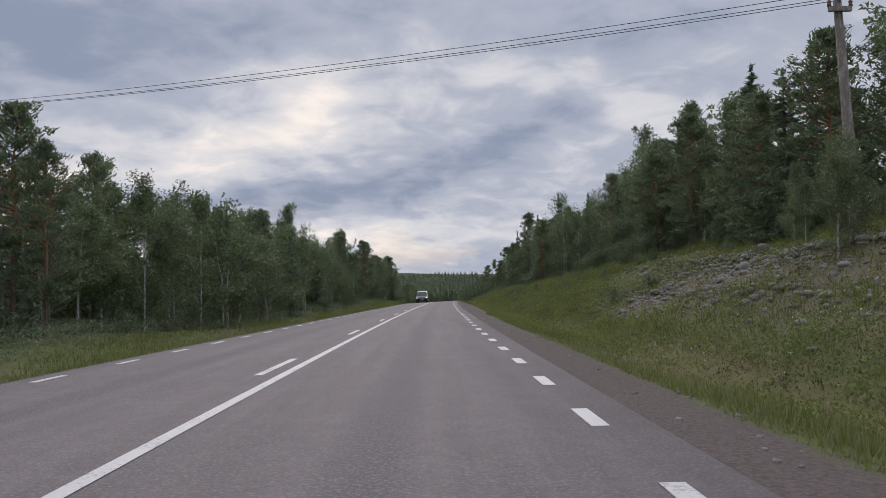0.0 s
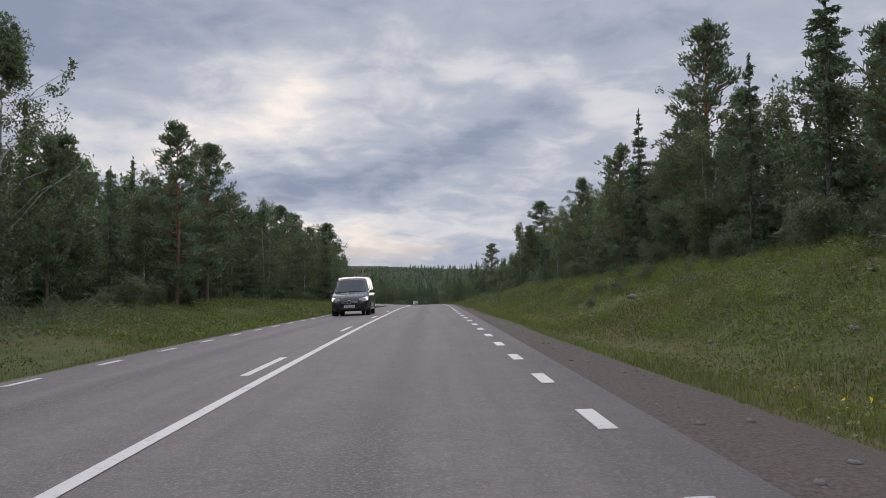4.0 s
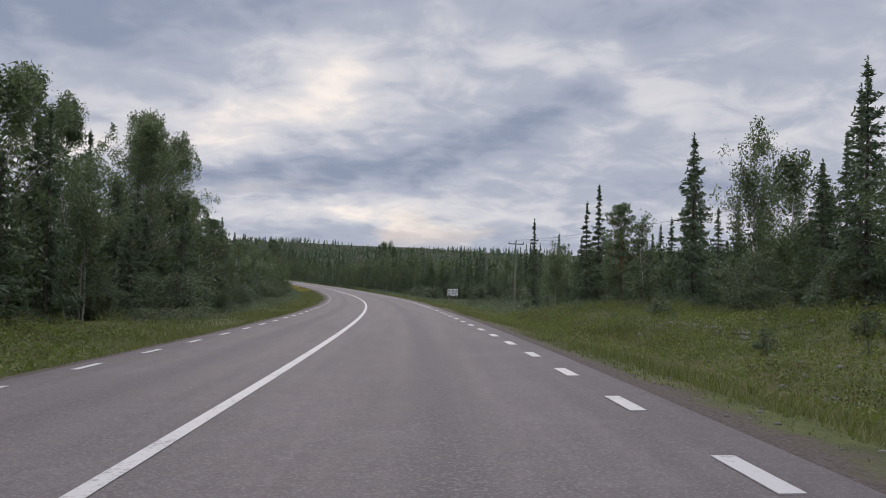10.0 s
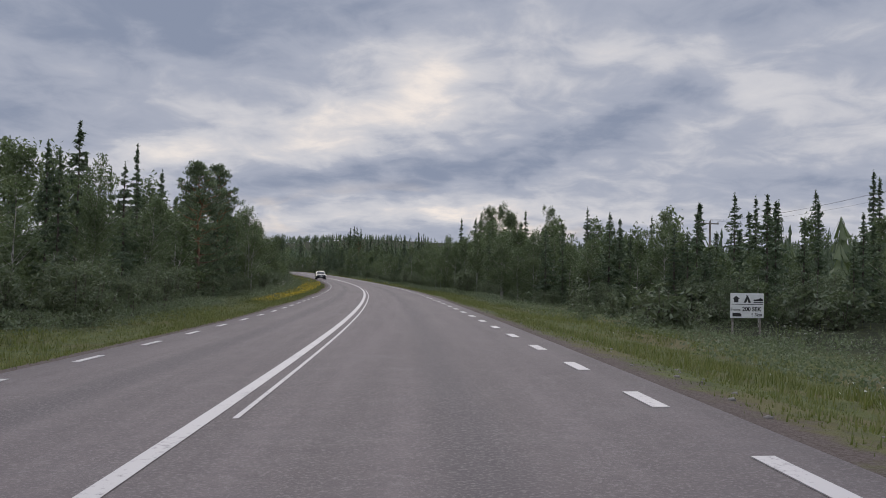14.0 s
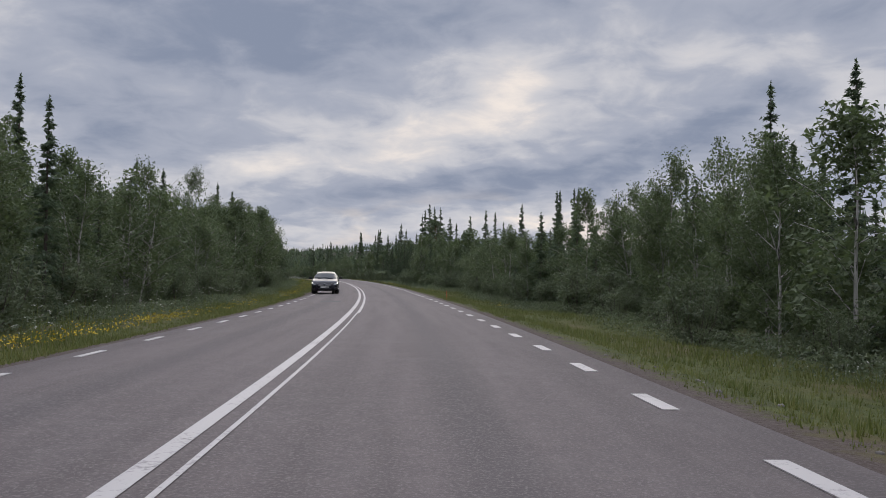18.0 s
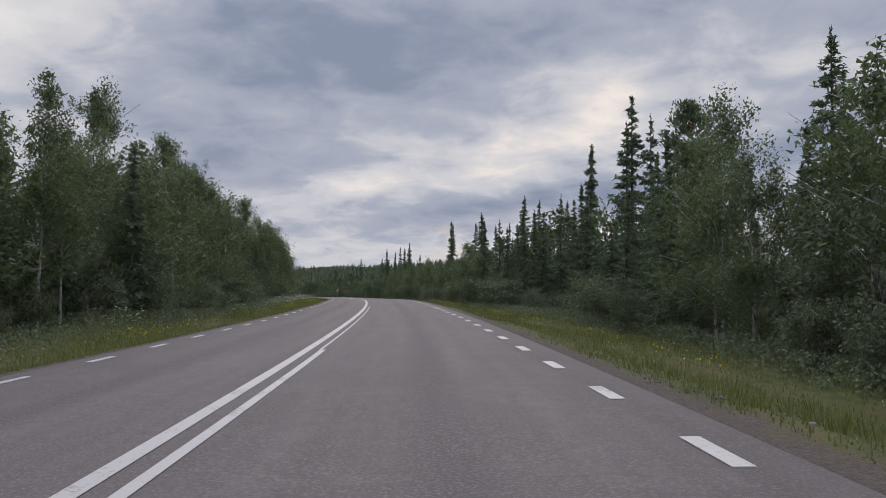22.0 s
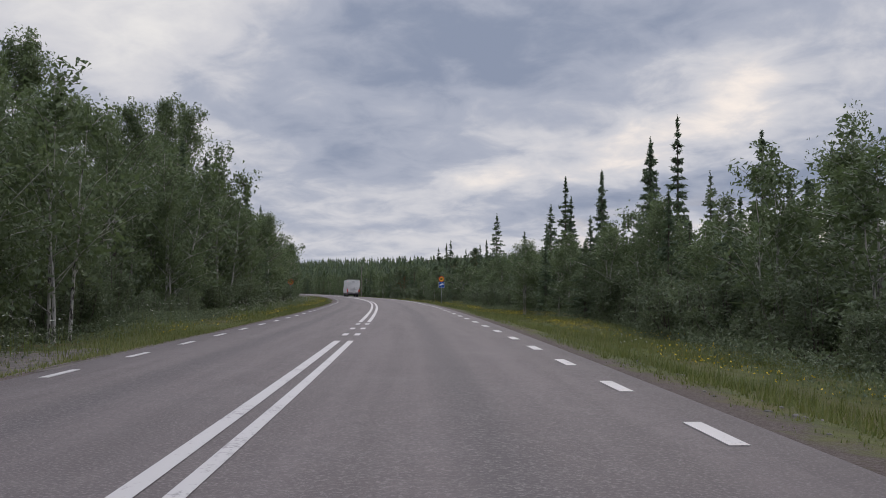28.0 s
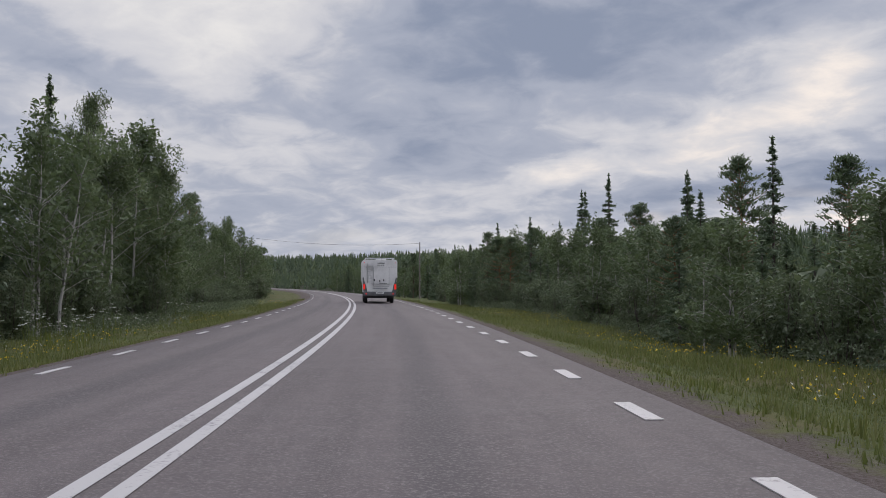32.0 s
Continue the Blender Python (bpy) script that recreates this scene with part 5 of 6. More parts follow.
def build_car(name, label, m, paint, spec):
    """A car whose nose points to -y; its middle stands over the origin."""
    car = thing(name, label, "car", "", m)
    h, r = spec["long"] / 2, spec["r"]

    def level(d, key, soft=0.05):
        return sum(smooth_at(d + o, spec[key]) for o in (-soft, -soft / 2, 0, soft / 2, soft)) / 5 if 0.1 < d < spec["long"] - 0.1 else smooth_at(d, spec[key])

    def section(d):
        t, g, w, rw, b = (level(d, k) for k in ("top", "belt", "wide", "roof", "low"))
        g = min(g, t - 0.03)
        arch = max([math.sqrt(max(0.0, 0.405 ** 2 - (d - ax) ** 2)) + r - b if abs(d - ax) < 0.405 else 0.0 for ax in spec["axles"]])
        k = (t - g)
        return [(0, b), (w * 0.80, b), (w * 0.88, b + (arch if arch else 0.03)), (w * 0.985, b + max(arch + 0.01, 0.12)), (w, b + max((g - b) * 0.48, arch + 0.06)), (w * 0.99, g - 0.11), (w * 0.965, g - 0.03), (w * 0.93, g + 0.015),
                (w * 0.93 + (rw - w * 0.93) * 0.50 + 0.012, g + k * 0.48), (rw + 0.012, g + k * 0.80), (rw - 0.05, t - min(0.035, k * 0.12)), (rw * 0.55, t - 0.004), (0, t + 0.006)]

    def at_height(d, z, out=0.006):
        pts = section(d)[4:11]
        return float(np.interp(z, [q[1] for q in pts], [q[0] for q in pts])) + out

    def at_width(d, x, out=0.007):
        pts = section(d)[9:][::-1]
        return float(np.interp(abs(x), [q[0] for q in pts], [q[1] for q in pts])) + out

    def ring(d):
        side = section(d)
        return [(x, d - h, z) for x, z in side] + [(-x, d - h, z) for x, z in side[::-1]]

    def sheet(rows):
        bm = bmesh.new()
        vs = [[bm.verts.new(q) for q in row] for row in rows]
        for a, b in zip(vs[:-1], vs[1:]):
            for k in range(len(a) - 1):
                bm.faces.new((a[k], a[k + 1], b[k + 1], b[k]))
        bmesh.ops.recalc_face_normals(bm, faces=bm.faces)
        edge = bmesh.ops.extrude_face_region(bm, geom=list(bm.faces))["geom"]
        for f in bm.faces:
            f.smooth = True
        bmesh.ops.translate(bm, vec=(0, 0, -0.003), verts=[v for v in edge if isinstance(v, bmesh.types.BMVert)])
        return bm

    def side_sheet(sx, d0, d1, lo, hi, out=0.006, n=9):
        rows = []
        for d in np.linspace(d0, d1, n):
            a, b = lo(d), max(hi(d), lo(d) + 0.004)
            rows.append([(sx * at_height(d, z, out), d - h, z) for z in np.linspace(a, b, 6)])
        return sheet(rows)

    stations = sorted(set(np.round(np.concatenate([np.linspace(0, 0.5, 12), np.linspace(0.5, spec["long"] - 0.4, 70), np.linspace(spec["long"] - 0.4, spec["long"], 9)]), 3)))
    part("body", shell(stations, ring), paint, car, "glossy dark painted body")
    s0, s1 = spec["screen"]
    for name2, d0, d1 in (("windscreen", s0 + 0.04, s1 - 0.03), ("rear_window", spec["back"][0], spec["back"][1])):
        part(name2, sheet([[(x, d - h, at_width(d, x)) for x in np.linspace(-1, 1, 15) * (level(d, "roof") - 0.02)] for d in np.linspace(d0, d1, 10)]), M_WINDOW, car, "dark tinted glass")
    for sx in (-1, 1):
        for d0, d1 in spec["side"]:
            part("side_window", side_sheet(sx, d0, d1, lambda d: level(d, "belt") + 0.035, lambda d: level(d, "top") - 0.115), M_WINDOW, car, "dark tinted glass")
        a, b = spec["side"][0][0], spec["side"][-1][1]
        part("window_strip", side_sheet(sx, a - 0.04, b + 0.04, lambda d: level(d, "belt") + 0.014, lambda d: level(d, "belt") + 0.030, 0.009, 24), M_SILVER, car, "slim bright window strip")
        d = spec["side"][0][0] + 0.10
        part("mirror", boxed((0.23, 0.13, 0.145), ((level(d, "wide") + 0.12) * sx, d - h, level(d, "belt") + 0.10), 0.05), M_TRIM, car, "black door mirror")
        part("mirror_foot", boxed((0.10, 0.06, 0.04), ((level(d, "wide") + 0.0) * sx, d - h, level(d, "belt") + 0.04), 0.012), M_TRIM, car)
        part("sill_trim", boxed((0.03, spec["axles"][1] - spec["axles"][0] - 0.95, 0.05), (level(2.2, "wide") * 0.985 * sx, (spec["axles"][0] + spec["axles"][1]) / 2 - h, 0.30), 0.012), M_SILVER, car, "silver sill strip")
        for k, (d0, d1) in enumerate(spec["side"][:2]):
            part("door_gap", side_sheet(sx, d1 + 0.03, d1 + 0.042, lambda d: 0.40, lambda d: level(d, "belt") - 0.02, 0.003, 2), M_TRIM, car)
            part("door_handle", boxed((0.03, 0.19, 0.03), ((at_height(d1 - 0.1, level(d1, "belt") - 0.12) + 0.006) * sx, d1 - 0.1 - h, level(d1, "belt") - 0.12), 0.011), paint, car)
        if spec["rails"]:
            v, f = [], []
            steps = np.linspace(s1 - 0.05, 3.75, 12)
            tube(v, f, [Vector(((level(d, "roof") - 0.03) * sx, d - h, at_width(d, level(d, "roof") - 0.03) + (0.035 if 0 < i < 11 else 0.0))) for i, d in enumerate(steps)], [0.016] * 12, 6)
            bm = bmesh.new()
            vs = [bm.verts.new(q) for q in v]
            for q in f:
                bm.faces.new([vs[i] for i in q])
            part("roof_rail", bm, M_SILVER, car, "slim roof rail")
        ds, lo, hi = zip(*spec["lamp"])
        head = part("headlight", side_sheet(sx, ds[0], ds[-1], lambda d: float(np.interp(d, ds, lo)), lambda d: float(np.interp(d, ds, hi)), 0.008, 12), M_LENS, car, "clear swept-back headlight")
        m0, m1 = ds[0] + (ds[-1] - ds[0]) * 0.34, ds[0] + (ds[-1] - ds[0]) * 0.58
        part("bulb", side_sheet(sx, m0, m1, lambda d: float(np.interp(d, ds, lo)) + 0.035, lambda d: float(np.interp(d, ds, hi)) - 0.02, 0.016, 4), M_HEAD, head, "lit lamp")
        part("air_intake", side_sheet(sx, 0.015, 0.24, lambda d: 0.34, lambda d: 0.46 - d * 0.2, 0.008, 6), M_TRIM, car, "black lower air intake")
        for ax in spec["axles"]:
            wheel(car, (level(ax, "wide") - 0.115) * sx, ax - h, r, sx)
            part("arch_lining", lathe([(0.395, -0.14), (0.395, 0.0), (0.05, 0.0)], 20), M_TRIM, car).matrix_basis = Matrix.Translation(((level(ax, "wide") - 0.28) * sx, ax - h, r))
    z = spec["grille"]
    part("grille", boxed((0.90, 0.06, 0.17), (0, -h - 0.005, z - 0.06), 0.03), M_TRIM, car, "black radiator grille")
    for dz in (-0.09, -0.03):
        for sx in (-1, 1):
            part("grille_bar", boxed((0.30, 0.03, 0.02), (0.26 * sx, -h - 0.032, z + dz), 0.006), M_SILVER, car, "silver grille bar")
    part("emblem", lathe([(0.085, -0.01), (0.095, 0.0), (0.085, 0.01), (0.072, 0.0), (0.085, -0.01)], 24), M_SILVER, car, "round silver ring").matrix_basis = pose(0, -h - 0.045, z - 0.06, 0, 0, 90)
    part("lower_grille", boxed((0.80, 0.05, 0.10), (0, -h + 0.002, 0.35), 0.02), M_TRIM, car)
    plate = part("number_plate", boxed((0.52, 0.015, 0.115), (0, -h - 0.035, 0.455), 0.004), M_PLATE, car, "white number plate")
    for k in range(6):
        part("plate_bar", boxed((0.035, 0.006, 0.07), (-0.19 + 0.075 * k + (0.02 if k > 2 else 0), -h - 0.045, 0.455)), M_INK, plate)
    for sx in (-1, 1):
        part("wiper", boxed((0.62, 0.02, 0.015), (0.33 * sx - 0.1, s0 + 0.06 - h, at_width(s0 + 0.06, 0.3) + 0.012), 0.004, (0, 3, 0)), M_TRIM, car)
    return car


build_car("suv_car", "midnight-blue compact SUV with lit headlights on the road", road_frame(489.4, -2.5), M_CAR, SUV)
build_car("van_car", "dark grey passenger van with lit headlights on the road", road_frame(139.5, -1.65), M_VAN, VAN)


# ---- camper
def camper(m):
    c = thing("motorhome", "white coachbuilt motorhome seen from behind with red tail lights", "motorhome", "", m)
    w, tall, long = 2.26, 2.82, 6.9
    z0 = 0.62
    out = [(-w * 0.43, z0), (-w * 0.46, z0 + 0.22), (-w * 0.465, z0 + 0.62), (-w / 2, z0 + 1.0), (-w / 2, tall - 0.16), (-w / 2 + 0.03, tall - 0.06), (-w / 2 + 0.12, tall)]
    out = out + [(-x, z) for x, z in out[::-1]]
    bm = bmesh.new()
    rows = []
    for y, k in ((0.0, 0.985), (0.05, 1.0), (long - 1.9, 1.0), (long - 1.5, 0.97), (long - 0.2, 0.88)):
        rows.append([bm.verts.new((x * k, y, z0 + (z - z0) * (k if k < 0.97 else 1))) for x, z in out])
    for a, b in zip(rows[:-1], rows[1:]):
        for i in range(len(a)):
            j = (i + 1) % len(a)
            bm.faces.new((a[i], a[j], b[j], b[i]))
    bm.faces.new(rows[0])
    bm.faces.new(rows[-1][::-1])
    bmesh.ops.recalc_face_normals(bm, faces=bm.faces)
    part("body", bm, M_CAMPER, c, "white glass-fibre living body")
    part("cab", boxed((1.95, 1.9, 1.25), (0, long + 0.2, 1.2), 0.25), M_CAMPER, c)
    part("chassis", boxed((1.7, long - 0.5, 0.3), (0, long / 2, 0.5), 0.03), M_TRIM, c)
    bumper = part("bumper", boxed((w * 0.93, 0.30, 0.30), (0, 0.05, 0.62), 0.06), M_GREY_GRP, c, "dark grey rear bumper")
    plate = part("number_plate", boxed((0.50, 0.02, 0.11), (0.02, -0.11, 0.69), 0.004), M_PLATE, bumper, "pale number plate")
    for k in range(6):
        part("plate_bar", boxed((0.03, 0.006, 0.06), (-0.16 + 0.07 * k, -0.122, 0.69)), M_INK, plate)
    for sx in (-1, 1):
        # tall curved lamp panel on each lower corner
        o = [(0.80, 0.76), (1.05, 0.76), (1.06, 1.32), (1.10, 1.62), (1.04, 1.70), (0.96, 1.36), (0.86, 1.10)]
        panel = part("corner_panel", flat_shape([(x * sx, z) for x, z in o], 0.06, -0.035), M_GREY_GRP, c, "dark grey corner panel")
        part("tail_light", boxed((0.13, 0.03, 0.34), (1.0 * sx, -0.045, 1.08), 0.012), M_TAIL, panel, "lit red tail light")
        part("reflector", boxed((0.10, 0.02, 0.05), (0.86 * sx, -0.11, 0.62), 0.006), M_TAIL, bumper)
        wheel(c, 0.86 * sx, 1.55, 0.35, sx)
        wheel(c, 0.86 * sx, long - 0.9, 0.35, sx)
        part("roof_rail", boxed((0.04, 3.2, 0.04), (0.92 * sx, 1.9, tall + 0.09), 0.012), M_SILVER, c, "silver roof rail")
        for y in (0.4, 1.9, 3.4):
            part("rail_foot", boxed((0.05, 0.06, 0.08), (0.92 * sx, y, tall + 0.04), 0.008), M_SILVER, c)
        for z in (1.05,):
            part("marker_light", boxed((0.05, 0.02, 0.03), (1.0 * sx, -0.03, tall - 0.2), 0.005), M_TAIL, c)
    part("roof_bar", boxed((1.9, 0.05, 0.05), (0, 0.35, tall + 0.10), 0.015), M_SILVER, c)
    part("roof_hatch", boxed((0.7, 0.7, 0.12), (0.15, 2.2, tall + 0.05), 0.04), M_CAMPER, c)
    part("aerial", boxed((0.02, 0.02, 0.5), (0.12, 1.0, tall + 0.25)), M_TRIM, c, "thin roof aerial")
    part("brake_light", boxed((0.46, 0.03, 0.045), (0.08, -0.02, tall - 0.22), 0.01), M_INK, c, "dark high brake light")
    # ladder
    lad = part("ladder", boxed((0.03, 0.04, 1.35), (-0.80, -0.09, 1.95), 0.01), M_SILVER, c, "slim aluminium ladder")
    part("ladder_rail", boxed((0.03, 0.04, 1.35), (-0.50, -0.09, 1.95), 0.01), M_SILVER, lad)
    for k in range(6):
        part("rung", boxed((0.30, 0.03, 0.03), (-0.65, -0.09, 1.38 + 0.22 * k), 0.008), M_SILVER, lad)
    # rear flap, its seams and hinges
    part("rear_flap", boxed((0.98, 0.02, 1.25), (0.10, -0.008, 1.72), 0.01), M_CAMPER, c, "white rear flap")
    for x in (-0.40, 0.60):
        part("seam", boxed((0.014, 0.012, 1.25), (x, -0.02, 1.72)), M_SEAM, c)
    for z in (1.10, 2.35):
        part("seam", boxed((1.0 if z < 2 else 2.1, 0.012, 0.014), (0.10 if z < 2 else 0, -0.02, z)), M_SEAM, c)
    for x in (-0.35, 0.0, 0.25):
        part("bracket", boxed((0.07, 0.04, 0.13), (x, -0.03, 1.50 if x else 1.44), 0.01), M_TRIM, c, "black rack bracket")
    part("rack_bar", boxed((1.25, 0.03, 0.035), (0.05, -0.05, 1.26), 0.01), M_SEAM, c)
    part("rack_bar", boxed((0.95, 0.03, 0.05), (0.02, -0.06, 0.98), 0.012), M_STEEL, c)
    part("dark_smear_bar", boxed((0.5, 0.008, 0.03), (0.2, -0.018, 1.28)), M_INK, c)
    for k, x in enumerate((-0.12, 0.0, 0.12, 0.24)):
        part("maker_bar", boxed((0.08, 0.006, 0.05), (x, -0.014, tall - 0.36)), M_SEAM, c)
    return c


camper(road_frame(809.5, 1.72))


# ---- signs
def speed_sign(s, lat, lift, camera_plate, label):
    g = road_frame(s, lat, 0, True)
    sign = thing("speed_limit_sign", label, "road sign", "speed signs", g)
    base = float(relief(s, lat))
    up = lift - base
    post = bmesh.new()
    bmesh.ops.create_cone(post, cap_ends=True, segments=12, radius1=0.03, radius2=0.03, depth=up + 0.65, matrix=Matrix.Translation((0, 0.03, (up + 0.65) / 2 - 0.4)))
    part("post", post, M_STEEL, sign, "galvanised steel post")
    face = part("round_plate", flat_shape(moved(disc(0.31), 0, up), 0.012, -0.012), M_SIGN_R, sign, "red-bordered yellow round plate")
    part("yellow_face", flat_shape(moved(disc(0.232), 0, up), 0.004, -0.017), M_SIGN_Y, face, "yellow face")
    lettering("80", 0.37, (0, -0.020, up + 0.0), M_INK, face, "black numerals 80", 0.008)
    if camera_plate:
        z = up - 0.64
        plate = part("camera_plate", flat_shape(rect(0.62, 0.62, 0, z), 0.012, -0.012), M_SIGN_W, sign, "blue square plate with white border")
        part("blue_face", flat_shape(rect(0.585, 0.585, 0, z), 0.004, -0.017), M_SIGN_B, plate, "blue face")
        part("white_symbol", flat_shape([(-0.13, z - 0.07), (0.13, z + 0.03), (0.20, z + 0.02), (0.23, z + 0.06), (0.17, z + 0.20), (-0.20, z + 0.06)], 0.003, -0.021), M_SIGN_W, plate, "white surveillance camera symbol")
        part("white_symbol", flat_shape([(-0.22, z - 0.06), (-0.13, z - 0.04), (-0.17, z + 0.01), (-0.22, z - 0.01)], 0.003, -0.021), M_SIGN_W, plate)
        part("white_symbol", flat_shape(rect(0.03, 0.20, 0.04, z - 0.13), 0.003, -0.021), M_SIGN_W, plate)
    for z in ((up - 0.12, up + 0.12) + ((up - 0.5, up - 0.8) if camera_plate else ())):
        part("clamp", boxed((0.14, 0.05, 0.03), (0, 0.02, z), 0.006), M_STEEL, sign)
    return sign


speed_sign(756.9, 8.08, 2.32, True, "yellow 80 speed limit sign above a blue camera sign")
speed_sign(758.0, -8.2, 2.03, False, "yellow and red round 80 speed limit sign")


def camp_sign(s, lat):
    g = road_frame(s, lat, 0, True) @ pose(0, 0, 0, 0, 0, 6) @ Matrix.Diagonal((1.17, 1.17, 1.17, 1))
    sign = thing("campsite_sign", "white campsite advertising board on low posts beside the bog", "sign", "", g)
    mid = (0.12 - float(relief(s, lat))) / 1.17
    for x in (-0.62, 0.62):
        part("post", boxed((0.07, 0.07, mid + 0.9), (x, 0.05, (mid + 0.9) / 2 - 0.4), 0.01), M_POLE, sign, "wooden post")
    board = part("board", boxed((1.50, 0.025, 1.02), (0, 0, mid), 0.006), M_SIGN_W, sign, "white painted board")
    y = -0.018
    part("divider", flat_shape(rect(1.40, 0.022, 0, mid + 0.05), 0.003, y), M_INK, board)
    hut = [(-0.17, 0.0), (-0.10, 0.0), (-0.10, -0.14), (0.10, -0.14), (0.10, 0.0), (0.17, 0.0), (0.0, 0.13)]
    part("hut_symbol", flat_shape(moved(hut, -0.50, mid + 0.27), 0.003, y), M_INK, board, "black hut symbol")
    tent = [(-0.17, -0.15), (-0.05, -0.15), (0.0, 0.0), (0.05, -0.15), (0.17, -0.15), (0.03, 0.12), (0.06, 0.18), (0.0, 0.14), (-0.06, 0.18), (-0.03, 0.12)]
    part("tent_symbol", flat_shape(moved(tent, 0.0, mid + 0.27), 0.003, y), M_INK, board, "black tent symbol")
    sled = [(-0.22, -0.06), (0.2, -0.06), (0.2, 0.02), (0.08, 0.08), (0.02, 0.02), (-0.22, 0.0)]
    part("sled_symbol", flat_shape(moved(sled, 0.50, mid + 0.25), 0.003, y), M_INK, board, "black snowmobile symbol")
    part("sled_symbol", flat_shape(rect(0.44, 0.035, 0.50, mid + 0.13), 0.003, y), M_INK, board)
    van = [(-0.2, -0.07), (0.2, -0.07), (0.2, 0.02), (0.12, 0.08), (-0.2, 0.08)]
    part("camper_symbol", flat_shape(moved(van, -0.46, mid - 0.38), 0.003, y), M_INK, board, "black motorhome symbol")
    part("arrow_symbol", flat_shape(moved([(-0.012, -0.08), (0.012, -0.08), (0.012, 0.02), (0.04, 0.02), (0, 0.09), (-0.04, 0.02), (-0.012, 0.02)], 0.22, mid - 0.38), 0.003, y), M_INK, board)
    lettering("From:", 0.19, (-0.52, y, mid - 0.17), M_INK, board, "black words From:")
    lettering("200 SEK", 0.25, (0.20, y, mid - 0.15), M_INK, board, "black words 200 SEK", 0.006)
    lettering("3km", 0.19, (0.50, y, mid - 0.38), M_INK, board, "black words 3km", 0.004)


camp_sign(374.4, 18.4)

# red marker stick on the shoulder
stick = thing("marker_stick", "thin red-orange snow marker stick on the gravel shoulder", "marker", "", road_frame(478.4, 4.75, 0, True))
bm = bmesh.new()
bmesh.ops.create_cone(bm, cap_ends=True, segments=8, radius1=0.014, radius2=0.011, depth=0.55, matrix=Matrix.Translation((0, 0, 0.20)) @ pose(0, 0, 0, 3, -4, 0))
part("stick", bm, M_STICK, stick)


# ---- power lines
def pole(s, lat, top, lean=0.0, arm=0.0, turn=0.0, label="weathered wooden power pole", thick=1.0):
    """top: height over the road's plane. Returns the wires' places at its head."""
    base = float(relief(s, lat))
    g = road_frame(s, lat, 0, True) @ pose(0, 0, 0, 0, 0, turn)
    p = thing("power_pole", label, "pole", "power poles", g)
    tall = top - base
    v, f = [], []
    off = math.tan(radians(lean)) * tall
    tube(v, f, [(0, 0, -0.4), (off * 0.5, 0, tall * 0.5), (off, 0, tall)], [0.15 * thick, 0.125 * thick, 0.095 * thick], 12)
    bm = bmesh.new()
    vs = [bm.verts.new(q) for q in v]
    for q in f:
        bm.faces.new([vs[i] for i in q])
    bm.faces.new(vs[-12:])
    part("shaft", bm, M_POLE, p, "weathered round wooden shaft")
    heads = []
    if arm:
        part("crossarm", boxed((arm, 0.10, 0.12), (off, -0.12, tall - 0.25), 0.01), M_POLE, p, "wooden crossarm")
        for k in (-1, 0, 1):
            x = off + k * arm * 0.47
            ins = part("insulator", lathe([(0.0, -0.02), (0.05, 0.0), (0.05, 0.05), (0.035, 0.07), (0.055, 0.10), (0.03, 0.16), (0.0, 0.18)], 12), M_CERAMIC, p, "brown insulator")
            ins.matrix_basis = Matrix.Translation((x, -0.12, tall - 0.19 if k else tall)) @ pose(0, 0, 0, 0, -90, 0)
            heads.append(g @ Vector((x, -0.12, tall + (0.0 if k else 0.18))))
    else:
        heads = [g @ Vector((off, 0, tall - 0.1))]
    return heads


def wires(starts, ends, sag, radius, label):
    line = thing("power_line", label, "cable", "power lines", Matrix.Translation(starts[0]))
    for a, b in zip(starts, ends):
        v, f = [], []
        pts = [a.lerp(b, k / 24) - Vector((0, 0, 4 * sag * (k / 24) * (1 - k / 24))) for k in range(25)]
        tube(v, f, [q - starts[0] for q in pts], [radius] * 25, 5)
        bm = bmesh.new()
        vs = [bm.verts.new(q) for q in v]
        for q in f:
            bm.faces.new([vs[i] for i in q])
        part("wire", bm, M_WIRE, line)


near_pole = pole(19.4, 12.35, 8.0, -2.6, 0.55, 0, "leaning weathered wooden power pole on the cut bank")
far_pole = pole(44.0, -38.0, 11.2, 0.0, 0.55, 0)
outer_pole = pole(2.0, 52.0, 11.5, 0, 0.55)
wires(near_pole, far_pole, 0.8, 0.009, "three thin power cables across the road")
wires(near_pole, outer_pole, 0.8, 0.011, "three thin power cables over the cut bank")
bog_pole = pole(331.3, 17.6, 6.5, 0, 1.9, 12, "grey wooden power pole with crossarm above the bog", 0.72)
bank_pole = pole(270.0, 38.0, 10.5, 0, 1.9, 12)
wood_pole = pole(418.0, 36.0, 7.6, 0, 1.9, 12)
wires(bog_pole, bank_pole, 1.2, 0.005, "three thin power cables over the bog")
wires(bog_pole, wood_pole, 1.4, 0.005, "three thin power cables over the bog")
last_left = pole(868.7, -10.8, 7.5, thick=0.7)
last_right = pole(864.7, 11.1, 6.9, thick=0.7)
wires(last_left, last_right, 0.55, 0.014, "single sagging cable across the road")


# ---- stones on the cut bank
def stone_mesh(seed, squash):
    rnd = random.Random(seed)
    bm = bmesh.new()
    bmesh.ops.create_icosphere(bm, subdivisions=2, radius=0.5)
    for v in bm.verts:
        n = noise.noise(v.co * 2.2 + Vector((seed * 3.1, 0, 0))) * 0.30 + noise.noise(v.co * 6.0 + Vector((0, seed, 0))) * 0.07
        v.co = v.co * (1 + n)
        v.co.z *= squash
        v.co.x *= 1.25
    mesh = bpy.data.meshes.new("boulder")
    bm.to_mesh(mesh)
    bm.free()
    mesh.materials.append(M_STONE)
    return mesh


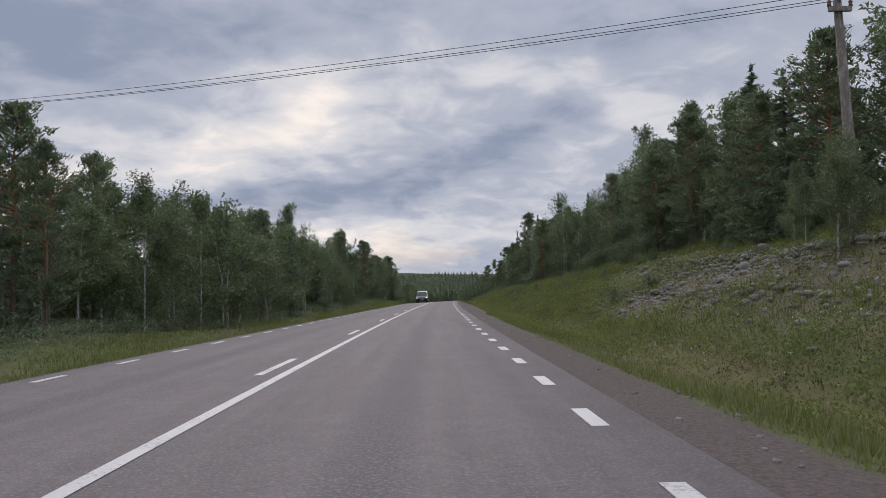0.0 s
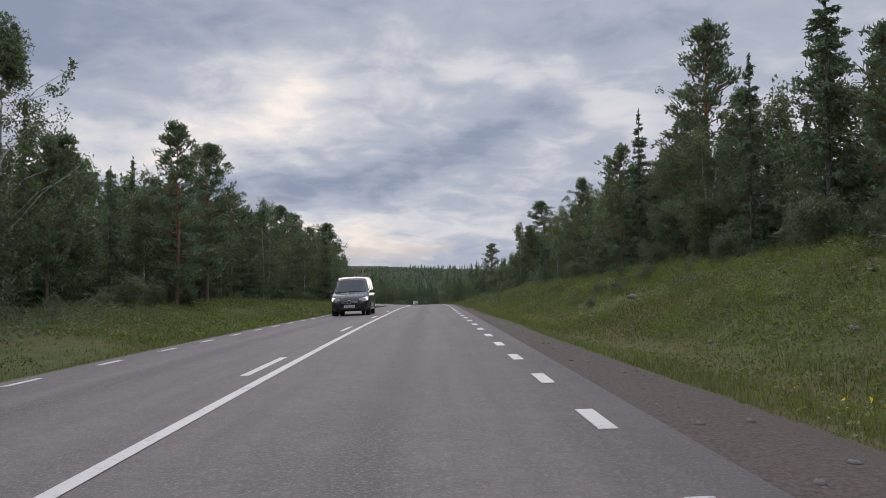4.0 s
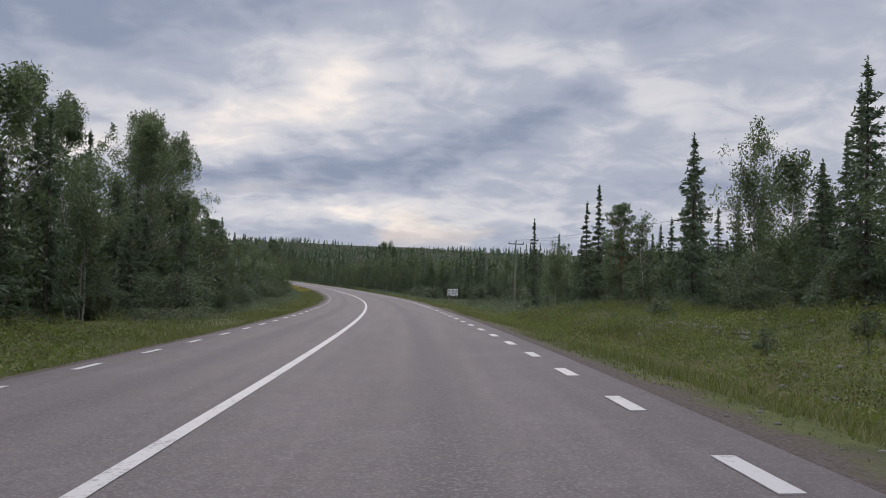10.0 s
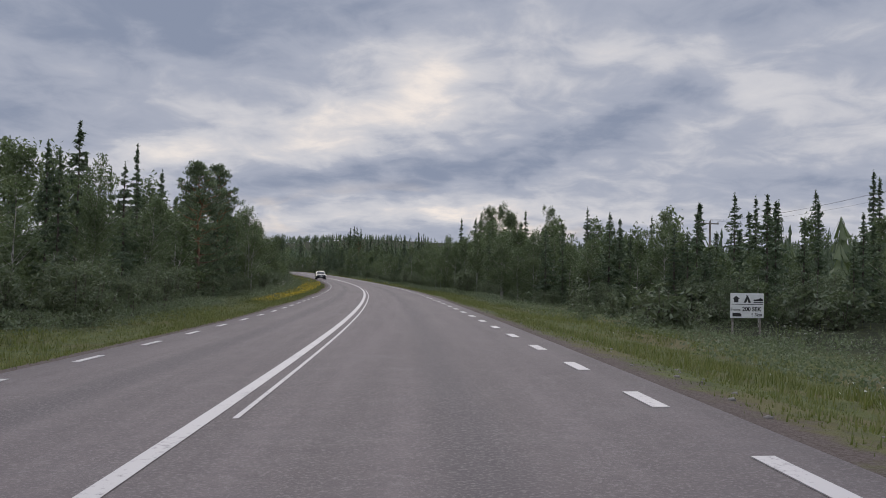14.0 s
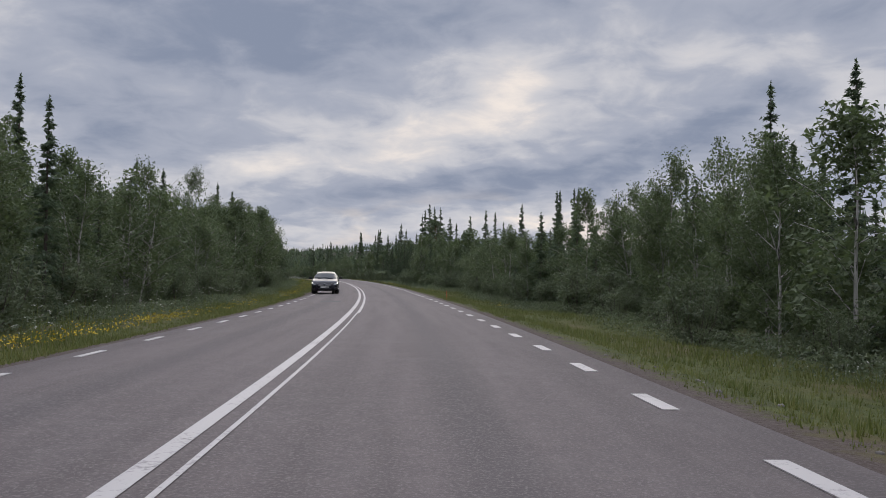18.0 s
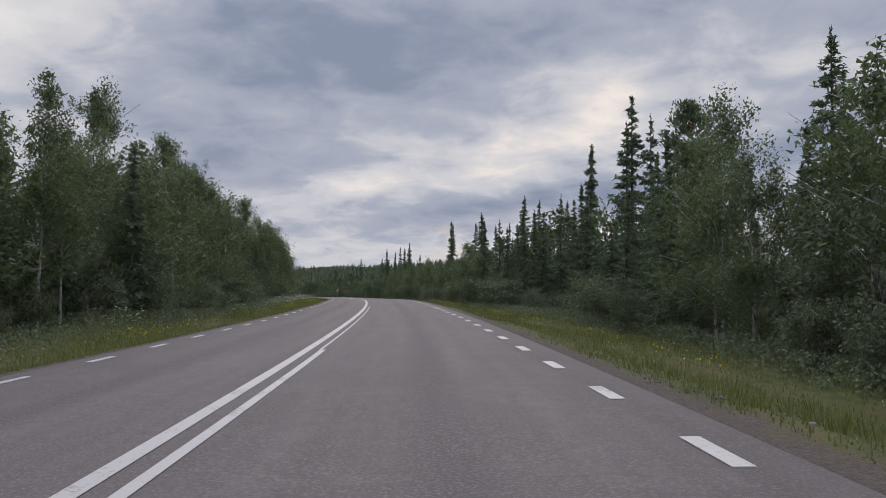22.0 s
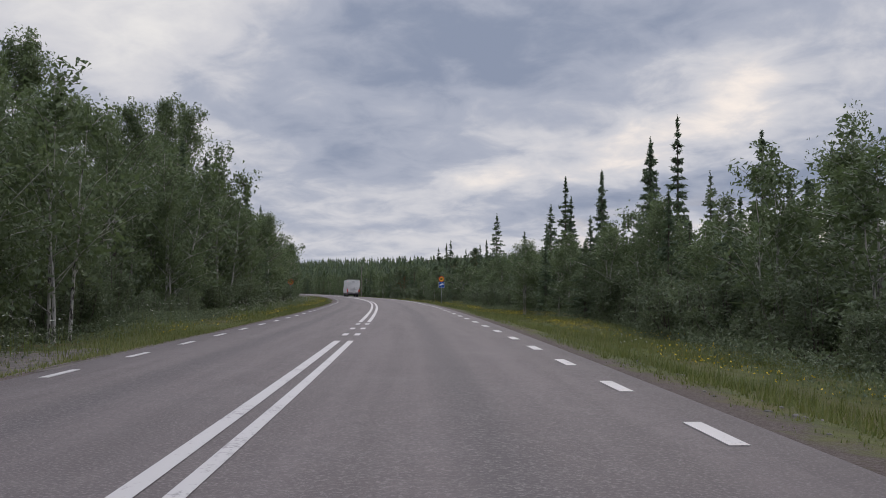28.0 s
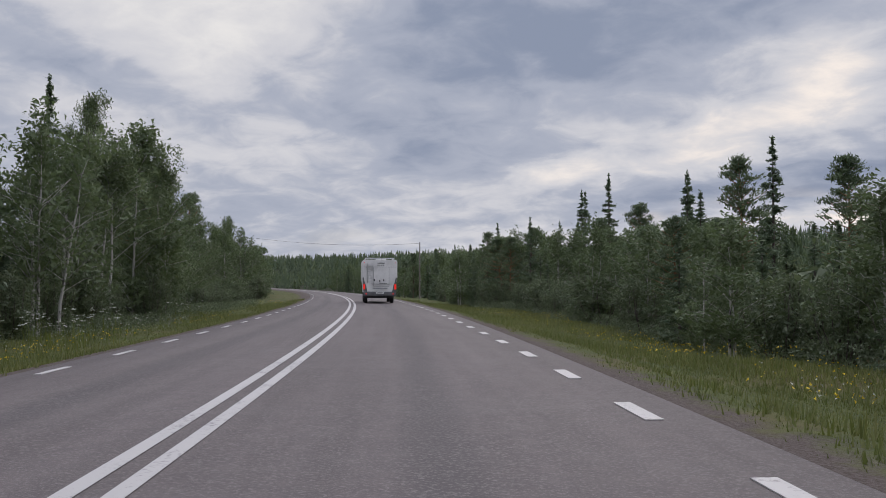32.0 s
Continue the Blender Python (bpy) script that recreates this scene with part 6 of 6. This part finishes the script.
def boulders():
    rnd = random.Random(21)
    kinds = [stone_mesh(k, (0.55, 0.7, 0.62, 0.48)[k]) for k in range(4)]
    for k in range(84):
        s0, s1, a, b = SCREE[rnd.choices(range(5), (2.5, 0.3, 4, 6, 0.6))[0]]
        s, lat = rnd.gauss((s0 + s1) / 2, (s1 - s0) * 0.3), rnd.gauss((a + b) / 2, (b - a) * 0.3)
        if not 7.8 < lat < 15.5:
            continue
        size = rnd.uniform(0.16, 0.34) * (1.8 if rnd.random() < 0.10 else 1)
        ob = new("boulder", kinds[rnd.randrange(4)])
        p = on_ground(s, lat)
        ob.matrix_basis = Matrix.LocRotScale(Vector(p) + Vector((0, 0, size * 0.02)), Euler((rnd.uniform(-0.4, 0.4), rnd.uniform(-0.4, 0.4), rnd.uniform(0, 6.28))), Vector((size, size, size)))
        tagged(ob, "pale grey rounded stone half sunk in the cut bank", "stone", "stones on the bank")


boulders()


def rubble():
    rng = np.random.default_rng(3)
    parts_v, parts_f, base = [], [], 0
    t = (1 + 5 ** 0.5) / 2
    ico = np.array([(-1, t, 0), (1, t, 0), (-1, -t, 0), (1, -t, 0), (0, -1, t), (0, 1, t), (0, -1, -t), (0, 1, -t), (t, 0, -1), (t, 0, 1), (-t, 0, -1), (-t, 0, 1)]) / 1.9
    fac = np.array([(0, 11, 5), (0, 5, 1), (0, 1, 7), (0, 7, 10), (0, 10, 11), (1, 5, 9), (5, 11, 4), (11, 10, 2), (10, 7, 6), (7, 1, 8), (3, 9, 4), (3, 4, 2), (3, 2, 6), (3, 6, 8), (3, 8, 9), (4, 9, 5), (2, 4, 11), (6, 2, 10), (8, 6, 7), (9, 8, 1)])
    for k in range(8000):
        u = rng.random()
        if u < 0.72:
            s0, s1, a, b = SCREE[rng.choice(5, p=(0.34, 0.03, 0.26, 0.29, 0.08))]
            s, lat = rng.normal((s0 + s1) / 2, (s1 - s0) * 0.27), rng.normal((a + b) / 2, (b - a) * 0.27)
        elif u < 0.82:
            s, lat = rng.uniform(0, 285), rng.uniform(7.6, 13.5)
        else:
            s, lat = rng.uniform(0, 760), rng.uniform(4.3, 5.2)
        if 6 < lat < 7.6 or lat > 15.5:
            continue
        size = rng.uniform(0.04, 0.14) * (1.7 if rng.random() < 0.1 else 1) if lat > 6 else rng.uniform(0.02, 0.05)
        v = ico * (size * rng.uniform(0.6, 1.2, 3) * np.array([1.15, 0.85, 0.6])) * rng.uniform(0.8, 1.15, (12, 1))
        a = rng.uniform(0, 6.28)
        c, d = math.cos(a), math.sin(a)
        v = np.stack([v[:, 0] * c - v[:, 1] * d, v[:, 0] * d + v[:, 1] * c, v[:, 2]], -1)
        parts_v.append(v + on_ground(s, lat) + np.array([0, 0, size * 0.06]))
        parts_f.append(fac + base)
        base += 12
    tagged(new("loose_stones", tri_mesh("loose_stones", np.concatenate(parts_v), np.concatenate(parts_f), M_STONE)), "scattered grey stones and gravel on bank and shoulder", "stones", kind="stuff")


rubble()


# ---- grass, low plants and flowers
def grass(name, n, s0, s1, near, far, low, high, seed, material, label, blades=5):
    rng = np.random.default_rng(seed)
    s = rng.uniform(s0, s1, n)
    u = rng.power(0.75, n)
    a, b = np.interp(s, *near), np.interp(s, *far)
    lat = a + (b - a) * u
    p = on_ground(s, lat)
    h = rng.uniform(low, high, n) * (0.75 + 0.35 * np.sin(s * 0.31 + lat * 0.9))
    h *= np.clip(0.35 + np.abs(lat - np.interp(s, *near)) * 0.75, 0.35, 1.0)
    V = []
    for k in range(blades):
        w = rng.uniform(0, 2 * np.pi, n)
        r = rng.uniform(0, 0.22, n)
        foot = p + np.stack([np.cos(w) * r, np.sin(w) * r, 0 * r - 0.02], -1)
        lean = rng.uniform(0.1, 0.55, n) * h
        tip = foot + np.stack([np.cos(w) * lean, np.sin(w) * lean, h * rng.uniform(0.6, 1.1, n)], -1)
        wide = rng.uniform(0.007, 0.016, n)[:, None]
        q = np.stack([-np.sin(w), np.cos(w), 0 * w], -1) * wide
        V += [foot - q, foot + q, tip]
    v = np.stack(V, 1).reshape(-1, 3)
    tagged(new(name, tri_mesh(name, v, np.arange(len(v)).reshape(-1, 3), material)), label, "grass", kind="stuff")


ALL = [-20, 1000]
LEFT_NEAR, LEFT_FAR = (ALL, [-3.75, -3.75]), ([-20, 60, 110, 150, 230, 270, 1000], [-9, -8, -10, -14, -13, -8.5, -9.2])
RIGHT_NEAR, RIGHT_FAR = ([-20, 48, 62, 102, 116, 150, 1000], [5.0, 5.0, 5.9, 5.9, 5.0, 4.45, 4.45]), ([-20, 270, 300, 380, 410, 680, 700, 1000], [8.2, 8.6, 12, 13, 10.2, 10.2, 11.4, 11.4])
grass("verge_grass", 46000, -4, 830, LEFT_NEAR, LEFT_FAR, 0.12, 0.34, 1, M_GRASS, "uneven green and straw-coloured verge grass")
grass("verge_grass", 56000, -4, 830, RIGHT_NEAR, RIGHT_FAR, 0.12, 0.34, 2, M_GRASS, "uneven green and straw-coloured verge grass")

grass("bank_grass", 42000, -4, 285, ([-20, 1000], [7.4, 7.4]), ([-20, 1000], [15.5, 15.5]), 0.14, 0.36, 15, M_GRASS, "straw-coloured grass between the plants on the cut bank", 4)

# short dense turf close to the road
grass("short_grass", 62000, -4, 830, LEFT_NEAR, ([-20, 1000], [-7.6, -7.6]), 0.06, 0.20, 13, M_GRASS, "short dense verge turf", 4)
grass("short_grass", 72000, -4, 830, RIGHT_NEAR, ([-20, 1000], [9.0, 9.0]), 0.06, 0.20, 14, M_GRASS, "short dense verge turf", 4)


grass("short_grass", 34000, 685, 830, ([-20, 1000], [6.5, 6.5]), ([-20, 1000], [11.6, 11.6]), 0.08, 0.24, 16, M_GRASS, "short dense verge turf", 4)


def low_plants(name, n, s0, s1, a, b, size, high, seed, material, label, gate=-0.2):
    rng = np.random.default_rng(seed)
    m = n // 16
    s, lat = rng.uniform(s0, s1, m), rng.uniform(a, b, m)
    stony = np.zeros(m)
    for s0, s1, a0, a1 in SCREE:
        stony = np.maximum(stony, (s > s0) & (s < s1) & (lat > a0) & (lat < a1))
    keep = np.sin(s * 0.37 + lat * 0.8) + np.sin(s * 0.13 - lat * 0.55) + rng.normal(0, 0.5, m) > gate + stony * 0.7
    s, lat = np.repeat(s[keep], 16), np.repeat(lat[keep], 16)
    k = len(s)
    s, lat = s + rng.normal(0, 0.36, k), lat + rng.normal(0, 0.36, k)
    p = on_ground(s, lat)
    p[:, 2] += rng.uniform(0.03, high, k)
    v, f = leaves_at(rng, p, size, -0.3)
    tagged(new(name, tri_mesh(name, v, f, material)), label, "plants", kind="stuff")


low_plants("bank_plants", 400000, -5, 285, 6.4, 16.4, 0.055, 0.24, 4, M_HERB, "low leafy plants over the cut bank", -1.4)
low_plants("verge_plants", 70000, 120, 265, -14, -4.6, 0.10, 0.20, 5, M_HERB, "low leafy plants on the wide verge", -0.6)
low_plants("edge_plants", 90000, -5, 130, -13.0, -8.0, 0.062, 0.55, 9, M_WILLOW, "low undergrowth along the forest edge", -0.9)
low_plants("bog_plants", 110000, 290, 405, 8.5, 34, 0.085, 0.50, 6, M_WILLOW, "knee-high bog shrubs and herbs", -0.6)
low_plants("edge_plants", 200000, 270, 830, -10.0, -6.9, 0.062, 0.55, 7, M_WILLOW, "low undergrowth along the forest edge", -0.9)
low_plants("edge_plants", 140000, 400, 690, 8.6, 11.2, 0.062, 0.55, 8, M_WILLOW, "low undergrowth along the forest edge", -0.9)



def clumps(name, n, s0, s1, a, b, seed, material, label, size=0.052, bare=0.8):
    """Domed tufts of leafy herbs and dwarf shrubs, with gaps between them."""
    rng = np.random.default_rng(seed)
    s, lat = rng.uniform(s0, s1, n), rng.uniform(a, b, n)
    stony = np.zeros(n)
    for q0, q1, a0, a1 in SCREE:
        stony = np.maximum(stony, (s > q0) & (s < q1) & (lat > a0) & (lat < a1))
    keep = (np.sin(s * 0.29 + lat * 0.6) + np.sin(s * 0.11 - lat * 0.45) + rng.normal(0, 0.7, n) > -0.5) & (rng.random(n) > stony * bare)
    s, lat = s[keep], lat[keep]
    per = 120
    r = np.repeat(rng.uniform(0.25, 0.78, len(s)), per)
    lift = np.repeat(rng.uniform(0.5, 0.95, len(s)), per)
    w, u = rng.uniform(0, 6.283, len(r)), np.sqrt(rng.random(len(r)))
    p = on_ground(np.repeat(s, per) + np.sin(w) * u * r * 1.2, np.repeat(lat, per) + np.cos(w) * u * r)
    p[:, 2] += 0.02 + r * lift * np.sqrt(np.maximum(0, 1 - u * u)) * rng.uniform(0.55, 1.15, len(r))
    v, f = leaves_at(rng, p, size, -0.4)
    tagged(new(name, tri_mesh(name, v, f, material)), label, "plants", kind="stuff")


clumps("bank_shrubs", 3800, 0, 285, 7.6, 16.0, 61, M_HERB, "rounded tufts of leafy dwarf shrubs on the cut bank")
clumps("heath_tufts", 1500, 0, 285, 7.4, 16.0, 63, M_HEATH, "dark brownish tufts of heath on the cut bank", 0.042)
clumps("heath_tufts", 500, 110, 268, -14, -5.5, 64, M_HEATH, "dark brownish tufts of heath on the wide verge", 0.042)
clumps("verge_shrubs", 1100, 110, 268, -14, -6.0, 62, M_HERB, "rounded tufts of leafy dwarf shrubs on the wide verge")

low_plants("edge_plants", 70000, 690, 830, 10.2, 12.2, 0.062, 0.55, 10, M_WILLOW, "low undergrowth along the forest edge", -0.9)

M_YELLOW = plain("yellow_petals", (0.62, 0.44, 0.02), 0.7, relief_depth=0.0)
M_WHITE = plain("white_petals", (0.42, 0.43, 0.37), 0.7, relief_depth=0.0)


def flowers(name, material, patches, seed, size, high, label):
    rng = np.random.default_rng(seed)
    s, lat = [], []
    for s0, s1, a, b, n in patches:
        c = rng.integers(0, max(2, n // 25), n)
        cs, cl = rng.uniform(s0, s1, n // 25 + 2), rng.uniform(a, b, n // 25 + 2)
        s.append(cs[c] + rng.normal(0, 0.7, n))
        lat.append(np.clip(cl[c] + rng.normal(0, 0.4, n), min(a, b), max(a, b)))
    s, lat = np.concatenate(s), np.concatenate(lat)
    p = on_ground(s, lat)
    p[:, 2] += rng.uniform(high * 0.5, high, len(s))
    v, f = leaves_at(rng, p, size, 0.0, 0.8)
    tagged(new(name, tri_mesh(name, v, f, material)), label, "flowers", kind="stuff")


flowers("yellow_flowers", M_YELLOW, [(380, 460, -6.5, -4.3, 4600), (455, 560, -6.2, -4.2, 900), (560, 610, -5.5, -4.2, 400), (690, 800, 6.0, 9.4, 2200), (470, 690, 5.6, 8.0, 1000), (640, 690, 6, 9, 500), (690, 820, -6.5, -4.5, 900), (0, 260, 5.6, 8.4, 250)], 11, 0.044, 0.40, "small yellow wildflowers in the verge")
flowers("white_flowers", M_WHITE, [(445, 475, -7.5, -5.5, 350), (545, 640, -7.4, -4.6, 1000), (655, 790, -8.0, -5.0, 1300), (345, 402, 15, 30, 2600), (0, 250, 5.5, 9, 400), (280, 790, 5.5, 9, 1300), (500, 545, -7.5, -6.0, 160)], 12, 0.034, 0.50, "small white wildflowers in the verge")


def umbels():
    """Tall plants with flat white flower heads."""
    rng = np.random.default_rng(31)
    s, lat = [], []
    for s0, s1, a, b, n in ((398, 420, -8.2, -7.0, 48), (440, 475, -8.2, -5.8, 110), (548, 575, -7.4, -5.6, 80), (575, 648, -7.0, -5.3, 640), (655, 700, -8.0, -6.4, 120), (700, 795, -7.8, -6.0, 420), (350, 402, 14, 28, 240)):
        m = n // 6
        c = rng.integers(0, m, n)
        s.append(rng.uniform(s0, s1, m)[c] + rng.normal(0, 0.5, n))
        lat.append(np.clip(rng.uniform(a, b, m)[c] + rng.normal(0, 0.35, n), -9.2, 30))
    s, lat = np.concatenate(s), np.concatenate(lat)
    n = len(s)
    foot = on_ground(s, lat)
    top = foot + np.stack([rng.normal(0, 0.06, n), rng.normal(0, 0.06, n), rng.uniform(0.45, 0.95, n)], -1)
    heads = []
    r = rng.uniform(0.038, 0.075, n)
    tilt = rng.normal(0, 0.25, (n, 2))
    for k in range(9):
        a0, rr = rng.uniform(0, 6.28, n), r * rng.uniform(0.2, 1.0, n)
        c = top + np.stack([np.cos(a0) * rr, np.sin(a0) * rr, np.cos(a0) * rr * tilt[:, 0] + np.sin(a0) * rr * tilt[:, 1]], -1)
        w = rng.uniform(0, 6.28, n)
        q = r * 0.42
        for j in range(3):
            heads.append(c + np.stack([np.cos(w + j * 2.1) * q, np.sin(w + j * 2.1) * q, rng.uniform(-0.01, 0.015, n)], -1))
    v = np.stack(heads, 1).reshape(-1, 3)
    tagged(new("white_umbels", tri_mesh("white_umbels", v, np.arange(len(v)).reshape(-1, 3), M_WHITE)), "flat white flower heads of tall roadside plants", "flowers", kind="stuff")
    side = np.array([0.008, 0.004, 0])
    v = np.stack([foot - side, foot + side, top], 1).reshape(-1, 3)
    tagged(new("flower_stalks", tri_mesh("flower_stalks", v, np.arange(len(v)).reshape(-1, 3), M_HERB)), "thin green stalks of tall roadside plants", "plants", kind="stuff")


umbels()

# gravel entry at the side of the road
entry = mesh_of("gravel_entry", on_ground(*np.meshgrid(np.linspace(678, 688, 12), np.linspace(PAVED_LEFT - 0.05, -9.5, 10), indexing="ij")).reshape(-1, 3) + np.array([0, 0, 0.012]), grid_faces(12, 10), M_GRAVEL, True)
tagged(new("gravel_entry", entry), "short grey gravel entry beside the road", "track", kind="structure")


# ---- road markings
def stripe(name, s0, s1, lat, wide, label="", step=2.0):
    s = np.linspace(s0, s1, max(2, int((s1 - s0) / step) + 1))
    return ribbon(name, s, [lat - wide / 2, lat + wide / 2], [0.006, 0.006], M_PAINT, road, label)


stripe("centre_line", -120, 188, CENTRE_GAP, 0.13, "solid white centre line")
stripe("centre_line", 188, 416.8, -CENTRE_GAP, 0.14, "solid white centre line")
stripe("worn_centre_line", 417.2, 422.2, -CENTRE_GAP, 0.05, "worn remnant of the centre line")
stripe("centre_line", 422.2, 684, -CENTRE_GAP, 0.14, "solid white centre line")
stripe("centre_line", 694, 1400, -CENTRE_GAP, 0.13, "solid white centre line")
SECOND_LINE, REMNANT = 0.105, 0.06
stripe("centre_line", 694, 1400, SECOND_LINE, 0.13, "solid white centre line")
stripe("centre_line", 640, 684, SECOND_LINE, 0.12, "solid white centre line")
stripe("centre_line", 458, 541, SECOND_LINE, 0.10, "solid white centre line")
stripe("worn_centre_line", 190, 222, SECOND_LINE, 0.11, "thin worn white centre line")
for s0, s1, wide in ((342, 413, 0.05), (424, 458, 0.045), (541, 574, 0.045), (597, 604, 0.03), (631, 640, 0.05)):
    stripe("worn_centre_line", s0, s1, REMNANT, wide, "thin worn white centre line")
for s in (686.0, 689.0, 692.0):
    for lat in (-CENTRE_GAP, SECOND_LINE):
        stripe("short_centre_dash", s, s + 0.9, lat, 0.13)
for k in range(-2, 15):
    stripe("centre_dash", 11.3 + 12 * k, 14.3 + 12 * k, -CENTRE_GAP, 0.12, "three-metre white centre dash")


def dash_mesh(name, long, wide):
    bm = boxed((wide, long, 0.008), (0, long / 2, 0))
    mesh = bpy.data.meshes.new(name)
    bm.to_mesh(mesh)
    bm.free()
    mesh.materials.append(M_PAINT)
    return mesh


edge_dash, thin_dash = dash_mesh("edge_dash", 1.0, 0.15), dash_mesh("edge_dash", 1.0, 0.105)
for k in range(-8, 290):
    s = 3 * k + 6.4
    ob = new("edge_dash", edge_dash)
    ob.parent = road
    ob.matrix_basis = road_frame(s, EDGE_RIGHT + 0.015 * math.sin(k * 0.7), 0.005)
    if not 70 < s - 2 < 100:
        ob = new("edge_dash", thin_dash)
        ob.parent = road
        ob.matrix_basis = road_frame(3 * k + 4.85, EDGE_LEFT + 0.015 * math.sin(k * 0.9), 0.005)

# mended spots in the asphalt
ribbon("tar_patch", np.linspace(470.4, 472.0, 4), [-1.95, -1.6, -1.0], [0.004, 0.004, 0.004], M_TAR, road, "dark repaired patch")
for s0, a, b in ((515.0, PAVED_LEFT + 0.2, -0.3), (396.0, PAVED_LEFT + 0.1, -0.4), (545.0, -3.0, -0.4)):
    lats = np.linspace(a, b, 9)
    S = s0 + 0.08 * np.sin(np.arange(9) * 1.7) + np.linspace(0, 0.9, 9)
    P = np.concatenate([spot(S, lats, 0.004), spot(S + 0.06, lats, 0.004)])
    ob = new("tar_seam", mesh_of("tar_seam", P, [(k, k + 1, k + 10, k + 9) for k in range(8)], M_TAR))
    ob.parent = road
